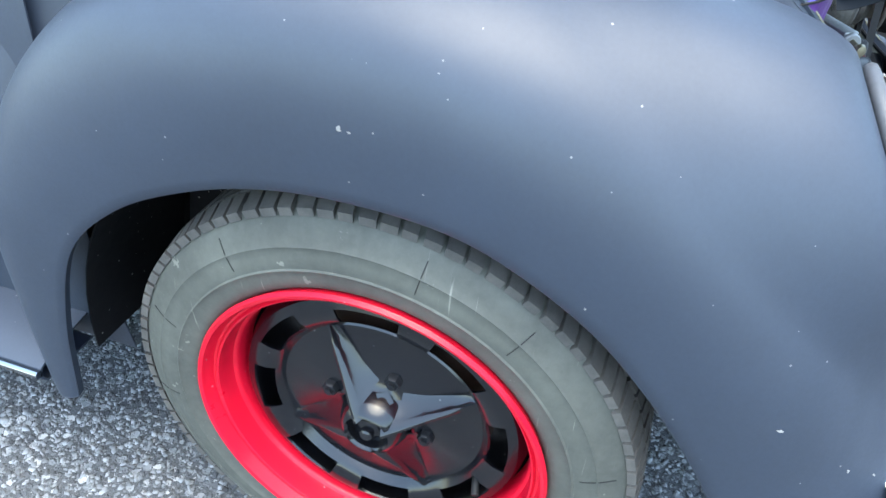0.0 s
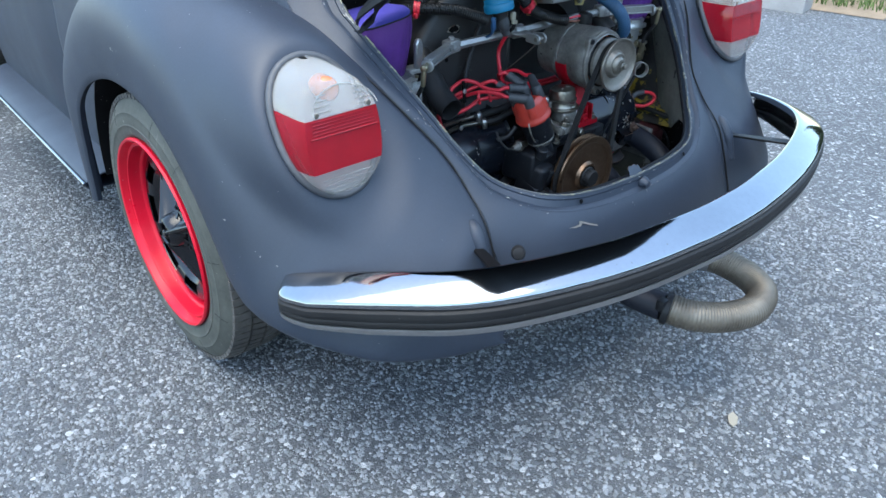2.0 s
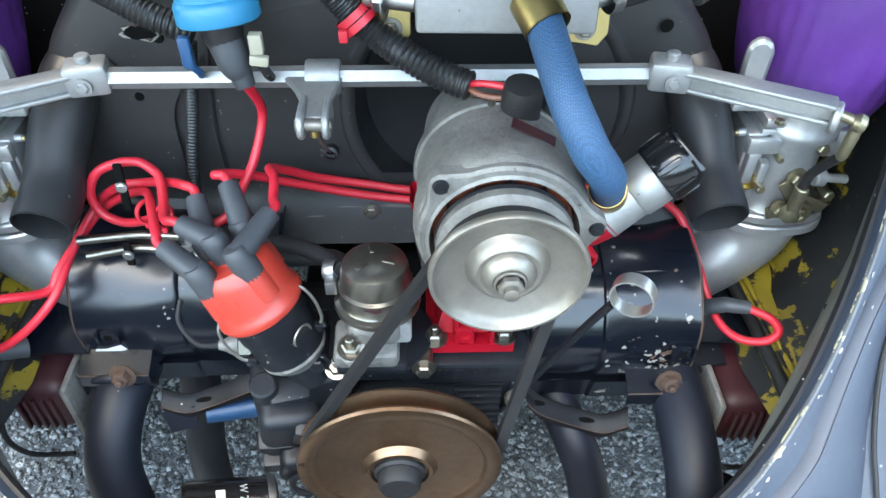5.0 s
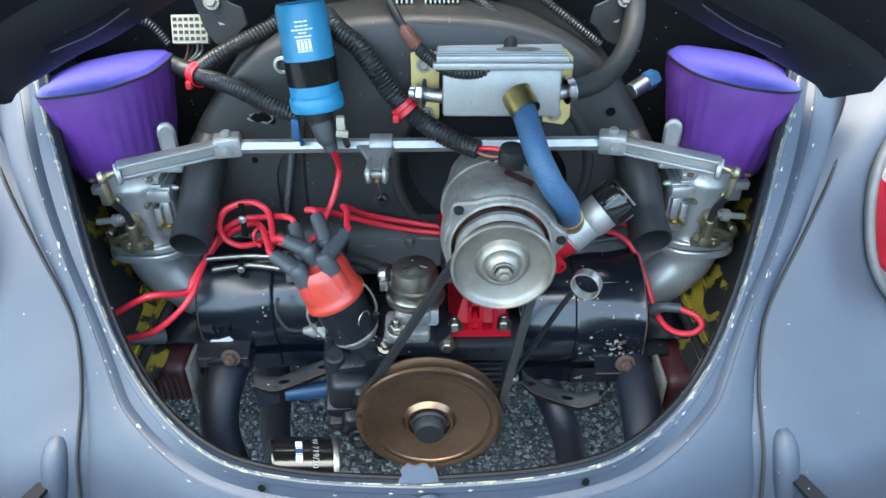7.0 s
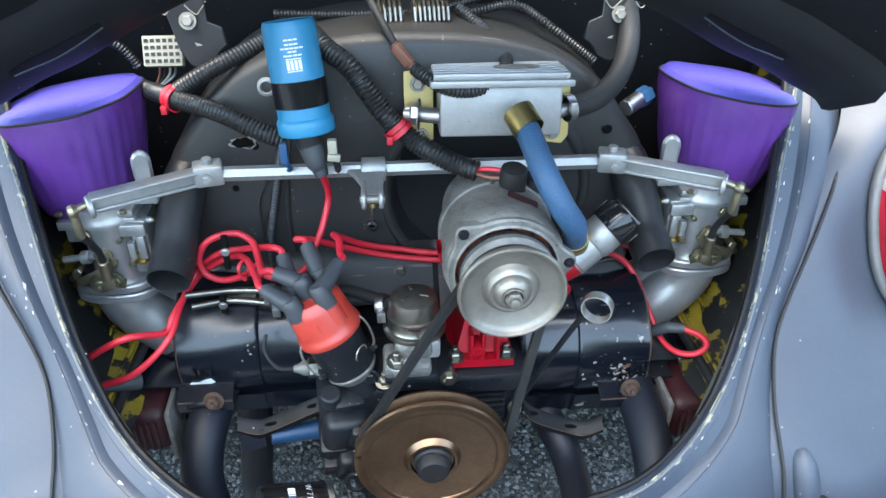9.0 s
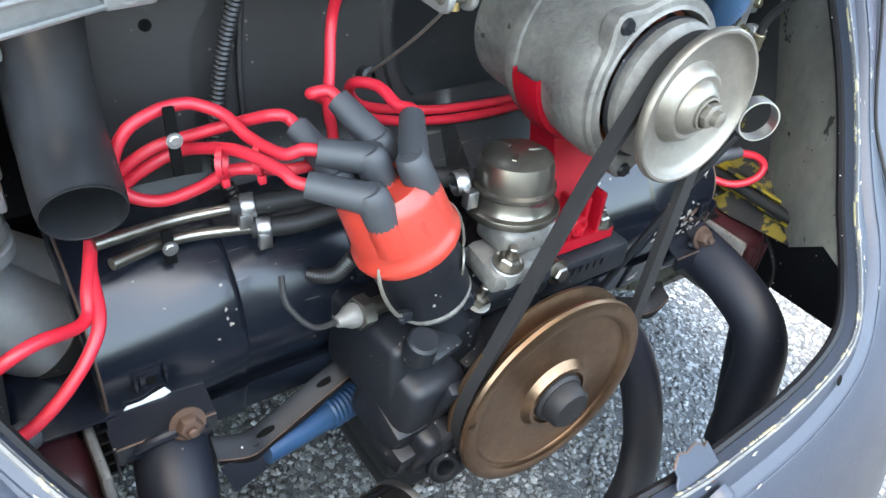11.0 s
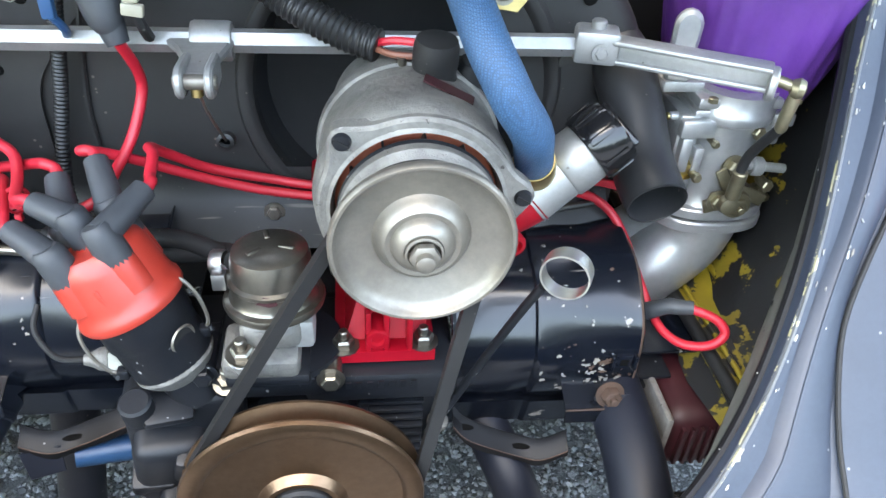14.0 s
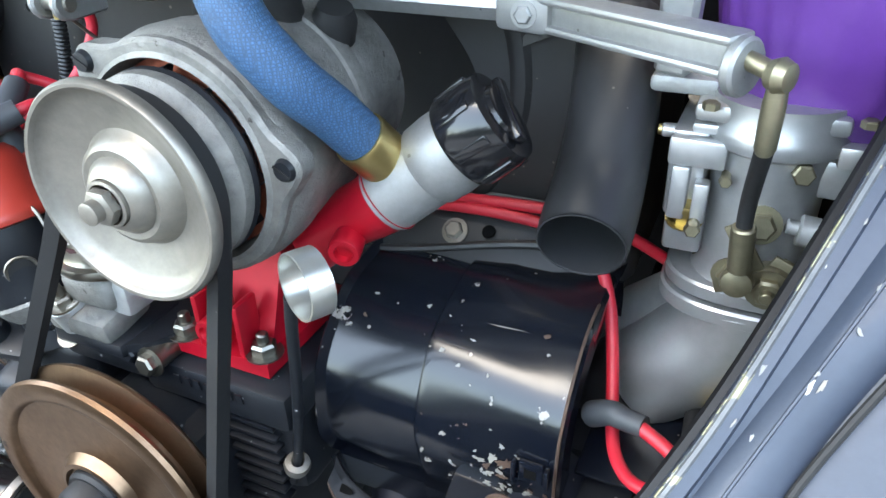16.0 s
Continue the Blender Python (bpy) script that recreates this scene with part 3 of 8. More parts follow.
# The opening for the lid, from its top centre down the left side to its bottom centre.
OPENING = [(0.0, 0.47, 0.990), (-0.20, 0.455, 0.978), (-0.34, 0.410, 0.945), (-0.43, 0.335, 0.890), (-0.459, 0.255, 0.823), (-0.452, 0.215, 0.787), (-0.424, 0.156, 0.722), (-0.388, 0.080, 0.640),
           (-0.360, 0.032, 0.582), (-0.322, -0.014, 0.530), (-0.268, -0.062, 0.503), (-0.206, -0.098, 0.490), (-0.116, -0.114, 0.482), (0.0, -0.120, 0.480)]
OUTER = [(0.0, 0.56, 1.060), (-0.26, 0.545, 1.045), (-0.46, 0.500, 0.990), (-0.548, 0.420, 0.890), (-0.554, 0.330, 0.816), (-0.539, 0.276, 0.795), (-0.502, 0.180, 0.738), (-0.450, 0.102, 0.664),
         (-0.406, 0.046, 0.592), (-0.386, -0.010, 0.528), (-0.383, -0.080, 0.440), (-0.345, -0.152, 0.285), (-0.170, -0.186, 0.268), (0.0, -0.193, 0.268)]


def rear_shell():
    """The panel round the opening with its rain channel, down to the apron."""
    o, q = spline(OPENING, 6), spline(OUTER, 6)
    o = o + [Vector((-p.x, p.y, p.z)) for p in reversed(o[:-1])]
    q = q + [Vector((-p.x, p.y, p.z)) for p in reversed(q[:-1])]
    rows = []
    for a, d in zip(o, q):
        w = d - a
        length = w.length
        e = w / length
        out = Vector((a.x * 0.35, -0.80, 0.42)).normalized()
        out = (out - e * out.dot(e)).normalized()
        ch = min(0.032, 0.42 * length)
        row = [a - out * 0.016 + e * 0.001, a - out * 0.004, a - out * 0.0005, a + e * 0.0015 + out * 0.0012, a + e * 0.010 + out * 0.0012, a + e * 0.0125 - out * 0.0018, a + e * (ch - 0.006) - out * 0.0022, a + e * (ch - 0.001) + out * 0.0030, a + e * (ch + 0.003) + out * 0.0050]
        start = a + e * (ch + 0.008) + out * 0.005
        rest = d - start
        for v in range(1, 8):
            t = v / 7
            row.append(start + rest * t + out * (0.22 * rest.length * t * (1 - t)))
        rows.append(row)
    part("rear_panel", grid(rows, 0.0015), PAINT, car, "satin dark grey rear panel with a worn rain channel", sharp=33)
    for k, r in ((3, 0.0016), (8, 0.0008)):
        part("worn_edge", tube([row[k] for row in rows[22:-22:2]], r, 6, 2), EDGE_WORN if k == 3 else PAINT, car, "worn paint along the edge")
    for p, n in (((-0.172, -0.1138, 0.4695), (-0.12, -0.94, 0.33)), ((0.179, -0.1118, 0.4715), (0.14, -0.93, 0.34))):
        part("drain_hole", lathe([(0, 0.0006), (0.0042, 0.0006), (0.0046, 0)], p, n, 16), VOID, car)
    part("bare_edge", tube([row[2] for row in rows[24:-24:2]], 0.0010, 6, 2), EDGE_YELLOW, car, "yellow paint showing on the worn opening edge")
    rng = random.Random(31)
    n = len(rows)
    for k in range(110):
        i = rng.choice((rng.randint(22, n // 2 - 12), rng.randint(n // 2 + 12, n - 23), rng.randint(22, n - 23)))
        a, b = rng.choice(((3, 4), (3, 4), (7, 8), (8, 9), (2, 3)))
        p = Vector(rows[i][a]).lerp(Vector(rows[i][b]), rng.random())
        along_edge = (Vector(rows[i + 1][3]) - Vector(rows[i - 1][3])).normalized()
        normal = along_edge.cross(Vector(rows[i][b]) - Vector(rows[i][a])).normalized()
        normal = normal if normal.y < 0 else -normal
        across = normal.cross(along_edge)
        m = Matrix((along_edge, across, normal)).transposed().to_4x4()
        m.translation = p + normal * 0.0004
        w = rng.uniform(0.0010, 0.0034) * (2.2 if rng.random() > 0.85 else 1.0)
        spot = [(w * rng.uniform(0.4, 1.3) * math.cos(2 * math.pi * j / 9), 0.45 * w * rng.uniform(0.3, 1.0) * math.sin(2 * math.pi * j / 9)) for j in range(9)]
        part("paint_chip", plate(spot, 0.0005, m), rng.choice((CHIP_GREY, CHIP_PALE, BARE)), car)
    seal = [r[0] + (r[1] - r[0]) * 0.2 for r in rows[24:-24]]
    part("opening_flange", tube(seal[::3], 0.004, 8, 3), PAINT_IN, car)


rear_shell()


def lid_latch():
    """The bent catch plate at the foot of the opening, with its striker knob."""
    m = pose(0.000, -0.112, 0.4815, 50, 0, 4)
    rim = [(0.020, -0.004), (0.016, 0.012), (0.011, 0.010), (0.006, 0.016), (-0.006, 0.014), (-0.013, 0.017), (-0.021, 0.010), (-0.020, 0.004), (-0.024, 0.000)]
    latch = part("lid_catch", plate([(-0.024, -0.012), (0.022, -0.014)] + rim, 0.0022, m, 0.0006), PAINT, car, "bent and worn catch plate")
    part("catch_edge", tube([m @ Vector((x, y, 0.0011)) for x, y in rim[1:7]], 0.0007, 6, 2), RUSTY, latch)
    part("striker", lathe([(0.013, 0), (0.0125, 0.006), (0.009, 0.012), (0.0085, 0.016), (0.005, 0.018), (0, 0.018)], (0.009, -0.126, 0.462), (0.05, -0.85, -0.1), 20), PAINT, latch, "painted round stop")
    part("catch_rivet", hex_bolt((0.006, -0.1215, 0.478), (0, -0.9, 0.35), 0.003, 0.0012, False), RUSTY, latch)


lid_latch()


def side_shell(side):
    """Body side above the fender and ahead of it, with the sill."""
    s = -side
    foot = spline(SEAM[1:12], 6)
    top = [Vector((-0.40, 1.16, 1.22)), Vector((-0.60, 1.10, 1.02)), Vector((-0.62, 0.95, 1.02)), Vector((-0.61, 0.80, 1.03)), Vector((-0.595, 0.66, 1.03)), Vector((-0.57, 0.55, 1.02)), Vector((-0.548, 0.45, 0.95))]
    upper = along(top[1:], len(foot))
    rows = []
    for a, d in zip(foot, upper):
        rows.append([(s * (a.x + (d.x - a.x) * t), a.y + (d.y - a.y) * t, a.z + (d.z - a.z) * t) for t in (0, 0.15, 0.4, 0.7, 1)])
    part("quarter_panel", grid(rows, 0.002), PAINT, car)
    front = []
    for y in (0.96, 1.0, 1.10, 1.25, 1.262, 1.27, 1.278, 1.6, 2.2):
        dent = 0.006 if abs(y - 1.27) < 0.005 else 0.0
        front.append([(s * (x + dent), y, z) for x, z in ((-0.690, 0.245), (-0.700, 0.33), (-0.712, 0.45), (-0.712, 0.60), (-0.700, 0.75), (-0.672, 0.90), (-0.640, 1.0), (-0.60, 1.06))])
    part("body_side", grid(front, 0.002), PAINT, car, "satin dark grey body side and door")
    board = []
    for y in (1.025, 1.3, 1.7, 2.2):
        board.append([(s * x, y, z) for x, z in ((-0.68, 0.300), (-0.735, 0.292), (-0.775, 0.285), (-0.792, 0.276), (-0.796, 0.262), (-0.788, 0.250), (-0.70, 0.252))])
    part("running_board", grid(board, 0.003), PAINT, car, "dark running board")
    part("trim_strip", tube([(s * -0.797, y, 0.270) for y in (1.025, 1.4, 1.8, 2.2)], 0.006, 10, 3), CHROME, car, "bright trim strip along the running board")


side_shell(-1)
side_shell(1)


def bay():
    """The inside of the engine bay: side trays, inner walls, firewall and luggage shelf underside."""
    for s in (-1, 1):
        wall, inner = [], []
        for (x, y, z), (x2, y2, z2) in zip(OPENING[4:11], [(-0.50, 0.30, 0.82), (-0.50, 0.27, 0.79), (-0.48, 0.24, 0.72), (-0.46, 0.20, 0.64), (-0.44, 0.16, 0.57), (-0.41, 0.12, 0.50), (-0.36, 0.04, 0.46)]):
            wall.append([(-s * (x - 0.004), y + 0.014, z - 0.005), (-s * (x * 0.6 + x2 * 0.4), y * 0.5 + y2 * 0.5, z - 0.01), (-s * x2, y2, z2 - 0.02)])
            inner.append([(-s * x2, y2, z2 - 0.02), (-s * (x2 + 0.01), y2 + 0.07, z2 - 0.022), (-s * x2, y2 + 0.14, z2 - 0.03)])
        part("bay_side_wall", grid(wall, 0.002), DUSTY, car, "dusty grey inner wall with black overspray")
        part("bay_inner_panel", grid(inner, 0.002), SHELL_DARK, car, "black inner panel with yellow paint showing through")
        splash = [[(s * 0.425, y, z) for y in (-0.03, 0.05, 0.15, 0.28, 0.46)] for z in (0.34, 0.39, 0.45, 0.51)]
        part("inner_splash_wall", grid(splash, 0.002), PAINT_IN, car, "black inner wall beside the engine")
        tray = [[(s * 0.50, 0.06, 0.50), (s * 0.43, 0.05, 0.475), (s * 0.365, 0.04, 0.455)], [(s * 0.52, 0.20, 0.52), (s * 0.44, 0.19, 0.49), (s * 0.36, 0.18, 0.465)], [(s * 0.53, 0.45, 0.54), (s * 0.44, 0.45, 0.50), (s * 0.35, 0.45, 0.47)]]
        part("bay_side_tray", grid(tray, 0.002), SHELL_IN, car, "yellow painted side tray with black overspray")
        for lift, r, m in ((0.0, 0.0065, RUBBER), (0.013, 0.0026, SHELL_IN), (0.045, 0.0030, SHELL_IN)):
            line = [(s * (0.372 + lift), 0.03, 0.461 + lift * 0.30), (s * (0.366 + lift), 0.12, 0.466 + lift * 0.30), (s * (0.358 + lift), 0.24, 0.472 + lift * 0.30), (s * (0.350 + lift), 0.42, 0.477 + lift * 0.30)]
            part("tray_seal" if m is RUBBER else "tray_ridge", tube(line, r, 10, 5), m, car, "black rubber seal along the tray" if m is RUBBER else "")
        hole = [(0.013 * math.cos(2 * math.pi * k / 20), 0.024 * math.sin(2 * math.pi * k / 20)) for k in range(20)]
        part("panel_hole", plate(hole, 0.0012, aim((s * 0.452, 0.262, 0.562), (-s * 0.9, -0.35, 0.25), 0)), VOID, car, "dark oval hole in the inner panel")
        part("panel_rib", tube([(s * 0.47, 0.10, 0.505), (s * 0.475, 0.16, 0.530), (s * 0.478, 0.24, 0.560), (s * 0.48, 0.30, 0.60)], 0.006, 10, 5), PAINT_IN, car, "black rib on the inner panel")
    fire = [[(x, 0.47 - 0.06 * (abs(x) / 0.5) ** 2, z) for x in (-0.56, -0.35, -0.15, 0, 0.15, 0.35, 0.56)] for z in (0.28, 0.5, 0.7, 0.85, 0.96)]
    fire.append([(x, 0.30, 1.0) for x in (-0.56, -0.35, -0.15, 0, 0.15, 0.35, 0.56)])
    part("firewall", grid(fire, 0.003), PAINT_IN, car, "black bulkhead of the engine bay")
    roof = []
    for y, z, w, low in ((0.30, 1.00, 0.50, 0.985), (0.50, 1.09, 0.52, 1.03), (0.80, 1.24, 0.54, 1.04), (1.20, 1.39, 0.56, 1.05), (1.70, 1.47, 0.57, 1.05), (2.10, 1.43, 0.56, 1.03), (2.40, 1.24, 0.57, 0.98), (2.62, 1.00, 0.57, 0.92)):
        side = [(-w - 0.05, y, low), (-w, y, low + (z - low) * 0.45), (-w * 0.80, y, low + (z - low) * 0.88), (-w * 0.42, y, z)]
        roof.append(side + [(0, y, z + 0.008)] + [(-q[0], q[1], q[2]) for q in reversed(side)])
    part("body_top", grid(roof, 0.003), PAINT, car, "rounded body above the engine lid")
    nose = []
    for y, z, w in ((2.16, 0.99, 0.66), (2.62, 0.97, 0.62), (2.95, 0.93, 0.54), (3.25, 0.84, 0.46), (3.48, 0.70, 0.40), (3.60, 0.52, 0.37), (3.63, 0.34, 0.36)):
        side = [(-w, y, 0.26), (-w, y, 0.26 + (z - 0.26) * 0.55), (-w * 0.86, y, 0.26 + (z - 0.26) * 0.90), (-w * 0.45, y, z)]
        nose.append(side + [(0, y, z + 0.012)] + [(-q[0], q[1], q[2]) for q in reversed(side)])
    nose.append([(x * 0.5, 3.62, 0.27 + 0.02 * k) for k, x in enumerate((-0.36, -0.34, -0.30, -0.16, 0, 0.16, 0.30, 0.34, 0.36))])
    part("front_body", grid(nose, 0.003), PAINT, car, "plain rounded front of the car")
    floor = [[(x, y, 0.27 + 0.02 * math.cos(x * 4)) for x in (-0.62, -0.3, 0, 0.3, 0.62)] for y in (0.52, 0.9, 1.5, 2.2, 3.5)]
    part("floor_pan", grid(floor, 0.004), PAINT_IN, car, "black floor pan underside")
    for s in (-1, 1):
        well = []
        for k in range(25):
            a = math.pi * 0.9 * k / 24
            y, z = 0.565 + 0.385 * math.cos(a), 0.315 + 0.40 * math.sin(a)
            well.append([(s * x, y, z) for x in (0.758, 0.66, 0.56)])
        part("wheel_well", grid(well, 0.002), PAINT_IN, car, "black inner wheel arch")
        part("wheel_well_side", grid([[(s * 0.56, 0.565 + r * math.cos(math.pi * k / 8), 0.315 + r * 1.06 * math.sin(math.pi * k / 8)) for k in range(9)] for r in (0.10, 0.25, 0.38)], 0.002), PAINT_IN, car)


bay()


def lid():
    """The raised engine lid: skin, inner frame with pressed slots, hinges and spring."""
    arch = [(-0.474, 0.192, 0.799), (-0.462, 0.196, 0.812), (-0.431, 0.202, 0.828), (-0.385, 0.208, 0.851), (-0.345, 0.214, 0.867), (-0.275, 0.224, 0.903), (-0.203, 0.236, 0.932), (-0.10, 0.246, 0.954), (0, 0.25, 0.961)]
    base = spline(arch, 5)
    base = base + [Vector((-p.x, p.y, p.z)) for p in reversed(base[:-1])]
    rise = [(0.0, 0.0), (0.035, 0.018), (0.10, 0.055), (0.20, 0.112), (0.32, 0.195), (0.44, 0.300), (0.54, 0.415), (0.61, 0.54)]
    rows = []
    for i, p in enumerate(base):
        u = abs(i / (len(base) - 1) - 0.5) * 2
        row = []
        for k, (back, up) in enumerate(rise):
            f = k / (len(rise) - 1)
            widen = 0.030 * math.sin(min(1, f * 2.2) * math.pi) * u
            row.append(Vector((p.x * (1 - 0.22 * f * f) + math.copysign(widen, p.x), p.y - back * (1 - 0.1 * u), p.z + up + (0.06 * (1 - u * u)) * min(1, f * 2))))
        rows.append(row)
    skin = part("engine_lid", grid(rows, 0.003), LID_SHADED, car, "raised engine lid with pressed slots, underside shade put into its colour")
    inner = []
    for i, p in enumerate(base):
        toward = (rows[i][2] - rows[i][0]).normalized()
        inner.append([p + toward * 0.000 + Vector((0, -0.004, -0.014)), p + toward * 0.012 + Vector((0, -0.006, -0.017)), p + toward * 0.072 + Vector((0, -0.010, -0.016)), p + toward * 0.088 + Vector((0, -0.004, -0.006)), p + toward * 0.094 + Vector((0, 0.0, 0.002))])
    part("inner_frame", grid(inner, 0.0015), LID_SHADED, skin)
    for s in (-1, 1):
        mids = []
        for i, p in enumerate(base):
            if 0.292 < s * p.x < 0.398:
                toward = (rows[i][2] - rows[i][0]).normalized()
                mids.append((p + toward * 0.044 + Vector((0, -0.0092, -0.0172)), toward))
        deep, edge = [], []
        for k, (c, toward) in enumerate(mids):
            w = 0.0085 * math.sin(math.pi * (0.06 + 0.88 * k / (len(mids) - 1))) ** 0.4
            deep.append([c - toward * w + Vector((0, -0.0004, -0.0008)), c + Vector((0, -0.0008, -0.0014)), c + toward * w + Vector((0, -0.0004, -0.0008))])
            edge.append(c - toward * (w + 0.0012) + Vector((0, -0.0008, -0.0010)))
        part("pressed_slot", grid(deep, 0.0008), PAINT_IN, skin)
        part("slot_lip", tube(edge, 0.0015, 8, 2), PAINT, skin)
        shape = [(-0.026, 0.060), (0.028, 0.060), (0.030, 0.004), (0.046, -0.002), (0.050, -0.022), (0.040, -0.030), (0.031, -0.044), (0.016, -0.051), (0.004, -0.047), (-0.006, -0.030)]
        shape = [(-s * x, y) for x, y in (shape if s < 0 else shape[::-1])]
        arm = plate(shape, 0.004, pose(s * 0.260, 0.297, 0.862, 88, 0, s * 6), 0.001)
        hinge = part("lid_hinge", arm, STUB, skin, "black stamped hinge")
        for dx, dz in ((0.002, 0.006), (0.010, -0.020)):
            part("hinge_bolt", hex_bolt((s * (0.253 - dx), 0.291 - dz * 0.3, 0.862 + dz), (0, -0.95, 0.3), 0.0068, 0.006), STEEL, hinge)
        for dx in (-0.016, 0.019):
            c = Vector((s * (0.260 - dx), 0.2885, 0.882))
            part("torn_edge", tube([c + Vector((-0.010, -0.001, 0.004)), c + Vector((-0.005, 0.001, -0.003)), c + Vector((0.001, 0.002, -0.007)), c + Vector((0.006, 0.001, -0.002)), c + Vector((0.011, -0.001, 0.004))], 0.0008, 6, 3), BARE, hinge, "torn bright metal edge")
    for x0, x1 in ((-0.036, -0.006), (0.006, 0.050)):
        turns = int((x1 - x0) / 0.0052) * 8
        coil = [(x0 + (x1 - x0) * k / turns, 0.315 + 0.017 * math.cos(k * 0.785), 0.862 + 0.019 * math.sin(k * 0.785)) for k in range(turns + 1)]
        part("lid_spring", merge(tube(coil, 0.0022, 6, 1), tube([coil[-1], (x1 + 0.004, 0.30, 0.835), (x1 + 0.001, 0.29, 0.806)], 0.0022, 6, 4)), ZINC, skin, "bare steel coil spring")


lid()


def bumper():
    """Chrome blade with a rubber strip, swept round the tail."""
    plan = [(-0.733, 0.055, 0.449), (-0.700, 0.000, 0.463), (-0.640, -0.080, 0.480), (-0.555, -0.172, 0.492), (-0.450, -0.228, 0.495), (-0.280, -0.276, 0.494), (-0.100, -0.302, 0.496), (0.0, -0.306, 0.496)]
    half = spline(plan, 8)
    line = half + [Vector((-p.x, p.y, p.z)) for p in reversed(half[:-1])]

    def swept(section, thick):
        rows = []
        for i, p in enumerate(line):
            t = line[min(i + 1, len(line) - 1)] - line[max(i - 1, 0)]
            n = Vector((t.y, -t.x, 0)).normalized()
            end = min(i, len(line) - 1 - i) / 8.0
            k = 0.55 + 0.45 * min(1.0, end) ** 0.6
            rows.append([p + n * (o * k) + Vector((0, 0, z * (0.72 + 0.28 * min(1.0, end / 2)))) for o, z in section])
        return grid(rows, thick)

    blade = part("bumper", swept([(-0.004, -0.010), (-0.0035, -0.001), (-0.0015, 0.0032), (0.002, 0.0048), (0.006, 0.0048), (0.014, 0.0028), (0.024, -0.0004), (0.036, -0.0048), (0.048, -0.0098), (0.0555, -0.0134), (0.0600, -0.0160), (0.0622, -0.0182), (0.0634, -0.0215), (0.0636, -0.0245), (0.0632, -0.0275), (0.0600, -0.0295), (0.0540, -0.0300)], 0.002), CHROME, car, "chrome rear bumper with a black rubber strip", sharp=50)
    part("rubber_strip", swept([(0.052, -0.0300), (0.0630, -0.0315), (0.0668, -0.0350), (0.0676, -0.0410), (0.0672, -0.0480), (0.0655, -0.0520), (0.0668, -0.0550), (0.0664, -0.0610), (0.0630, -0.0655), (0.052, -0.0665)], 0.002), RUBBER, blade)
    part("lower_blade", swept([(0.054, -0.0660), (0.0635, -0.0670), (0.0642, -0.0720), (0.0625, -0.0790), (0.0560, -0.0825), (0.030, -0.0840)], 0.002), CHROME_DULL, blade, "dull chrome lower edge")
    for s in (-1, 1):
        part("bumper_bracket", plate([(s * 0.002, 0.0), (s * 0.062, -0.155), (s * 0.034, -0.165), (s * -0.010, -0.02)], 0.005, pose(s * 0.425, -0.07, 0.442, -4, 0, 0), 0.001), PAINT_IN, blade, "black bumper bracket")
        grommet = part("bracket_boss", tube([(s * 0.410, -0.050, 0.482), (s * 0.413, -0.068, 0.466), (s * 0.415, -0.090, 0.430), (s * 0.415, -0.105, 0.390)], lambda u, m: 0.007 + 0.009 * math.sin(math.pi * min(0.9, u + 0.1)), 14, 6), PAINT, car, "pressed boss for the bumper bracket")
    part("rubber_stop", lathe([(0, 0.022), (0.010, 0.020), (0.013, 0.012), (0.013, 0)], (-0.395, -0.160, 0.462), (-0.5, -0.5, 0.3), 16), RUBBER, car)


bumper()


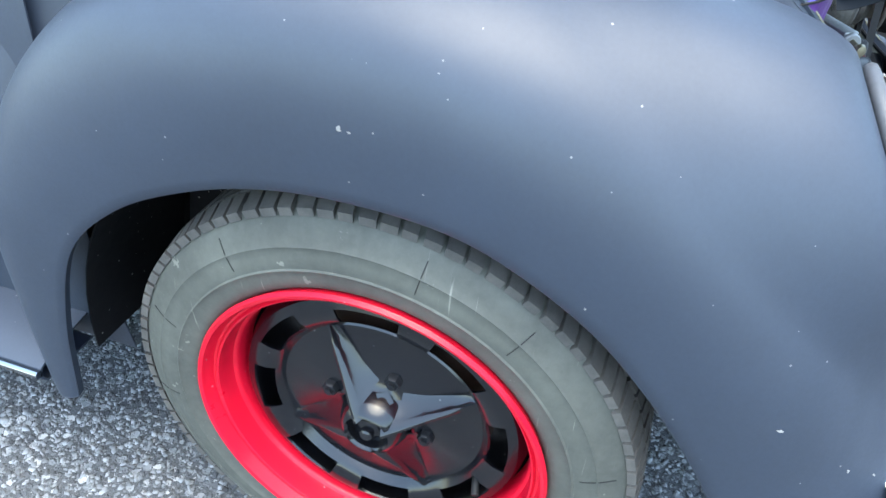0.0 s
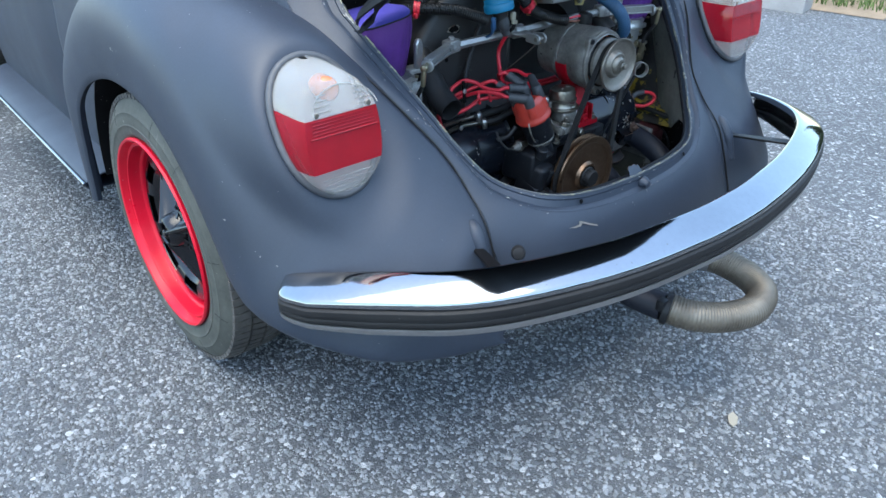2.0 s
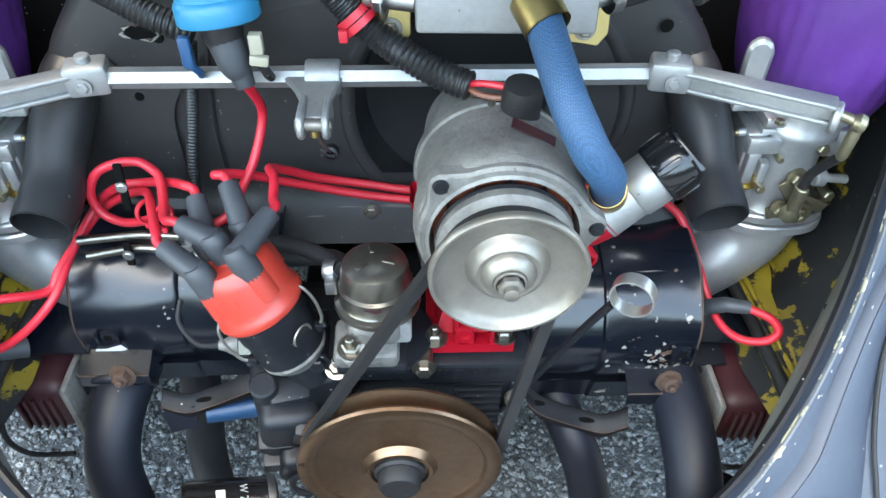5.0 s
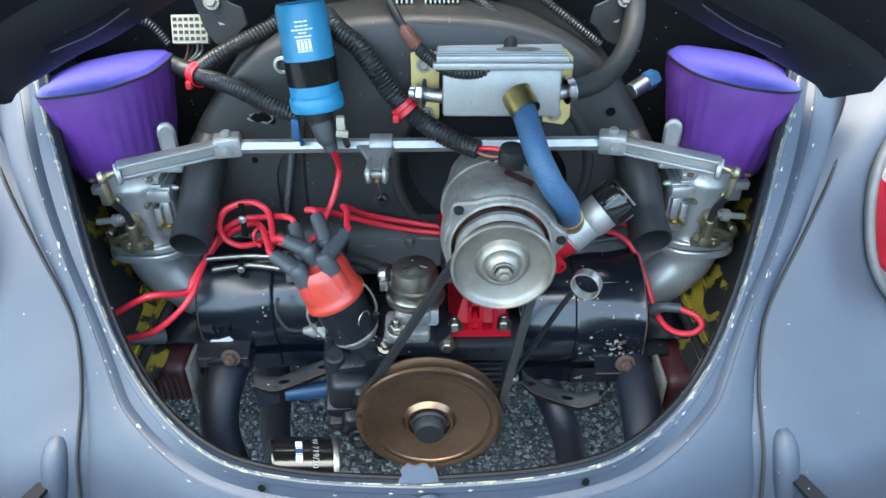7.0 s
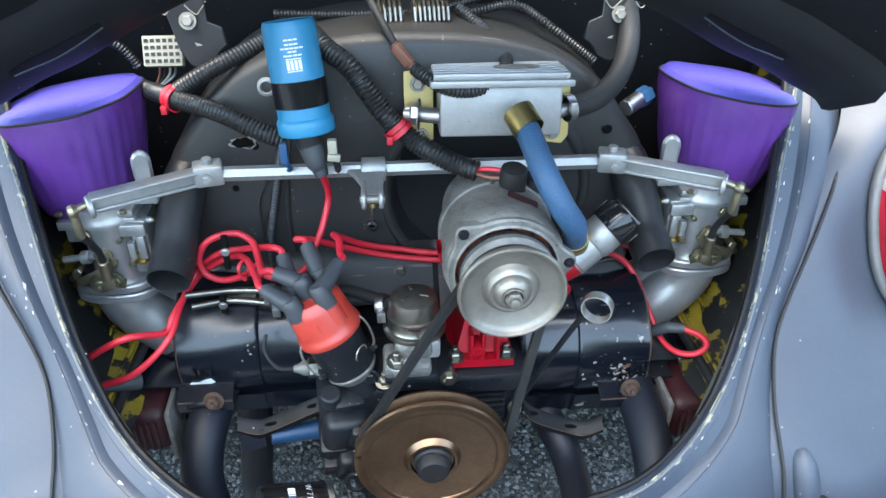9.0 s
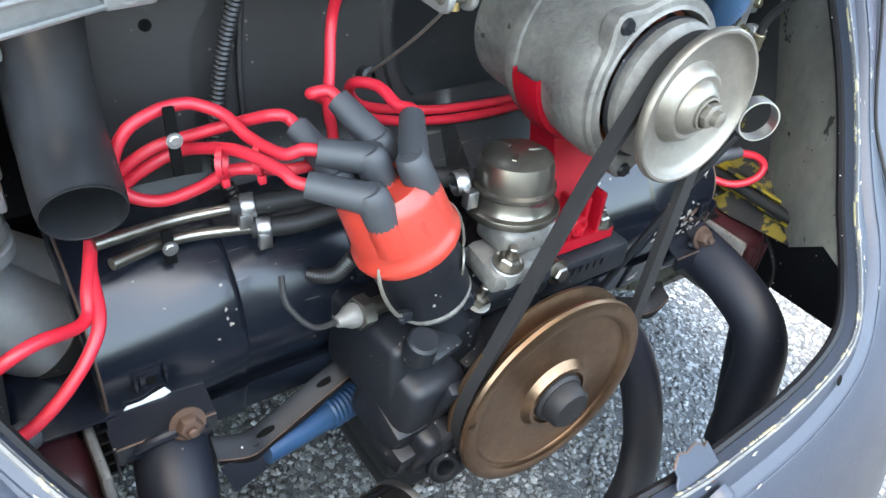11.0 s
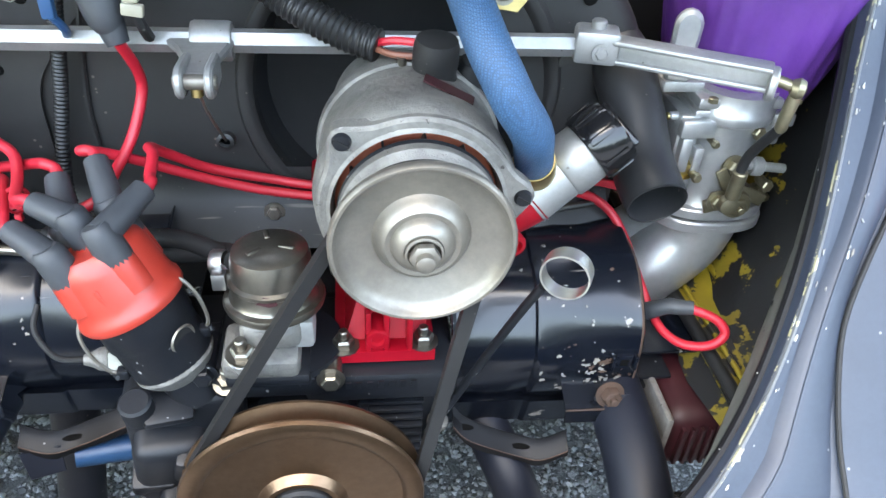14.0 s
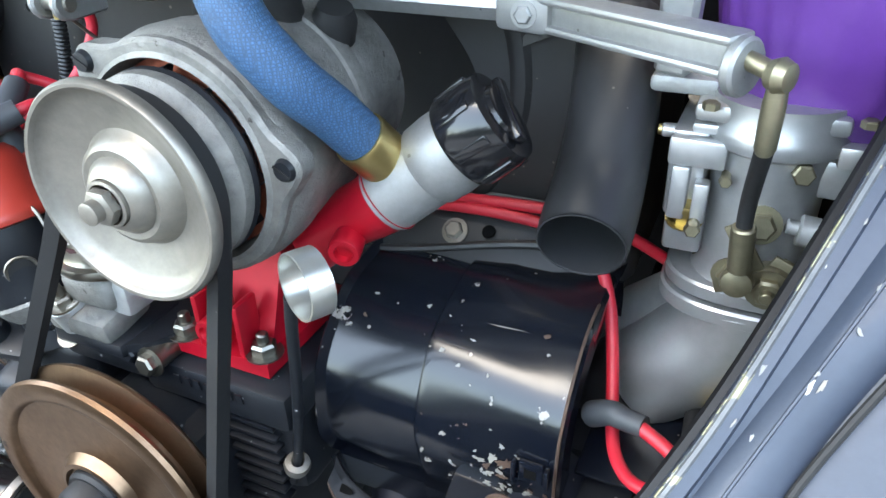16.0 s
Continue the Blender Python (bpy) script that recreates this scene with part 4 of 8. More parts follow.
def tail_light(side):
    """Moulded lamp: clear top with an amber bulb, red band, clear foot, in a rubber gasket."""
    s = -side
    cx, zc = LAMP_X, LAMP_Z

    def half_width(z):
        up = (z - zc) / (0.104 if z > zc else 0.101)
        return 0.084 * max(0.0, 1 - abs(up) ** 2.4) ** 0.5

    def base_y(x, z):
        return lamp_seat(z)

    def face_y(x, z):
        front = 0.025 + 0.14 * max(0.0, min(z, 0.714) - 0.626) + 0.6 * max(0.0, min(z, 0.752) - 0.714) + 3.4 * max(0.0, z - 0.752) + 0.18 * max(0.0, 0.626 - z)
        return min(front, base_y(x, z) - 0.009)

    def piece(z0, z1, steps, inset=0.0, flat=False, ends=lambda u: 0.5 - 0.5 * math.cos(math.pi * u)):
        rows = []
        for i in range(steps + 1):
            z = z0 + (z1 - z0) * ends(i / steps)
            w = half_width(z) - inset
            row = []
            for k in range(25):
                a = k / 24 * 2 - 1
                x = cx + w * math.copysign(1 - (1 - abs(a)) ** 1.5, a)
                rim_gap = max(0.0, 1 - abs((x - cx) / max(w, 1e-4)))
                edge = min(1.0, rim_gap / 0.085) ** 0.9 if x < cx else min(1.0, rim_gap / 0.15) ** 0.6
                y = (base_y(x, z) - 0.009) * (1 - edge) + face_y(x, z) * edge
                row.append((s * x, base_y(x, z) + (0.007 if inset < 0 else 0.004) if flat else y + 0.002, z))
            rows.append(row)
        return grid(rows)

    lamp = part("tail_light", piece(0.5712, 0.7758, 22, -0.004, True), RUBBER, car, "large rear lamp with clear, red and clear bands")
    part("reflector", piece(0.576, 0.771, 22, 0.004, True), REFLECTOR, lamp, "pale reflector behind the lenses")
    part("clear_lens", piece(0.714, 0.7758, 18), LENS_CLEAR, lamp, "clear upper lens with an amber bulb behind")
    part("red_lens", piece(0.626, 0.7132, 10), LENS_RED, lamp, "red ribbed lens")
    part("foot_lens", piece(0.5712, 0.6252, 12), LENS_CLEAR, lamp, "clear ribbed lower lens")
    bulb = lathe([(0.021, -0.02), (0.021, 0.0), (0.019, 0.008), (0.013, 0.013), (0, 0.015)], (s * cx, base_y(cx, 0.740) - 0.060, 0.740), (0, -1, 0.1), 24)
    part("bulb_cover", bulb, LENS_AMBER, lamp, "amber bulb cover")
    rim = []
    for k in range(48):
        a = 2 * math.pi * k / 48
        z = zc + (0.1045 if math.sin(a) > 0 else 0.1015) * math.sin(a)
        x = cx + math.copysign(half_width(z) + 0.002, math.cos(a))
        rim.append((s * x, base_y(x, z) - 0.002, z))
    part("gasket", tube(rim, 0.0068, 10, 2, closed=True), GASKET, lamp, "grey rubber gasket")
    for k in range(5):
        z = 0.689 + k * 0.0052
        part("lens_rib", tube([(s * x, face_y(x, z) + 0.0012, z) for x in (cx - 0.060, cx, cx + 0.058)], 0.0011, 6, 3), LENS_RED, lamp)
    part("lens_step", tube([(s * x, face_y(x, 0.684) + 0.0012, 0.684) for x in (cx - 0.066, cx, cx + 0.062)], 0.0020, 8, 3), LENS_RED, lamp)
    for k in range(4):
        z = 0.721 + k * 0.0075
        for x0, x1 in ((cx - 0.052 + k * 0.004, cx - 0.020), (cx + 0.030, cx + 0.062 - k * 0.004)):
            part("lens_rib", tube([(s * x, face_y(x, z) + 0.0012, z) for x in (x0, (x0 + x1) / 2, x1)], 0.0013, 6, 3), LENS_CLEAR, lamp)
    for k in range(4):
        z = 0.582 + k * 0.0095
        w = half_width(z) * 0.75
        part("lens_rib", tube([(s * (cx - w), face_y(cx - w, z) + 0.0016, z), (s * cx, face_y(cx, z) + 0.0016, z), (s * (cx + w), face_y(cx + w, z) + 0.0016, z)], 0.0007, 6, 3), LENS_CLEAR, lamp)
    arch = []
    for k in range(13):
        a = math.pi * k / 12
        x, z = cx + 0.008 + 0.060 * math.cos(a), 0.7165 + 0.036 * math.sin(a)
        arch.append((s * x, face_y(x, z) + 0.0012, z))
    part("lens_arch", tube(arch, 0.0014, 6, 2), LENS_CLEAR, lamp)
    for dx in (-0.048, 0.050):
        part("lens_screw", lathe([(0, 0.003), (0.004, 0.002), (0.0045, 0)], (s * (cx + dx), face_y(cx + dx, 0.719) + 0.001, 0.719), (0, -1, 0), 12), STEEL, lamp)


tail_light(-1)
tail_light(1)


def wheel(side, drop=0.0, axle=0.565):
    """Tyre with cut tread, dished red rim, and a black four-armed centre with slots, lugs and a hub nut."""
    s = -side
    o, d = (s * -0.600, axle, 0.315 - drop), (s * -1.0, 0, 0)
    tyre = part("wheel", lathe([(0.200, 0.022), (0.215, 0.006), (0.250, -0.004), (0.285, 0.004), (0.303, 0.018), (0.309, 0.030), (0.309, 0.140), (0.303, 0.152), (0.296, 0.158), (0.2935, 0.1595), (0.291, 0.1615), (0.282, 0.1655),
                                (0.2735, 0.1690), (0.2720, 0.1706), (0.2700, 0.1698), (0.262, 0.1716), (0.254, 0.1726), (0.2475, 0.1722), (0.2455, 0.1738), (0.2430, 0.1720), (0.236, 0.1708), (0.229, 0.1695), (0.223, 0.1676), (0.218, 0.164), (0.212, 0.156)], o, d, 96), TYRE, car, "road wheel with dusty black tyre, red rim and black centre")
    blocks = bmesh.new()
    count = 88
    for k in range(count):
        a0 = 2 * math.pi * k / count
        for lane, (h0, h1, lean) in enumerate(((0.018, 0.046, 0.30), (0.051, 0.082, -0.42), (0.087, 0.118, 0.42), (0.124, 0.157, -0.30))):
            pts = []
            for r in (0.300, 0.3155):
                for h, da in ((h0, 0.0), (h1, lean)):
                    for w in (0.06 + 0.10 * (k % 3 == 1), 0.86):
                        ang = a0 + 2 * math.pi / count * (w + da + 0.5 * (lane % 2))
                        rr = r - (0.006 if (r > 0.31 and (h < 0.03 or h > 0.15)) else 0)
                        pts.append(blocks.verts.new((rr * math.cos(ang), rr * math.sin(ang), h)))
            a, b, c, e, a2, b2, c2, e2 = pts
            for f in ((a2, b2, e2, c2), (a, b, b2, a2), (c, e, e2, c2), (a, c, c2, a2), (b, e, e2, b2)):
                blocks.faces.new(f)
    blocks.transform(aim(o, d))
    part("tread", blocks, TREAD, tyre, "worn tread blocks")
    for k in range(10):
        a = radians(36 * k + 11 + 7 * math.sin(k * 2.3))
        out = Vector((math.cos(a), math.sin(a), 0))
        part("mould_seam", tube([aim(o, d) @ (out * r + Vector((0, 0, h))) for r, h in ((0.290, 0.1620), (0.282, 0.1656), (0.274, 0.1688), (0.262, 0.1716), (0.254, 0.1726))], 0.0007, 4, 2), RUBBER, tyre)
    part("rim", lathe([(0.196, 0.020), (0.210, 0.150), (0.216, 0.164), (0.2190, 0.1720), (0.2165, 0.1768), (0.2120, 0.1750), (0.2085, 0.1650), (0.2062, 0.1588), (0.2035, 0.1580), (0.2005, 0.1612), (0.1985, 0.1600), (0.1968, 0.1500), (0.1960, 0.1400), (0.1945, 0.1345), (0.1915, 0.1325), (0.1900, 0.1280), (0.1893, 0.112), (0.189, 0.098)], o, d, 96), RED_RIM, tyre, "glossy red rim")
    part("rim_well", lathe([(0.1888, 0.099), (0.187, 0.080), (0.17, 0.07), (0.13, 0.07)], o, d, 72), WHEEL_BLACK, tyre, "black inside of the rim")
    disc, seg, bands = bmesh.new(), 144, [(0.030, 0.150), (0.040, 0.136), (0.056, 0.124), (0.124, 0.117), (0.130, 0.117), (0.134, 0.122), (0.139, 0.128), (0.151, 0.1330), (0.165, 0.1335), (0.176, 0.1290), (0.182, 0.115), (0.187, 0.094)]
    rings = [[disc.verts.new((r * math.cos(2 * math.pi * i / seg), r * math.sin(2 * math.pi * i / seg), h)) for i in range(seg)] for r, h in bands]
    for j in range(len(bands) - 1):
        for i in range(seg):
            deg = (i + 0.5) * 360 / seg % 90
            if j in (6, 7) and (11 < deg < 37 or 53 < deg < 79):
                continue
            disc.faces.new((rings[j][i], rings[j][(i + 1) % seg], rings[j + 1][(i + 1) % seg], rings[j + 1][i]))
    bmesh.ops.recalc_face_normals(disc, faces=disc.faces)
    bmesh.ops.solidify(disc, geom=disc.faces[:], thickness=0.003)
    disc.transform(aim(o, d, ARM))
    centre = part("wheel_centre", disc, WHEEL_BLACK, tyre, "gloss black slotted centre with a four-armed star")
    for k in range(4):
        a = math.pi / 2 * k
        arm = bmesh.new()
        rows = []
        for r, w, h, foot in ((0.024, 0.024, 0.168, 0.138), (0.045, 0.0180, 0.160, 0.123), (0.075, 0.0135, 0.147, 0.119), (0.105, 0.0095, 0.136, 0.117), (0.128, 0.0060, 0.126, 0.116), (0.139, 0.0025, 0.1225, 0.1205)):
            rows.append([(r, -w * 1.7, foot), (r, -w * 0.9, foot + (h - foot) * 0.22), (r, -w * 0.35, foot + (h - foot) * 0.7), (r, -0.002, h), (r, 0.002, h), (r, w * 0.35, foot + (h - foot) * 0.7), (r, w * 0.9, foot + (h - foot) * 0.22), (r, w * 1.7, foot)])
        arm.free()
        arm = grid(rows)
        arm.transform(aim(o, d, ARM) @ pose(0, 0, 0, 0, 0, math.degrees(a)))
        part("star_arm", arm, WHEEL_BLACK, centre, sharp=75)
        lug = a + math.pi / 4
        m = aim(o, d, ARM)
        p = m @ Vector((0.065 * math.cos(lug), 0.065 * math.sin(lug), 0.118))
        part("lug_bolt", merge(hex_bolt(p, d, 0.0105, 0.014), lathe([(0.0045, 0.014), (0.0045, 0.018), (0, 0.018)], p, d, 12)), CASE, centre, "dark steel lug bolt")
    hubnut = merge(lathe([(0.046, 0.130), (0.040, 0.148), (0.033, 0.161), (0.0285, 0.1635), (0.0255, 0.160), (0.025, 0.148), (0, 0.146)], o, d, 32), hex_bolt(Vector(o) + Vector(d) * 0.147, d, 0.017, 0.010, False), lathe([(0.0085, 0.155), (0.0085, 0.164), (0.006, 0.166), (0, 0.166)], o, d, 16))
    part("hub_nut", hubnut, WHEEL_BLACK, centre, "exposed axle nut")
    q = aim(o, d, ARM) @ Vector((0.150 * math.cos(radians(-60)), 0.150 * math.sin(radians(-60)), 0.112))
    part("valve_stem", cyl(q, q + Vector(d) * 0.022 + Vector((0, -0.006, -0.01)), 0.005, 12, 0.001), RUBBER, tyre)
    part("brake_drum", lathe([(0, 0.085), (0.13, 0.085), (0.138, 0.078), (0.138, 0.02), (0, 0.02)], o, d, 48), RUSTY, tyre, "rusty brake drum behind the slots")


ARM = 27.0
wheel(-1)
wheel(1, 0.042)
wheel(-1, 0.0, AXLES - 0.565)
wheel(1, 0.042, AXLES - 0.565)


def paint_marks():
    """Bare chips and scratches through the dark paint."""
    rng = random.Random(5)

    def chip(p, n, w, h):
        pts = []
        for k in range(9):
            a = 2 * math.pi * k / 9
            r = rng.uniform(0.3, 1.0)
            pts.append((0.52 * w * r * math.cos(a), 0.34 * h * r * math.sin(a)))
        n = Vector(n).normalized()
        part("paint_chip", plate(pts, 0.0006, aim(Vector(p) + n * 0.0003, n, rng.uniform(0, 180))), CHIP_GREY, car)

    side = [((-0.788, 0.566, 0.731), 6, 8), ((-0.788, 0.557, 0.729), 4.5, 6), ((-0.788, 0.536, 0.733), 3, 3), ((-0.788, 0.492, 0.686), 2.2, 2.2), ((-0.788, 0.346, 0.609), 4, 5.5), ((-0.788, 0.559, 0.682), 2.4, 2.4)]
    for p, w, h in side:
        chip(p, (-1, -0.01, 0.04), w / 1000, h / 1000)
    curve = [((-0.772, 0.488, 0.786), 2.2, 4), ((-0.766, 0.487, 0.794), 3.5, 2.6), ((-0.778, 0.478, 0.769), 2.2, 2.2), ((-0.757, 0.299, 0.732), 2.2, 2.2)]
    for p, w, h in curve:
        chip(p, (-0.88, -0.12, 0.44), w / 1000, h / 1000)
    tail = [((-0.782, 0.166, 0.525), (-0.94, -0.28, 0.18), 7), ((-0.760, 0.094, 0.477), (-0.81, -0.54, 0.24), 5), ((-0.745, 0.067, 0.465), (-0.73, -0.58, 0.36), 4), ((-0.560, -0.068, 0.437), (-0.29, -0.75, 0.60), 4.5), ((-0.633, 0.040, 0.548), (-0.32, -0.79, 0.52), 4)]
    for p, n, w in tail:
        chip(p, n, w / 1000, w / 1000)
    rim = [((-0.437, 0.094, 0.661), 4), ((-0.431, 0.083, 0.646), 4), ((-0.415, 0.072, 0.636), 4), ((-0.426, 0.080, 0.646), 3.5), ((0.413, 0.074, 0.640), 5), ((0.402, 0.062, 0.625), 5), ((0.385, 0.047, 0.600), 6)]
    for p, w in rim:
        chip(p, (math.copysign(0.18, p[0]), -0.80, 0.57), w / 1000, w / 1000 * 0.8)
    foot = [((-0.040, -0.143, 0.435), 8, 4), ((0.011, -0.139, 0.445), 8, 4), ((0.072, -0.166, 0.380), 3, 5), ((-0.092, -0.1215, 0.467), 6, 3.5), ((-0.056, -0.1245, 0.463), 5, 3), ((-0.036, -0.146, 0.429), 3, 3)]
    for p, w, h in foot:
        chip(p, (0, -0.92, 0.40), w / 1000, h / 1000)
    zigzag = [(-0.036, 0.004), (-0.012, 0.002), (0.004, 0.000), (0.006, 0.006), (0.020, 0.010), (0.036, 0.011), (0.022, 0.0075), (0.010, 0.003), (0.010, -0.004), (-0.004, -0.003), (-0.014, -0.001), (-0.036, 0.001)]
    part("paint_scratch", plate(zigzag, 0.0006, aim((-0.187, -0.1362, 0.4355), (-0.10, -0.87, 0.48), 0) @ pose(0, 0, 0, 0, 0, SCRATCH_TURN)), BARE, car, "pale zigzag scratch")


SCRATCH_TURN = 162.0
paint_marks()


# ---- engine ----
engine = thing("engine", "flat four engine with red leads and purple filters, in the bay", "engine")

CRANK = Vector((0.008, 0.043, 0.421))
ALT = Vector((0.0920, 0.007, 0.6555))


def case():
    """Crankcase with its cover, ledges and bosses."""
    c = part("crankcase", box((0.0, 0.27, 0.37), (0.19, 0.34, 0.20), 0.012), CASE, engine, "dull black painted crankcase")
    for name, b in (
        ("upper_case", box((0.005, 0.150, 0.435), (0.23, 0.11, 0.10), 0.014)),
        ("stand_seat", box((0.070, 0.125, 0.485), (0.12, 0.10, 0.030), 0.006)),
        ("distributor_seat", box((-0.085, 0.110, 0.455), (0.09, 0.09, 0.075), 0.009, (0, 0, 6), 3)),
        ("case_ledge", box((-0.098, 0.080, 0.425), (0.058, 0.062, 0.084), 0.012, (12, 6, 10), 3)),
        ("case_ledge", box((-0.092, 0.062, 0.385), (0.040, 0.046, 0.046), 0.010, (14, 12, 10), 3)),
        ("oil_pump_housing", box((-0.058, 0.072, 0.365), (0.060, 0.07, 0.055), 0.011, (6, 0, 8), 3)),
        ("case_boss", cyl((-0.078, 0.036, 0.392), (-0.078, 0.078, 0.396), 0.015, 20, 0.003)),
        ("timing_cover", box((0.0, 0.092, 0.40), (0.13, 0.08, 0.11), 0.020)),
        ("crank_boss", cyl((0.007, 0.055, 0.421), (0.007, 0.12, 0.421), 0.050, 32, 0.004)),
        ("pump_seat", box((-0.015, 0.105, 0.500), (0.085, 0.075, 0.030), 0.008)),
        ("sump_edge", box((-0.030, 0.11, 0.335), (0.10, 0.10, 0.035), 0.010, (0, 6, 0))),
        ("sump", box((0.0, 0.26, 0.25), (0.17, 0.30, 0.06), 0.015)),
    ):
        part(name, b, CASE, c)
    part("clamp_ear", plate([(-0.030, -0.012), (0.010, -0.014), (0.026, -0.006), (0.030, 0.006), (0.022, 0.014), (-0.030, 0.014)], 0.006, pose(-0.066, 0.086, 0.497, 16, -14, 10), 0.002), CASE, c)
    part("clamp_bolt", merge(hex_bolt((-0.046, 0.072, 0.503), (0.05, -0.5, 0.85), 0.0075, 0.009), cyl((-0.046, 0.072, 0.503), (-0.045, 0.066, 0.522), 0.0038, 12, 0.0008)), ZINC, c)
    for centre, size, turn in (((-0.106, 0.070, 0.447), (0.030, 0.040, 0.030), (28, 10, 8)), ((-0.112, 0.072, 0.412), (0.034, 0.046, 0.022), (22, 6, 6)), ((-0.108, 0.070, 0.386), (0.040, 0.050, 0.020), (12, 4, 8)), ((-0.080, 0.058, 0.436), (0.020, 0.030, 0.040), (20, 14, 0))):
        part("case_step", box(centre, size, 0.004, turn, 2), CASE, c)
    part("case_ring", lathe([(0.0075, 0.002), (0.0110, 0.0035), (0.0145, 0.002), (0.0150, -0.006)], (-0.086, 0.034, 0.372), (-0.2, -0.9, 0.25), 24), CASE, c)
    for k in range(9):
        part("case_fin", box((0.078, 0.092 + 0.0, 0.455 - 0.010 * k), (0.055, 0.012, 0.0035), 0.001), CASE, c)
    for p in ((0.031, 0.068, 0.506), (0.012, 0.072, 0.508), (-0.062, 0.072, 0.512)):
        part("case_bolt", merge(cyl(Vector(p) + Vector((0, 0.04, 0)), p, 0.0085, 16, 0.001), hex_bolt(p, (0, -1, 0.1), 0.0075, 0.008)), ZINC if p[0] > 0.02 else CASE, c)
    for k in range(7):
        part("stamped_bar", box((0.044 + 0.0085 * k, 0.0735, 0.4915), (0.0045, 0.001, 0.008), 0.0, (8, 0, 0)), CASE, c)


case()


def crank_pulley():
    d = (0, -1, 0)
    p = part("crank_pulley", lathe([(r * 1.045, h) for r, h in [(0, 0), (0.087, 0), (0.0885, 0.002), (0.0885, 0.004), (0.075, 0.0095), (0.075, 0.013), (0.0885, 0.019), (0.0895, 0.0215), (0.0885, 0.0245), (0.0855, 0.0255), (0.0780, 0.0255), (0.0755, 0.0245), (0.0735, 0.0215), (0.0690, 0.0205), (0.0470, 0.0210), (0.0420, 0.0205),
                                    (0.0330, 0.0215), (0.0305, 0.0245), (0.0285, 0.0280), (0.0255, 0.0285), (0.0240, 0.0250), (0, 0.0250)]], CRANK, d, 96), BRONZE, engine, "large rust-tinted steel crank pulley")
    part("pulley_bolt", lathe([(0.0235, 0.020), (0.0235, 0.029), (0.0215, 0.0315), (0.0195, 0.0315), (0.0190, 0.0420), (0.0165, 0.0450), (0, 0.0455)], CRANK, d, 32), RUBBER, p, "black centre bolt")


def v_belt():
    """The belt round both pulleys, on the outer tangents."""
    a, b = Vector((CRANK.x, 0.0335, CRANK.z)), Vector((ALT.x, 0.0335, ALT.z))
    ra, rb = 0.0865, 0.0455
    axis = b - a
    base = math.atan2(axis.z, axis.x)
    off = math.acos((ra - rb) / axis.length)
    loop = []
    for k in range(41):
        t = base + off + (2 * math.pi - 2 * off) * k / 40
        loop.append((a.x + ra * math.cos(t), a.z + ra * math.sin(t)))
    for k in range(25):
        t = base - off + 2 * off * k / 24
        loop.append((b.x + rb * math.cos(t), b.z + rb * math.sin(t)))
    dense = []
    for i, p in enumerate(loop):
        q = loop[(i + 1) % len(loop)]
        n = max(1, int(math.dist(p, q) / 0.012))
        dense += [(p[0] + (q[0] - p[0]) * k / n, p[1] + (q[1] - p[1]) * k / n) for k in range(n)]
    bm, rings, m = bmesh.new(), [], len(dense)
    for i, (x, z) in enumerate(dense):
        x0, z0 = dense[i - 1]
        x1, z1 = dense[(i + 1) % m]
        t = Vector((x1 - x0, 0, z1 - z0)).normalized()
        n = Vector((t.z, 0, -t.x))
        rings.append([bm.verts.new(Vector((x, 0.0325 + 0.0125 * min(1.0, max(0.0, (z - 0.45) / 0.16)), z)) + n * h + Vector((0, w, 0))) for w, h in ((-0.0058, 0.004), (0.0058, 0.004), (0.0035, -0.005), (-0.0035, -0.005))])
    for i in range(m):
        r, q = rings[i], rings[(i + 1) % m]
        for k in range(4):
            bm.faces.new((r[k], r[(k + 1) % 4], q[(k + 1) % 4], q[k]))
    part("v_belt", bm, RUBBER, engine, "black rubber drive belt")


crank_pulley()
v_belt()


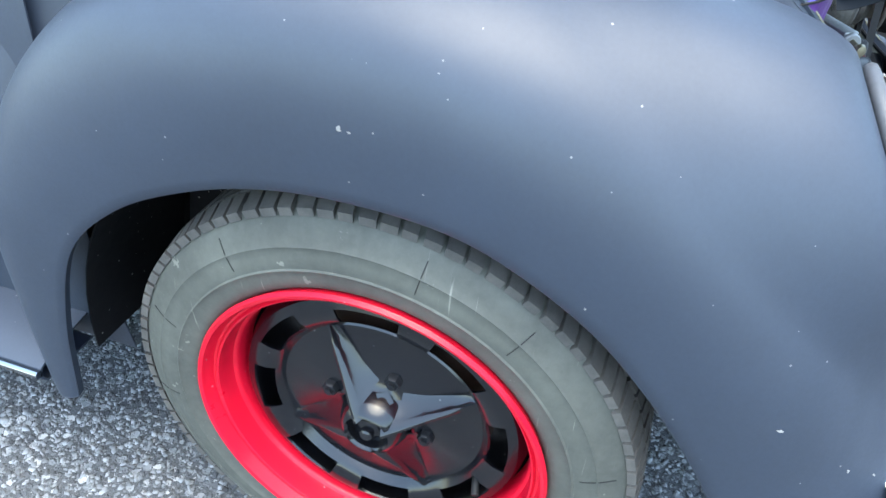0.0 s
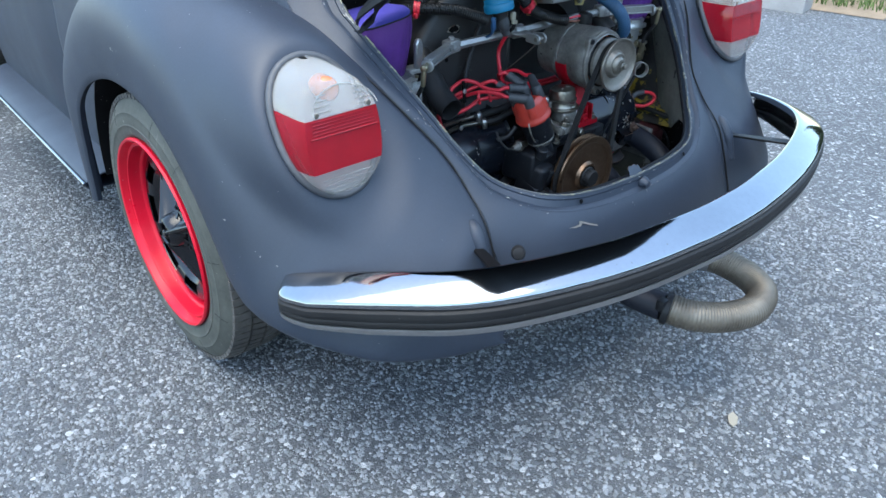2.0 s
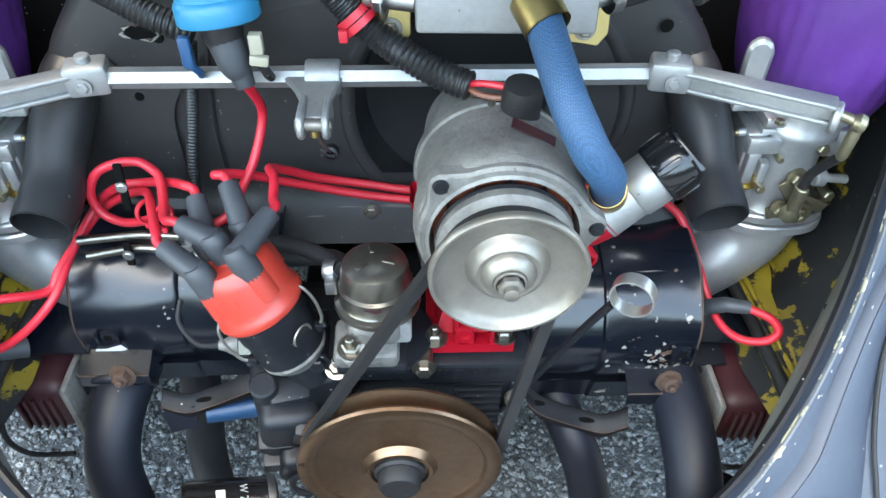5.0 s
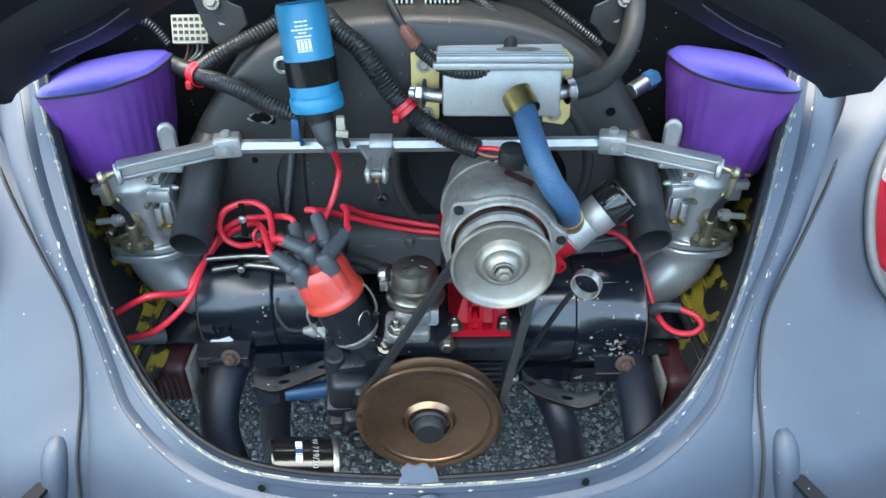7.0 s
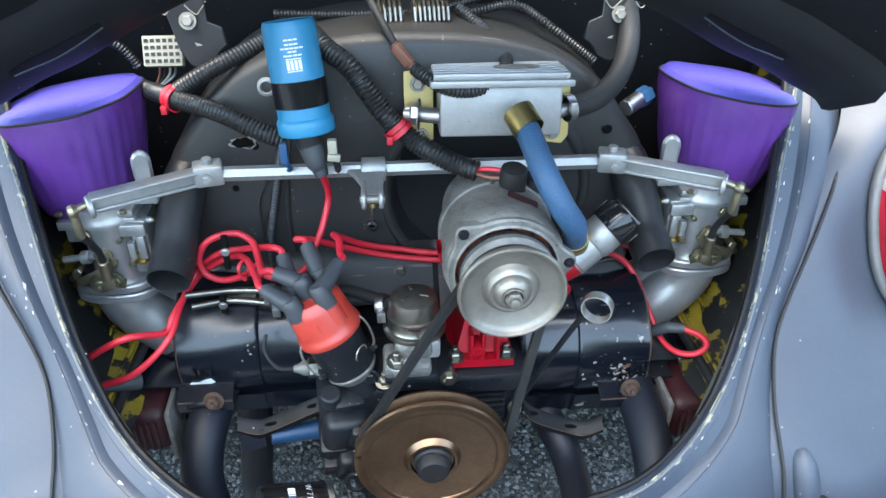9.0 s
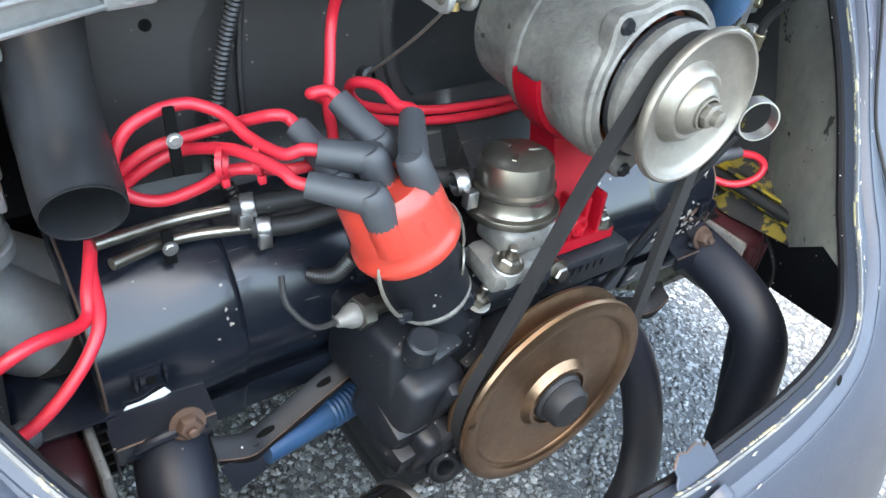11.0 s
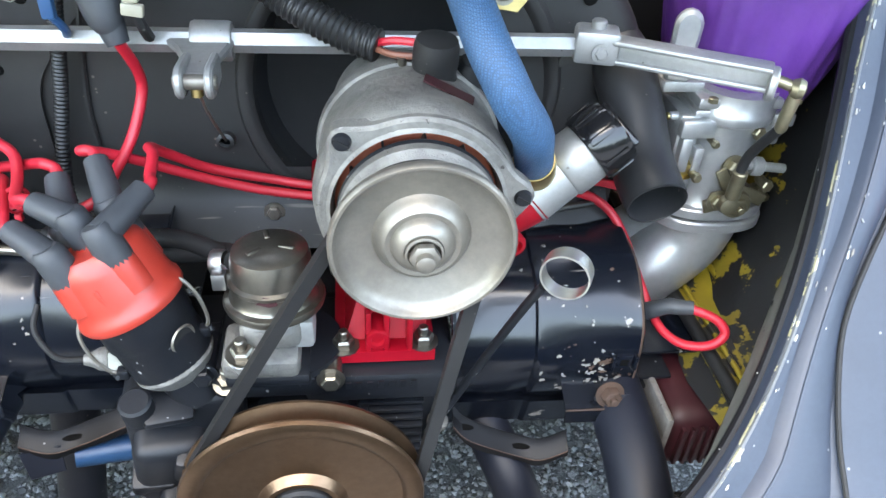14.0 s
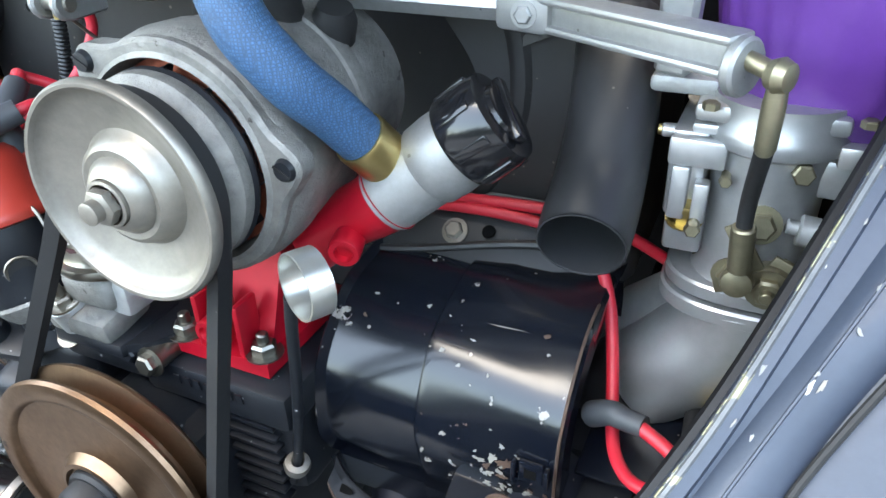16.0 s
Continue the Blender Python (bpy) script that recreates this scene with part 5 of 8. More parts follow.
def alternator():
    d = (0, -1, 0)
    o = Vector((ALT.x, ALT.y + 0.205, ALT.z))
    a = part("alternator", lathe([(0, -0.014), (0.050, -0.012), (0.0570, -0.006), (0.0582, 0.004), (0.0588, 0.050), (0.0640, 0.052), (0.0650, 0.060), (0.0650, 0.070), (0.0655, 0.098), (0.0675, 0.104), (0.0685, 0.120), (0.0668, 0.132), (0.0600, 0.140), (0.0565, 0.142), (0.0545, 0.134), (0.0545, 0.118), (0, 0.115)], o, d, 64), ALLOY_DARK, engine, "weathered cast aluminium alternator")
    ears = (134, 7, 262)
    outline = []
    for k in range(120):
        t = 360 * k / 120
        bump = sum(math.exp(-(((t - e + 180) % 360 - 180) / 11.0) ** 2) for e in ears)
        outline.append((t, 0.0655 + 0.0120 * bump))
    rows = []
    for y, inset in ((0.082, 0.004), (0.078, 0.0), (0.067, 0.0), (0.0645, 0.0022)):
        rows.append([(ALT.x + (r - inset) * math.cos(radians(t)), ALT.y + y, ALT.z + (r - inset) * math.sin(radians(t))) for t, r in outline])
    for y, r in ((0.0645, 0.0590), (0.067, 0.0568), (0.082, 0.0560)):
        rows.append([(ALT.x + r * math.cos(radians(t)), ALT.y + y, ALT.z + r * math.sin(radians(t))) for t, q in outline])
    part("front_bracket", grid(rows, 0.0, True), ALLOY_DARK, a, "cast front bracket with three ears", sharp=30)
    for deg in ears:
        p = Vector((ALT.x + 0.0692 * math.cos(radians(deg)), ALT.y + 0.0645, ALT.z + 0.0692 * math.sin(radians(deg))))
        part("ear_screw", merge(lathe([(0, 0.0032), (0.0050, 0.0028), (0.0062, 0)], p, d, 20)), CASE, a)
        part("screw_slot", box(p + Vector((0, -0.0034, 0)), (0.0105, 0.0006, 0.0014), 0, (0, 30, 0)), RUBBER, a)
    part("winding", lathe([(0.0535, 0.119), (0.0535, 0.128), (0.044, 0.130), (0.040, 0.124)], o, d, 48), COPPER, a, "copper winding behind the fan")
    for k in range(12):
        t = 2 * math.pi * k / 12
        part("fan_blade", box((ALT.x + 0.045 * math.cos(t), ALT.y + 0.068, ALT.z + 0.045 * math.sin(t)), (0.014, 0.010, 0.0015), 0, (0, -math.degrees(t) + 25, 0)), CASE, a)
    q = Vector((ALT.x, ALT.y + 0.066, ALT.z))
    part("cooling_fan", lathe([(0, 0), (0.051, 0), (0.0525, 0.003), (0.0505, 0.008), (0.045, 0.010), (0, 0.010)], q, d, 48), CASE, a)
    q = q + Vector((0, 0.005, 0))
    pul = part("alternator_pulley", lathe([(0.0400, 0.0275), (0.0400, 0.0375), (0.0545, 0.0415), (0.0572, 0.0422), (0.0582, 0.0445), (0.0580, 0.0478), (0.0566, 0.0495), (0.0548, 0.0493), (0.0532, 0.0472), (0.0520, 0.0445), (0.0470, 0.0418), (0.0420, 0.0400), (0.0350, 0.0370), (0.0310, 0.0360), (0.0288, 0.0390), (0.0265, 0.0435), (0.0235, 0.0455), (0.0205, 0.0448), (0, 0.0440)], q, d, 72), STEEL, a, "worn bare steel pulley")
    part("rear_flange", lathe([(0, 0.008), (0.0500, 0.008), (0.0520, 0.012), (0.0515, 0.0180), (0.0400, 0.0275)], q, d, 72), ALLOY_DARK, pul, "dull rear half of the pulley")
    part("pulley_cone", lathe([(0.0205, 0.042), (0.0200, 0.046), (0.0150, 0.0520), (0.0125, 0.0530)], q, d, 40), STEEL, pul)
    part("pulley_nut", merge(lathe([(0.0120, 0.0515), (0.0120, 0.0550), (0.0105, 0.0555)], q, d, 24), hex_bolt(q + Vector((0, -0.0550, 0)), d, 0.0095, 0.0060, False), lathe([(0.0058, 0.0605), (0.0058, 0.0660), (0.0045, 0.0667), (0, 0.0667)], q, d, 16)), STEEL, pul)
    part("alternator_cover", lathe([(0, 0), (0.0150, 0), (0.0160, 0.003), (0.0153, 0.008), (0.0161, 0.012), (0.0153, 0.017), (0.0161, 0.022), (0.0156, 0.034), (0.0142, 0.0385), (0.007, 0.040), (0, 0.040)], (0.107, 0.152, 0.703), (0.03, -0.12, 1), 28), RUBBER, a, "black plastic terminal cover")
    part("terminal_cap", lathe([(0, 0), (0.0125, 0), (0.013, 0.012), (0.010, 0.020), (0, 0.021)], (0.132, 0.168, 0.700), (0.3, -0.2, 1), 20), RUBBER, a)
    part("terminal", merge(hex_bolt((0.087, 0.160, 0.702), (-0.1, -0.3, 1), 0.0062, 0.009), cyl((0.087, 0.160, 0.702), (0.085, 0.152, 0.727), 0.0032, 12), box((0.083, 0.157, 0.712), (0.009, 0.006, 0.016), 0.001, (10, 8, 0))), ZINC, a)
    part("rating_plate", plate([(-0.018, -0.006), (0.018, -0.006), (0.018, 0.006), (-0.018, 0.006)], 0.0008, aim((0.114, 0.119, 0.7180), (0.36, -0.08, 0.93), 90)), RED_DARK, a, "small worn red data plate")
    part("clamp_strap", lathe([(0.0590, 0.047), (0.0672, 0.048), (0.0678, 0.053), (0.0672, 0.059), (0.0640, 0.060)], o, d, 64), ALLOY_DARK, a, "steel strap round the alternator")


alternator()


def stand():
    """Red cast stand under the alternator, with the oil filler arm, neck, cap and breather union."""
    rows = []
    for z, x0, x1, y0, y1 in ((0.504, 0.034, 0.112, 0.086, 0.182), (0.515, 0.034, 0.112, 0.086, 0.182), (0.5155, 0.042, 0.106, 0.100, 0.176), (0.54, 0.050, 0.106, 0.110, 0.162), (0.575, 0.062, 0.104, 0.126, 0.158), (0.594, 0.060, 0.108, 0.130, 0.160)):
        rows.append([(x0, y0, z), (x1, y0, z), (x1, y1, z), (x0, y1, z)])
    s = part("alternator_stand", grid(rows, 0.0, True), RED_CAST, engine, "glossy red cast alternator stand", sharp=25)
    hug = []
    for k in range(25):
        a = radians(186 + 112 * k / 24)
        hug.append([(ALT.x + r * math.cos(a), ALT.y + 0.205 - h, ALT.z + r * math.sin(a)) for r, h in ((0.0653, 0.061), (0.0700, 0.061), (0.0710, 0.064), (0.0710, 0.086), (0.0700, 0.089), (0.0653, 0.089))])
    part("stand_cradle", grid(hug), RED_CAST, s, "red curved cradle under the alternator")
    for x in (0.060, 0.074, 0.092):
        part("stand_rib", box((x, 0.097, 0.533), (0.0045, 0.020, 0.040), 0.0015), RED_CAST, s)
    part("stand_boss", merge(lathe([(0.0045, 0.004), (0.0055, 0.007), (0.0085, 0.007), (0.0095, 0.005), (0.0095, -0.02)], (0.067, 0.092, 0.527), (0, -1, 0), 20), lathe([(0, 0.004), (0.0045, 0.004)], (0.067, 0.092, 0.527), (0, -1, 0), 20)), RED_CAST, s)
    for p in ((0.041, 0.094, 0.515), (0.103, 0.096, 0.515)):
        part("stand_nut", merge(hex_bolt(p, (0, 0, 1), 0.0085, 0.009), cyl((p[0], p[1], 0.52), (p[0], p[1], 0.531), 0.004, 12, 0.001)), ZINC, s)
    axis = Vector((0.0545, 0.012, 0.045)).normalized()
    root = Vector((0.130, 0.126, 0.586))
    neck0 = Vector((0.182, 0.132, 0.626))
    arm = tube([root, root + axis * 0.03, neck0 - axis * 0.012, neck0], lambda u, m: 0.0180 + 0.0045 * u ** 4, 24, 5)
    part("filler_arm", arm, RED_CAST, s, "red oil filler arm")
    part("arm_boss", merge(lathe([(0.0050, 0.001), (0.0056, 0.0055), (0.0085, 0.0055), (0.0095, 0.0035), (0.0090, -0.014)], (0.1671, 0.1055, 0.6025), (0.276, -0.957, -0.087), 20), lathe([(0, 0.001), (0.0055, 0.001)], (0.1671, 0.1055, 0.6025), (0.276, -0.957, -0.087), 20)), RED_CAST, s)
    neck = part("filler_neck", lathe([(0, -0.002), (0.0215, -0.002), (0.0215, 0.030), (0.0232, 0.032), (0.0238, 0.044), (0.0232, 0.056), (0, 0.056)], neck0, axis, 40), MILLED, s, "bright alloy filler neck")
    cap0 = neck0 + axis * 0.054
    cap = lathe([(0, 0), (0.0255, 0), (0.0268, 0.003), (0.0265, 0.022), (0.0250, 0.027), (0.0150, 0.028), (0.0140, 0.030), (0, 0.030)], cap0, axis, 48)
    c = part("filler_cap", cap, GLOSS_BLACK, s, "black plastic oil filler cap")
    for k in range(8):
        t = 2 * math.pi * k / 8
        m = aim(cap0, axis)
        part("cap_grip", box((0, 0, 0), (0.006, 0.0024, 0.020), 0.0010, (0, 0, 0)), GLOSS_BLACK, c).matrix_basis = m @ pose(0.0264 * math.cos(t), 0.0264 * math.sin(t), 0.013, 0, 0, math.degrees(t) + 90)
    part("cap_bar", box((0, 0, 0), (0.040, 0.008, 0.006), 0.002), GLOSS_BLACK, c).matrix_basis = aim(cap0, axis) @ pose(0, 0, 0.031, 0, 0, 40)
    part("hose_union", merge(lathe([(0.0152, 0), (0.0156, 0.031), (0.0150, 0.033), (0.0140, 0.033), (0.0140, 0.0)], Vector((0.1855, 0.1345, 0.6425)), (-0.27, -0.61, 0.74), 28)), BRASS, s, "brass hose ferrule")
    part("breather_hose", tube([(0.117, 0.152, 0.792), (0.122, 0.118, 0.780), (0.130, 0.086, 0.762), (0.139, 0.075, 0.746), (0.148, 0.073, 0.730), (0.158, 0.077, 0.715), (0.165, 0.084, 0.702), (0.171, 0.100, 0.685), (0.176, 0.113, 0.669), (0.182, 0.127, 0.652)], 0.0138, 24, 8), BLUE_HOSE, s, "blue braided breather hose")


stand()


def breather_box():
    """Milled breather box with a finned lid, on gold brackets."""
    m = pose(0.096, 0.205, 0.795, 0, 0, -1) @ pose(0, 0, 0, -9, 0, 0)

    def at(centre, size, bevel=0.002):
        b = box(centre, size, bevel)
        b.transform(m)
        return b

    b = part("breather_box", at((0, 0.005, -0.004), (0.136, 0.062, 0.056), 0.004), BOX_GREY, engine, "silver milled oil breather box with finned lid")
    lid_ = part("finned_lid", at((0, 0.006, 0.028), (0.158, 0.080, 0.008), 0.002), BOX_GREY, b)
    for k in range(6):
        part("fin", at((0, -0.026 + 0.0125 * k, 0.035), (0.150, 0.006, 0.008), 0.002), BOX_GREY, lid_)
    badge = plate([(0.026 * math.cos(2 * math.pi * k / 28), 0.011 * math.sin(2 * math.pi * k / 28)) for k in range(28)], 0.0012, m @ pose(0.020, 0.004, 0.0392), 0.0003)
    part("emblem", badge, ALLOY_DARK, lid_, "worn oval emblem plate")
    for sx in (-0.071, 0.071):
        for sy in (-0.026, 0.036):
            p = m @ Vector((sx, sy, 0.032))
            part("lid_screw", hex_bolt(p, m.to_3x3() @ Vector((0, 0, 1)), 0.0035, 0.004, False), STEEL, lid_)
    for s, x in ((-1, 0.006), (1, 0.166)):
        tab = part("mounting_tab", plate([(-0.016, -0.042), (0.010, -0.046), (0.018, -0.036), (0.018, 0.036), (0.008, 0.046), (-0.016, 0.042)], 0.0025, pose(x, 0.226, 0.782, 78, 0, 0), 0.0006), BRASS, b, "gold plated bracket")
        part("tab_bolt", merge(hex_bolt((x - s * 0.002, 0.216, 0.752), (0, -1, 0.2), 0.0065, 0.006)), STEEL, tab)
        part("tab_bolt", hex_bolt((x, 0.224, 0.812), (0, -1, 0.2), 0.0065, 0.006), STEEL, tab)
    part("hose_barb", merge(cyl((0.150, 0.190, 0.787), (0.190, 0.204, 0.790), 0.0085, 20, 0.001), lathe([(0.0155, 0), (0.0155, 0.009), (0.013, 0.009)], (0.172, 0.198, 0.789), (1, 0.3, 0.1), 24), box((0.178, 0.186, 0.795), (0.008, 0.010, 0.014), 0.002)), CHROME_DULL, b, "hose clamp on the outlet")
    part("hose_barb", merge(cyl((0.03, 0.190, 0.787), (-0.010, 0.204, 0.786), 0.0085, 20, 0.001), hex_bolt((0.006, 0.198, 0.787), (-1, 0.2, 0), 0.012, 0.010)), CHROME_DULL, b, "plated side fitting")
    part("outlet_hose", tube([(0.176, 0.199, 0.789), (0.213, 0.213, 0.795), (0.246, 0.243, 0.815), (0.264, 0.285, 0.850), (0.258, 0.32, 0.900)], 0.0130, 16, 8), RUBBER, b, "black rubber hose")
    part("hose_ferrule", lathe([(0.0172, 0), (0.0175, 0.026), (0.0155, 0.027), (0.0155, 0)], (0.120, 0.140, 0.790), (-0.35, 0.75, 0.45), 28), BRASS, b, "brass ferrule under the box")


breather_box()


def coil():
    """Blue ignition coil in a black strap, with terminals and a rubber boot."""
    foot, d = Vector((-0.119, 0.191, 0.772)), Vector((-0.012, 0.026, 0.119)).normalized()
    c = part("ignition_coil", lathe([(0, 0), (0.0300, 0), (0.0315, 0.002), (0.0315, 0.014), (0.0300, 0.017), (0.0288, 0.018), (0.0288, 0.114), (0.0265, 0.120), (0, 0.121)], foot, d, 48), BLUE, engine, "blue ignition coil with white print")
    part("coil_strap", lathe([(0.0288, 0.030), (0.0300, 0.031), (0.0300, 0.058), (0.0288, 0.059)], foot, d, 48), GLOSS_BLACK, c, "black strap")
    face = Vector((0.10, -1.0, 0.0))
    face = (face - d * face.dot(d)).normalized()
    side = d.cross(face)

    def printed(h, turn, wide, tall):
        n = face * math.cos(turn) + side * math.sin(turn)
        t = d.cross(n)
        c = foot + d * h + n * 0.0290
        b = box((0, 0, 0), (wide, 0.0006, tall), 0)
        b.transform(Matrix(((t.x, n.x, d.x, c.x), (t.y, n.y, d.y, c.y), (t.z, n.z, d.z, c.z), (0, 0, 0, 1))))
        part("print_bar", b, WHITE_PRINT, c_ob)

    c_ob = c
    for h, count in ((0.1020, 3), (0.0975, 3), (0.0935, 5), (0.0900, 2), (0.0862, 4)):
        for k in range(count):
            printed(h, (k - (count - 1) / 2) * 0.17, 0.0040, 0.0016)
    for k in range(4):
        printed(0.0765, (k - 1.5) * 0.145, 0.0030, 0.0100)
    printed(0.0828, 0.0, 0.0160, 0.0010)
    printed(0.0702, 0.0, 0.0160, 0.0010)
    part("coil_tower", lathe([(0, 0.0), (0.017, 0.0), (0.0155, -0.012), (0.012, -0.022), (0, -0.022)], foot, d, 28), CONDUIT, c, "black tower")
    tip = foot - d * 0.022
    part("coil_boot", tube([tip + d * 0.012, tip - d * 0.010 + Vector((0.004, -0.002, 0)), (-0.110, 0.183, 0.735), (-0.106, 0.180, 0.722)], lambda u, s: 0.0150 - 0.0075 * u, 16, 6), BOOT, c, "dark rubber boot")
    part("push_terminal", merge(box((-0.092, 0.178, 0.760), (0.010, 0.008, 0.016), 0.001), box((-0.091, 0.174, 0.748), (0.014, 0.006, 0.008), 0.001, (0, 8, 0))), BUFF, c, "pale push-on terminal")
    part("terminal_tail", tube([(-0.090, 0.176, 0.744), (-0.088, 0.180, 0.734), (-0.089, 0.195, 0.722)], 0.004, 8, 4), RUBBER, c)
    part("push_terminal", merge(box((-0.146, 0.180, 0.752), (0.009, 0.008, 0.026), 0.002), tube([(-0.146, 0.180, 0.742), (-0.142, 0.190, 0.728), (-0.150, 0.210, 0.715)], 0.003, 8, 4)), BLUE_DARK, c, "blue push-on terminal")


coil()


def shroud():
    """The fan housing behind everything, with the skirt over the cylinders and two heater stubs."""
    half = [(-0.300, 0.520), (-0.303, 0.620), (-0.300, 0.695), (-0.270, 0.747), (-0.220, 0.804), (-0.160, 0.838), (-0.080, 0.856), (0.0, 0.861)]
    edge = spline([(x, 0, z) for x, z in half], 5)
    edge = edge + [Vector((-p.x, 0, p.z)) for p in reversed(edge[:-1])]
    rows = []
    for k, (y, inset) in enumerate(((0.400, 0.0), (0.268, 0.0), (0.252, 0.006), (0.247, 0.016), (0.2445, 0.06), (0.240, 0.12))):
        row = []
        for p in edge:
            q = Vector((p.x * (1 - inset / 0.33), y, 0.60 + (p.z - 0.60) * (1 - inset / 0.33)))
            row.append(q)
        rows.append(row)
    s = part("fan_shroud", grid(rows, 0.0015), SHROUD, engine, "dark satin fan shroud", sharp=50)
    zs = sorted(list(np.linspace(0.520, 0.60, 9)) + list(np.linspace(0.61, 0.765, 26)))
    face = grid([[(x, 0.2415 + 0.02 * (x / 0.3) ** 4 - (1.0 * max(0.0, 0.585 - z) if x > 0.03 else 0.5 * max(0.0, 0.57 - z)), z) for x in np.linspace(-1, 1, 95) * (0.285 - 0.80 * max(0.0, z - 0.69))] for z in zs])
    mouth = [f for f in face.faces if f.calc_center_median().z > 0.592 and math.hypot(f.calc_center_median().x - ALT.x, f.calc_center_median().z - 0.659) < 0.128]
    bmesh.ops.delete(face, geom=mouth, context="FACES")
    part("shroud_face", face, SHROUD, s)
    part("fan_mouth", lathe([(0.1190, -0.012), (0.1205, 0.0010), (0.1235, 0.0040), (0.1270, 0.0055), (0.1320, 0.0045), (0.1370, -0.002)], (ALT.x, 0.243, 0.659), (0, -1, 0), 56), SHROUD, s)
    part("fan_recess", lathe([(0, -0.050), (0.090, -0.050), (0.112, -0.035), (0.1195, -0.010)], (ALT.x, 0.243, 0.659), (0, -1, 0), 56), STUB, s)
    for x, z, r in ((-0.188, 0.732, 0.0045), (0.2405, 0.741, 0.0055), (-0.054, 0.617, 0.0055), (-0.218, 0.676, 0.004), (0.208, 0.562, 0.0045)):
        part("shroud_hole", lathe([(0, 0.001), (r, 0.001), (r * 1.1, 0)], (x, 0.2425 if z > 0.57 else 0.2182, z), (0, -1, 0) if z > 0.57 else (0, -1, 1), 16), VOID, s)
    rng = random.Random(21)
    for grow, kind, lift in ((1.30, BARE, 0.2412), (1.08, RUSTY, 0.2407), (1.0, VOID, 0.2402)):
        ragged = [(0.0135 * grow * math.cos(2 * math.pi * k / 17) * rng.uniform(0.7, 1.1), 0.0075 * grow * math.sin(2 * math.pi * k / 17) * rng.uniform(0.6, 1.15)) for k in range(17)]
        part("rust_hole", plate(ragged, 0.0006, pose(-0.200, lift, 0.738, 90, 0, 0)), kind, s, "ragged rusted-through hole")
    part("grommet", lathe([(0.0060, 0.002), (0.0075, 0.004), (0.0105, 0.003), (0.0110, 0)], (-0.165, 0.2425, 0.806), (0, -1, 0.1), 24), ALLOY, s, "pale ring in the shroud")
    for p in ((-0.019, 0.231, 0.550), (0.184, 0.2155, 0.559)):
        part("shroud_bolt", hex_bolt(p, (0, -1, 0.1 if p[0] < 0 else 1.0), 0.0065, 0.006), STEEL, s)
    part("skirt_bead", tube([(0.10, 0.196, 0.540), (0.152, 0.202, 0.545), (0.221, 0.2145, 0.557), (0.269, 0.221, 0.5625)], 0.003, 8, 5), SHROUD, s)
    part("panel_seam", tube([(-0.145, 0.242, 0.745), (-0.152, 0.241, 0.70), (-0.158, 0.240, 0.64), (-0.155, 0.241, 0.58)], 0.0022, 6, 5), SHROUD, s)
    part("stiffening_lug", plate([(-0.02, 0), (0.012, 0.002), (0.012, 0.004), (-0.018, 0.022)], 0.0015, pose(-0.228, 0.240, 0.688, 80, 20, 0)), SHROUD, s)
    part("stiffening_lug", plate([(-0.012, 0), (0.02, 0.002), (0.018, 0.022), (-0.012, 0.004)], 0.0015, pose(0.232, 0.240, 0.688, 80, -20, 0)), SHROUD, s)
    for sx in (-1, 1):
        path = [(sx * 0.262, 0.296, 0.696), (sx * 0.277, 0.256, 0.688), (sx * 0.285, 0.214, 0.655), (sx * 0.2875, 0.180, 0.626), (sx * 0.290, 0.142, 0.612)]

        def bore(u, m):
            return 0.0262 - 0.0020 * u ** 3 + 0.0006 * math.sin(u * 9)

        part("heater_stub", merge(tube(path, bore, 28, 8, caps=False), tube(path[::-1], lambda u, m: bore(1 - u, m) - 0.0009, 28, 8, caps=False), lathe([(0.0242, 0), (0.0243, 0.0006), (0.0234, 0.0008), (0.0232, 0)], path[-1], Vector(path[-1]) - Vector(path[-2]), 28)), STUB, s, "open-ended dark heater outlet")


shroud()


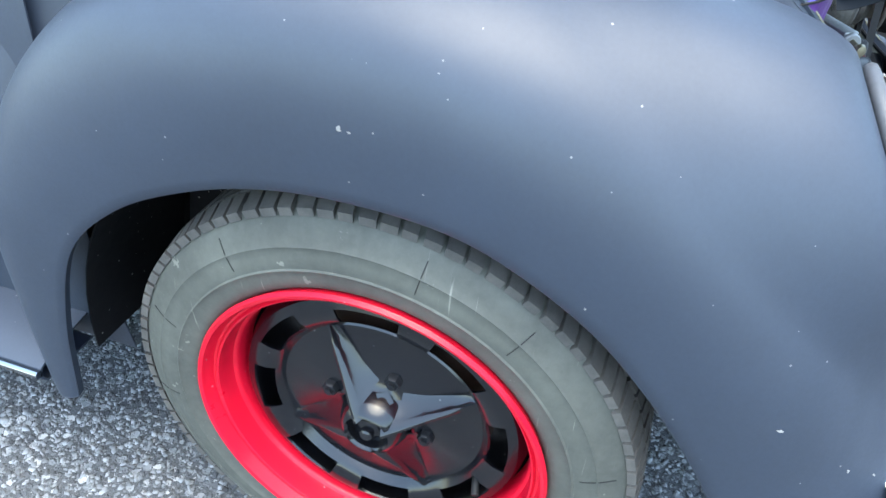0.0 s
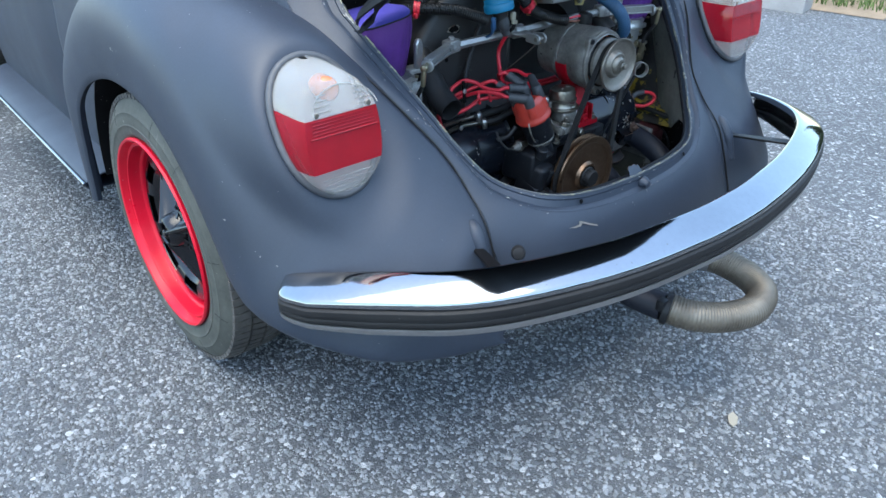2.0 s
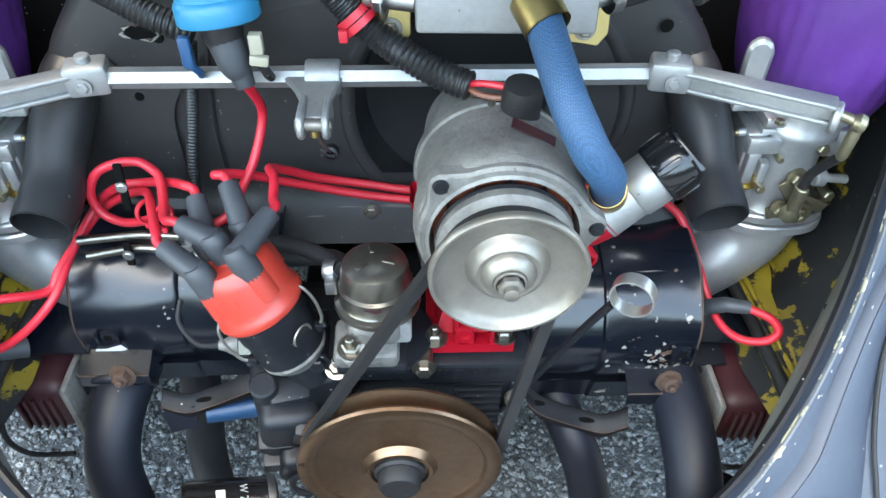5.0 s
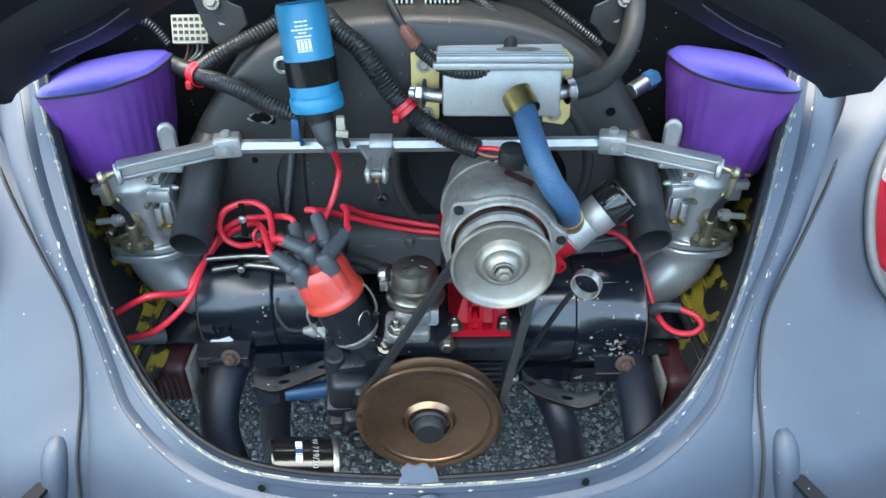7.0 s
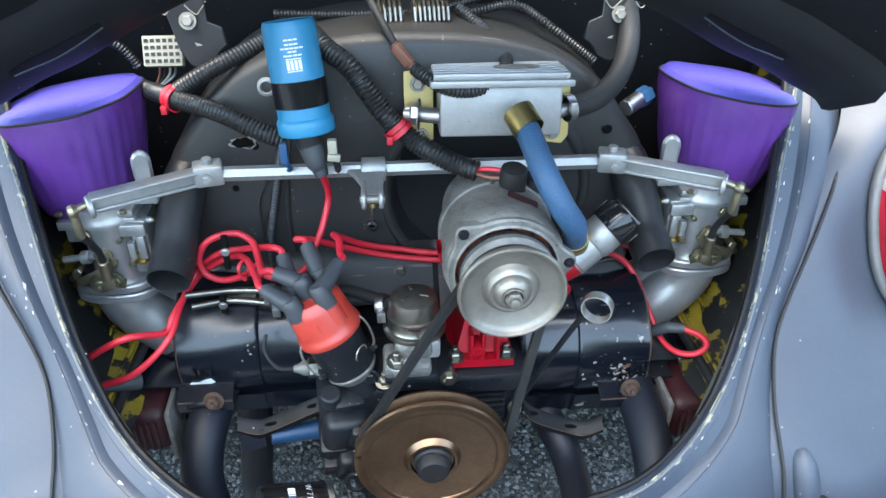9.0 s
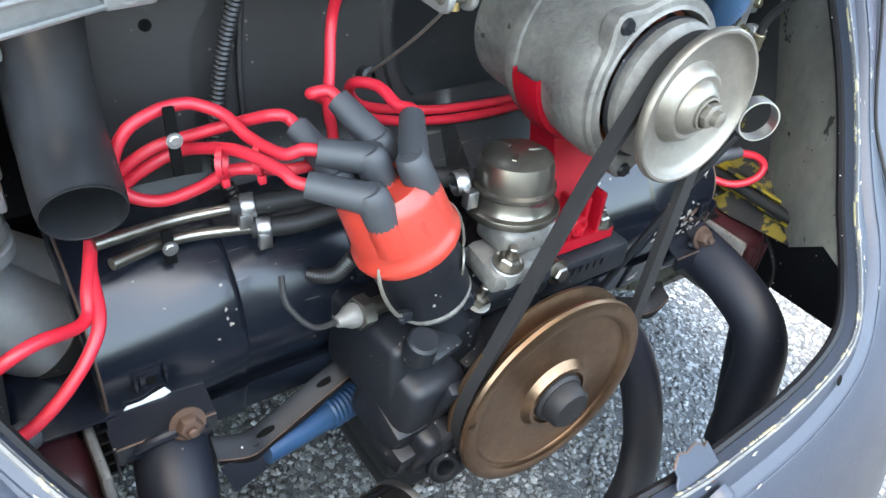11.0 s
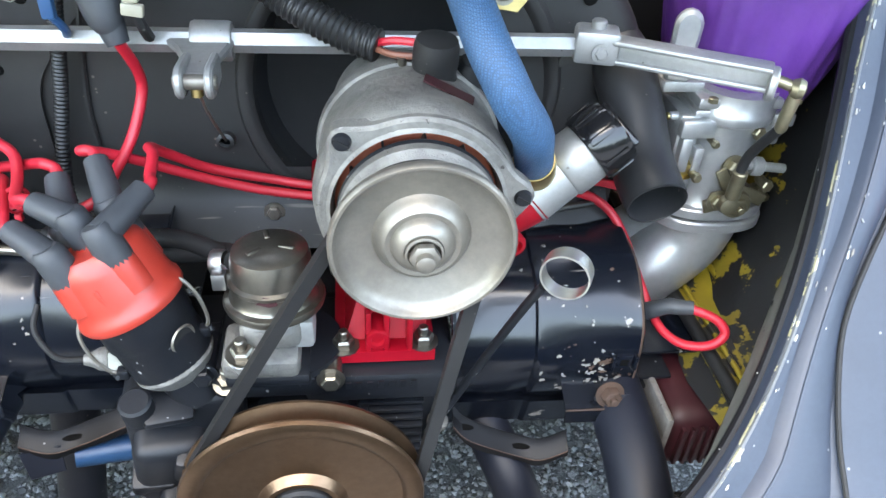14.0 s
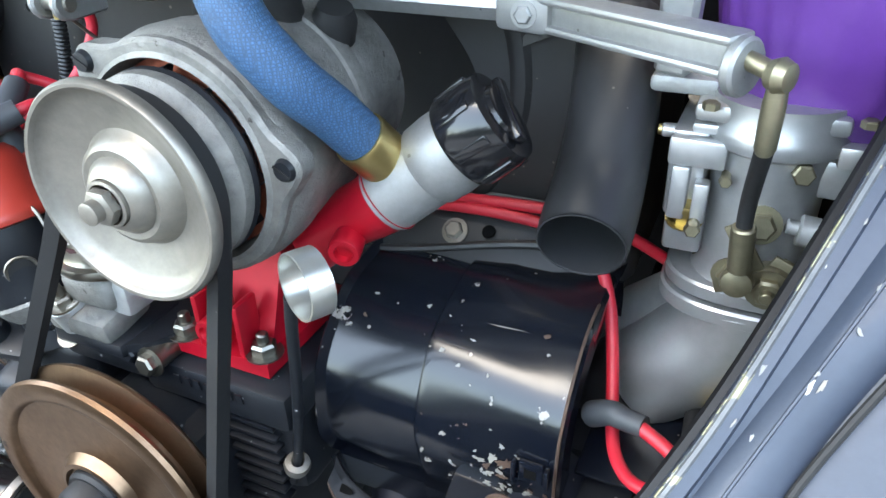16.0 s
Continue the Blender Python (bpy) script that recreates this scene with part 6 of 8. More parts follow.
def tins(sx):
    """Black sheet covers over the cylinders of one bank, with a slotted flange, ledge, cage nut, valve cover and head."""
    cy, cz, worn, big = (0.218, 0.470, TIN, 0.0795) if sx < 0 else (0.186, 0.466, TIN_WORN, 0.0785)
    x_in, x_mid, x_out = (0.105, 0.205, 0.306) if sx < 0 else (0.130, 0.205, 0.297)
    rng = random.Random(11 if sx < 0 else 4)
    rows = []
    for x, r in ((x_in, big + 0.003), (x_in + 0.004, big - 0.0035), (x_mid - 0.03, big - 0.0030), (x_mid - 0.004, big - 0.0030), (x_mid - 0.002, big - 0.0005), (x_mid + 0.002, big), (x_mid + 0.025, big), (x_mid + 0.05, big), (x_out - 0.022, big - 0.0012), (x_out - 0.003, big), (x_out, big - 0.003), (x_out, 0.055)):
        row = []
        for k in range(37):
            a = radians(62 + k * 4.5)
            dent = 0.0019 * math.sin(x * 47 + a * 3.1 + sx) * math.sin(x * 83 - a * 5.3) if r > 0.07 else 0.0
            flare = 0.010 * max(0.0, (radians(96) - a) / radians(34)) ** 1.6 if r > 0.07 else 0.0
            row.append((sx * x, cy + (r + dent) * math.cos(a) * 1.02, cz + (r + dent) * math.sin(a) + flare))
        row.append((sx * x, cy - r * 0.90, cz - 0.050))
        row.append((sx * x, cy - r * 0.80, cz - 0.085))
        rows.append(row)
    t = part("cylinder_tin", grid(rows, 0.0015), worn, engine, "glossy black cylinder cover with chipped paint" if sx < 0 else "badly chipped black cylinder cover", sharp=42)
    part("worn_edge", tube([Vector(rows[9][k]) for k in range(6, 37, 3)], 0.0010, 6, 2), RUSTY, t, "rusty worn edge")
    shelf = [[(sx * x, cy + 0.03, cz + big * 0.92), (sx * x, cy + 0.10, cz + big * 0.86)] for x in (x_in, 0.15, 0.2, 0.25, x_out)]
    part("tin_shelf", grid(shelf, 0.0015), worn, t)
    lipz = cz + 0.058
    part("tin_lip", grid([[(sx * x, cy + 0.046, lipz + 0.012), (sx * x, cy + 0.051, lipz - 0.004 + 0.01 * (x - 0.1)), (sx * x, cy + 0.052, lipz - 0.020)] for x in (0.105, 0.15, 0.2, 0.25, 0.30)], 0.0015), worn, t)
    part("lip_notch", lathe([(0, 0.001), (0.008, 0.001), (0.0085, 0)], (sx * 0.258, cy + 0.042, lipz + 0.022), (0, -0.5, 0.85), 16), VOID, t)
    lug = spline([(sx * 0.240, cy - 0.097, cz - 0.080), (sx * 0.215, cy - 0.100, cz - 0.087), (sx * 0.192, cy - 0.094, cz - 0.086), (sx * 0.150, cy - 0.089, cz - 0.069), (sx * (x_in + 0.005), cy - 0.083, cz - 0.056)], 5)
    lip = [[p + Vector((0, 0.009, 0.010)), p + Vector((0, 0.005, 0.003)), p + Vector((0, -0.003, -0.001)), p + Vector((0, -0.005, -0.003)), p + Vector((0, -0.0055, -0.009 + 0.0015 * math.sin(k * 0.8)))] for k, p in enumerate(lug)]
    f = part("tin_flange", grid(lip, 0.0015), PAINT_IN, t, "bent lower flange with two slots")
    part("flange_edge", tube([row[3] for row in lip], 0.0006, 6, 2), RUSTY, f)
    for q in (lug[9], lug[16]):
        slot = [(0.009 * math.cos(2 * math.pi * k / 16), 0.0028 * math.sin(2 * math.pi * k / 16)) for k in range(16)]
        part("flange_slot", plate(slot, 0.0008, aim(q + Vector((0, 0.003, 0.0022)), (0, -0.5, 0.85), sx * -8)), VOID, f)
    if sx < 0:
        part("flange_bracket", plate([(-0.018, 0.010), (0.016, 0.013), (0.017, -0.012), (-0.012, -0.016)], 0.0015, pose(-0.222, 0.113, 0.371, 68, 0, 8), 0.0004), EXHAUST, f, "dull grey bracket plate")
    ledge = [[(sx * x, cy - big * 0.93, cz - 0.016), (sx * x, cy - big * 1.10, cz - 0.022), (sx * x, cy - big * 1.30, cz - 0.028), (sx * x, cy - big * 1.32, cz - 0.042)] for x in (x_out, x_out - 0.02, x_out - 0.04, x_out - 0.068)]
    part("tin_ledge", grid(ledge, 0.0015), worn, t, "scuffed ledge above the exhaust flange")
    part("ledge_edge", tube([row[2] for row in ledge], 0.0009, 6, 3), RUSTY, t)
    part("ledge_side", grid([ledge[0][1:3], [(sx * x_out, cy - big * 1.10, cz - 0.055), (sx * x_out, cy - big * 1.28, cz - 0.060)]], 0.0015), worn, t)
    cx, cyy, czz = (-0.273, 0.1365, 0.475) if sx < 0 else (0.280, 0.1055, 0.474)
    part("cage_nut", merge(box((cx, cyy, czz), (0.015, 0.004, 0.015), 0.001), box((cx - 0.010, cyy - 0.002, czz), (0.003, 0.006, 0.015), 0.001), box((cx + 0.010, cyy - 0.002, czz), (0.003, 0.006, 0.015), 0.001)), TIN, t, "square cage nut")
    part("cage_hole", lathe([(0, 0.0), (0.0052, 0.0)], (cx, cyy - 0.0024, czz), (0, -1, 0), 4, 45), VOID, t)
    spots = [(rng.uniform(0.14, 0.30), rng.uniform(120, 195), rng.uniform(0.0008, 0.0024)) for k in range(16)] if sx < 0 else [(rng.gauss(0.258, 0.024), rng.gauss(188, 11), rng.uniform(0.0012, 0.0050) * rng.choice((1, 1, 1, 2))) for k in range(66)] + [(rng.uniform(0.14, 0.28), rng.uniform(100, 170), rng.uniform(0.0008, 0.0028)) for k in range(22)]
    for x, deg, size in spots:
        if x > x_out - 0.006 or deg > 215 or x < x_in + 0.012:
            continue
        r = big - (0.0032 if x < x_mid else 0.0)
        a = radians(deg)
        dent = 0.0019 * math.sin(x * 47 + a * 3.1 + sx) * math.sin(x * 83 - a * 5.3)
        pts = []
        stretch = rng.uniform(0.35, 0.9)
        for k in range(15):
            w = rng.uniform(0.25, 1.0) * size
            pts.append((w * math.cos(2 * math.pi * k / 15), stretch * w * math.sin(2 * math.pi * k / 15)))
        part("bare_chip", plate(pts, 0.0005, aim((sx * x, cy + (r + dent) * 1.02 * math.cos(a), cz + (r + dent) * math.sin(a)), (0, math.cos(a), math.sin(a)), rng.uniform(0, 180))), (BARE, CHIP_GREY, RUSTY)[rng.choice((0, 0, 1, 2))], t)
    part("side_tin", box((sx * 0.338, 0.270, 0.452), (0.078, 0.270, 0.003), 0.001), TIN, t, "flat black side cover")
    v = part("valve_cover", box((sx * 0.350, cy - 0.045, 0.400), (0.062, 0.140, 0.072), 0.018, (0, 0, 0), 4), RED_DARK, engine, "dark red ribbed valve cover")
    for k in range(5):
        part("cover_rib", box((sx * (0.335 + 0.0085 * k), cy - 0.116, 0.400), (0.0035, 0.006, 0.046), 0.001), RED_DARK, v)
    part("cover_rim", box((sx * 0.317, cy - 0.045, 0.400), (0.007, 0.152, 0.082), 0.003), ALLOY_DARK, v, "dull metal rim")
    part("bail_wire", tube([(sx * 0.376, cy - 0.02, 0.43), (sx * 0.386, cy - 0.09, 0.425), (sx * 0.388, cy - 0.128, 0.39), (sx * 0.375, cy - 0.132, 0.354), (sx * 0.330, cy - 0.130, 0.348)], 0.0028, 8, 6), RUBBER, v, "black wire bail")
    h = part("cylinder_head", box((sx * 0.25, cy + 0.03, 0.40), (0.13, 0.12, 0.10), 0.01), CASE, engine, "black finned cylinder head")
    for k in range(6):
        part("head_fin", box((sx * 0.318, cy, 0.44 - 0.012 * k), (0.035, 0.14, 0.004), 0.001), CASE, h)


for sx in (-1, 1):
    tins(sx)
part("paint_mark", merge(plate([(-0.016, 0.002), (-0.006, 0.007), (0.010, 0.005), (0.018, 0.007), (0.014, 0.001), (0.004, 0.001), (-0.004, -0.003), (-0.012, -0.006)], 0.0006, aim((-0.277, 0.1378, 0.456), (0, -0.98, -0.18), 180))), WHITE_PRINT, engine, "white paint mark on the tin")


def exhaust():
    """Header pipes, their flanges, the pipes under the engine, the oil filter and the ribbed tail pipe."""
    left = [(-0.262, 0.185, 0.414), (-0.270, 0.128, 0.412), (-0.275, 0.100, 0.402), (-0.2785, 0.078, 0.383), (-0.2785, 0.060, 0.360), (-0.271, 0.044, 0.330), (-0.252, 0.020, 0.300), (-0.21, -0.004, 0.276), (-0.1, -0.02, 0.255)]
    right = [(0.28, 0.15, 0.434), (0.283, 0.09, 0.423), (0.284, 0.05, 0.413), (0.284, 0.014, 0.396), (0.283, -0.006, 0.372), (0.280, -0.016, 0.335), (0.265, -0.030, 0.25)]
    for path, sx in ((left, -1), (right, 1)):
        e = part("exhaust_pipe", tube(path, 0.0262, 24, 8), EXHAUST, engine, "matt black exhaust header pipe")
        f = Vector((-0.270, 0.122, 0.432)) if sx < 0 else Vector((0.278, 0.102, 0.434))
        part("pipe_flange", plate([(0.032 * math.cos(a), 0.034 * math.sin(a)) for a in [2 * math.pi * k / 28 for k in range(28)]], 0.007, aim(f + Vector((0, 0.006, -0.012)), (0, -0.86, -0.5)), 0.002), EXHAUST, e)
        part("flange_nut", merge(hex_bolt(f + Vector((sx * -0.0105, -0.012, 0.016)), (0, -0.9, 0.25), 0.0088, 0.010), cyl(f + Vector((sx * -0.0105, -0.012, 0.016)), f + Vector((sx * -0.0105, -0.0265, 0.0195)), 0.0036, 12, 0.001)), RUSTY, e, "rusty copper nut")
    part("cross_pipe", tube([(0.165, 0.15, 0.375), (0.190, 0.094, 0.345), (0.205, 0.070, 0.305), (0.212, 0.050, 0.255), (0.206, 0.030, 0.205), (0.180, 0.012, 0.160), (0.12, 0.0, 0.125), (0.06, 0.0, 0.105)], 0.022, 20, 7), EXHAUST, engine, "matt black front exhaust pipe")
    part("cross_pipe", tube([(-0.236, 0.225, 0.34), (-0.242, 0.205, 0.256), (-0.248, 0.190, 0.19), (-0.235, 0.15, 0.14)], 0.024, 20, 6), EXHAUST, engine)
    part("heat_riser", tube([(0.325, 0.024, 0.357), (0.325, 0.008, 0.282), (0.325, -0.01, 0.201)], 0.026, 20, 5), EXHAUST, engine)
    tailpipe = part("tail_pipe", tube([(-0.048, -0.272, 0.242), (-0.022, -0.318, 0.236), (0.036, -0.358, 0.228), (0.105, -0.380, 0.226), (0.172, -0.364, 0.228), (0.205, -0.318, 0.232), (0.205, -0.262, 0.240), (0.190, -0.222, 0.248)], lambda u, s: 0.0325 - 0.0012 * (0.5 + 0.5 * math.cos(2 * math.pi * s / 0.006)), 28, count=340), PIPE_FLEX, engine, "dusty ribbed steel tail pipe bend")
    part("pipe_clamp", merge(lathe([(0.035, 0), (0.036, 0.012), (0.034, 0.014)], (-0.052, -0.265, 0.243), (0.4, -0.9, -0.1), 28), box((-0.072, -0.272, 0.262), (0.022, 0.018, 0.026), 0.003)), CASE, tailpipe)
    part("pipe_clamp", lathe([(0.035, 0), (0.036, 0.014), (0.034, 0.015)], (0.190, -0.224, 0.248), (-0.4, 0.9, 0.1), 28), CHROME_DULL, tailpipe)
    part("pipe_stub", tube([(-0.052, -0.265, 0.243), (-0.066, -0.19, 0.246), (-0.07, -0.08, 0.262)], 0.030, 20, 5), EXHAUST, tailpipe, "black pipe ahead of the bend")
    part("pipe_stub", tube([(0.188, -0.220, 0.248), (0.172, -0.15, 0.254), (0.165, -0.06, 0.262)], 0.030, 20, 5), EXHAUST, tailpipe, "black pipe ahead of the bend")
    f0, f1 = Vector((-0.207, 0.010, 0.346)), Vector((-0.124, 0.028, 0.323))
    oil = part("oil_filter", lathe([(0, 0), (0.036, 0.001), (0.039, 0.006), (0.039, 0.077), (0.0402, 0.079), (0.0402, 0.087), (0.038, 0.090), (0, 0.090)], f0, f1 - f0, 48), GLOSS_BLACK, engine, "black oil filter with white lettering")
    part("filter_rim", lathe([(0.0396, 0.080), (0.0410, 0.082), (0.0410, 0.088), (0.036, 0.0910), (0.034, 0.087)], f0, f1 - f0, 48), CHROME_DULL, oil, "bright rolled rim")
    m = aim(f0, f1 - f0)
    for k in range(3):
        b = box((0, 0, 0), (0.0008, 0.012, 0.0085), 0)
        b.transform(m @ pose(0, 0, 0, 0, 0, OIL_TURN + 14 * (k - 1)) @ pose(0.0393, 0, 0.036, 0, 0, 0))
        part("print_bar", b, WHITE_PRINT if k != 1 else BLUE_DARK, oil)
    text = bpy.data.curves.new("lettering", "FONT")
    text.body, text.size, text.extrude = "W 719/30", 0.011, 0.0002
    text.align_x = "CENTER"
    tmp = new("lettering", text)
    me = bpy.data.meshes.new_from_object(tmp)
    bpy.data.objects.remove(tmp)
    b = bmesh.new()
    b.from_mesh(me)
    for v in b.verts:
        t = v.co.x / 0.0393
        v.co = Vector((0.0395 * math.cos(t), 0.0395 * math.sin(t), 0.054 + v.co.y))
    b.transform(m @ pose(0, 0, 0, 0, 0, OIL_TURN))
    part("lettering", b, WHITE_PRINT, oil)
    blue = part("return_tube", tube([(-0.200, 0.124, 0.362), (-0.16, 0.134, 0.358), (-0.136, 0.140, 0.356)], lambda u, m: 0.0105 + 0.003 * u, 18, 5), BLUE_DARK, engine, "blue push rod tube")
    part("tube_bellows", ribbed([(-0.138, 0.1395, 0.356), (-0.106, 0.148, 0.353)], 0.0155, 0.005, 0.0012, 18), BLUE_DARK, blue)


OIL_TURN = 100.0
exhaust()


def distributor():
    """Black body, orange cap with five towers, elbowed boots and red leads."""
    base, d = Vector((-0.0770, 0.0815, 0.5035)), Vector((-0.385, 0.105, 0.915)).normalized()
    dist = part("distributor", lathe([(0, -0.02), (0.019, -0.02), (0.020, 0.006), (0.0265, 0.013), (0.0300, 0.018), (0.0308, 0.021), (0.0312, 0.048), (0.0325, 0.050), (0.0325, 0.080), (0, 0.080)], base, d, 40), CASE, engine, "black distributor with an orange cap")
    part("clamp_ring", lathe([(0.0215, 0.004), (0.0270, 0.010), (0.0308, 0.016), (0.0300, 0.020)], base, d, 32), ALLOY_DARK, dist)
    part("clamp_foot", merge(box((-0.090, 0.062, 0.490), (0.036, 0.030, 0.010), 0.004, (20, 10, 20)), cyl((-0.108, 0.058, 0.486), (-0.108, 0.052, 0.508), 0.012, 18, 0.002)), CASE, dist)
    m = aim(base, d)

    def at(x, y, h):
        """A point h along the axis, moved x and y square to it."""
        r = Vector((x, y, 0))
        return base + d * h + (r - d * r.dot(d))

    cap = part("distributor_cap", lathe([(0.0330, 0.070), (0.0375, 0.071), (0.0388, 0.0740), (0.0385, 0.078), (0.0368, 0.0805), (0.0355, 0.087), (0.0335, 0.110), (0.0312, 0.1185), (0.0265, 0.1235), (0, 0.125)], base, d, 48), ORANGE, dist, "glossy orange distributor cap")
    spots = [(0, 0), (-0.0165, -0.0205), (-0.0205, 0.0165), (0.0205, -0.0165), (0.0165, 0.0205)]
    for k, (x, y) in enumerate(spots):
        foot = 0.090 if k else 0.102
        part("cap_tower", lathe([(0.0128, 0), (0.0122, 0.016), (0.0112, 0.026), (0.0095, 0.034), (0, 0.034)], at(x, y, foot), d, 24), ORANGE, cap)
    for k in range(4):
        x, y = [(-0.036, -0.004), (0.004, -0.036), (0.036, 0.004), (-0.004, 0.036)][k]
        side = Vector((x, y, 0)).normalized()
        rib = box((0, 0, 0), (0.0045, 0.0045, 0.024), 0.0015)
        part("cap_rib", rib, ORANGE, cap).matrix_basis = Matrix.Translation(at(x * 0.91, y * 0.91, 0.093)) @ m.to_3x3().to_4x4()
    for x, y in ((0.0385, 0.000), (-0.034, -0.018)):
        rad = (at(x, y, 0) - base).normalized()
        o = at(x, y, 0)
        o = o - rad * 0.0035
        part("spring_clip", tube([o + d * 0.030 - rad * 0.004, o + d * 0.036 + rad * 0.006, o + d * 0.055 + rad * 0.010, o + d * 0.072 + rad * 0.008, o + d * 0.082 + rad * 0.001, o + d * 0.090 - rad * 0.004], 0.0015, 6, 5), STEEL, dist, "bent steel spring clip")
        part("clip_hinge", merge(box(o + d * 0.030, (0.009, 0.008, 0.009), 0.002), hex_bolt(o + d * 0.030 + rad * 0.004, rad, 0.003, 0.003, False)), CASE, dist)
    part("body_port", lathe([(0.0085, 0), (0.0105, 0.0014), (0.0112, 0.0)], at(0.0265, -0.0178, 0.040), (0.0295, -0.0195, 0.0), 24), STEEL, dist)
    part("port_shadow", lathe([(0, 0.0004), (0.0085, 0.0004)], at(0.0268, -0.0180, 0.040), (0.0295, -0.0195, 0.0), 24), RUBBER, dist)
    part("cap_mark", plate([(-0.004, -0.003), (0.000, -0.005), (0.005, -0.002), (0.003, 0.001), (0.005, 0.004), (-0.001, 0.004), (-0.005, 0.002)], 0.0005, aim(at(0.0222, -0.0225, 0.1105), (0.5, -1, 0.15), 0)), WHITE_PRINT, cap, "dab of white paint")
    leads = [
        (0, 0.142, (-0.161, 0.112, 0.638), [(-0.178, 0.125, 0.633), (-0.187, 0.155, 0.632), (-0.194, 0.175, 0.639), (-0.207, 0.185, 0.644), (-0.217, 0.188, 0.645), (-0.233, 0.188, 0.643), (-0.252, 0.188, 0.633), (-0.263, 0.186, 0.613), (-0.259, 0.183, 0.593), (-0.240, 0.178, 0.585), (-0.217, 0.170, 0.593), (-0.199, 0.160, 0.607), (-0.185, 0.150, 0.611), (-0.165, 0.140, 0.611), (-0.148, 0.138, 0.614), (-0.132, 0.146, 0.620), (-0.122, 0.172, 0.632), (-0.112, 0.190, 0.650), (-0.103, 0.204, 0.684), (-0.106, 0.180, 0.724)]),
        (1, 0.131, (-0.174, 0.099, 0.625), [(-0.184, 0.115, 0.629), (-0.197, 0.150, 0.627), (-0.210, 0.180, 0.616), (-0.222, 0.190, 0.611), (-0.237, 0.193, 0.604), (-0.255, 0.196, 0.592), (-0.276, 0.198, 0.573), (-0.296, 0.150, 0.556), (-0.305, 0.130, 0.545), (-0.340, 0.102, 0.562), (-0.392, 0.100, 0.534)]),
        (2, 0.132, (-0.157, 0.148, 0.636), [(-0.168, 0.158, 0.642), (-0.185, 0.175, 0.632), (-0.211, 0.190, 0.621), (-0.235, 0.194, 0.615), (-0.257, 0.197, 0.601), (-0.275, 0.200, 0.580), (-0.290, 0.165, 0.560), (-0.300, 0.122, 0.540), (-0.342, 0.100, 0.508), (-0.395, 0.100, 0.490)]),
        (3, 0.132, (-0.090, 0.117, 0.645), [(-0.090, 0.135, 0.645), (-0.092, 0.158, 0.649), (-0.099, 0.178, 0.644), (-0.090, 0.200, 0.625), (-0.065, 0.220, 0.601), (-0.020, 0.230, 0.585), (0.028, 0.228, 0.578), (0.12, 0.224, 0.577), (0.24, 0.226, 0.583), (0.29, 0.232, 0.574), (0.33, 0.25, 0.545)]),
        (4, 0.134, (-0.128, 0.148, 0.650), [(-0.141, 0.160, 0.651), (-0.136, 0.176, 0.644), (-0.112, 0.188, 0.630), (-0.091, 0.202, 0.608), (-0.065, 0.220, 0.588), (-0.020, 0.230, 0.573), (0.028, 0.220, 0.565), (0.12, 0.212, 0.567), (0.225, 0.218, 0.590), (0.270, 0.232, 0.575), (0.290, 0.220, 0.556), (0.2975, 0.206, 0.540), (0.306, 0.185, 0.518), (0.312, 0.165, 0.499), (0.3165, 0.148, 0.487), (0.321, 0.130, 0.480), (0.328, 0.110, 0.480), (0.356, 0.096, 0.486), (0.378, 0.098, 0.506), (0.362, 0.113, 0.520), (0.334, 0.122, 0.518)]),
    ]
    for k, h, end, path in leads:
        for again in range(2 if k == 4 else 0):
            path = [path[0]] + [tuple(0.25 * (u + w) + 0.5 * v for u, v, w in zip(a, b, c)) for a, b, c in zip(path, path[1:], path[2:])] + [path[-1]]
        x, y = spots[k]
        low, elbow, end = at(x, y, h - 0.024), at(x, y, h), Vector(end)
        way = (end - elbow).normalized()
        boot = merge(lathe([(0, 0), (0.0108, 0), (0.0116, 0.002), (0.0110, 0.024), (0.0101, 0.030), (0.0080, 0.0325), (0, 0.0330)], low, d, 20), tube([elbow, elbow.lerp(end, 0.35), elbow.lerp(end, 0.7), end], lambda u, s: 0.0104 - 0.0020 * u, 18, 4))
        b = part("lead_boot", boot, BOOT, cap, "grey-black rubber elbow boot")
        part("spark_lead", tube([end - way * 0.008, end + way * 0.007] + path, 0.0041, 12, 8), RED_WIRE, cap, "thick red ignition lead")
    part("lead_boot", tube([(0.338, 0.122, 0.518), (0.326, 0.126, 0.516), (0.318, 0.130, 0.514), (0.306, 0.140, 0.500)], lambda u, s: 0.0060 + 0.002 * u, 14, 5), BOOT, cap)
    part("lead_boot", tube([(-0.390, 0.100, 0.491), (-0.37, 0.115, 0.48), (-0.35, 0.13, 0.47)], lambda u, s: 0.0065 + 0.004 * u, 14, 5), BOOT, cap)


distributor()


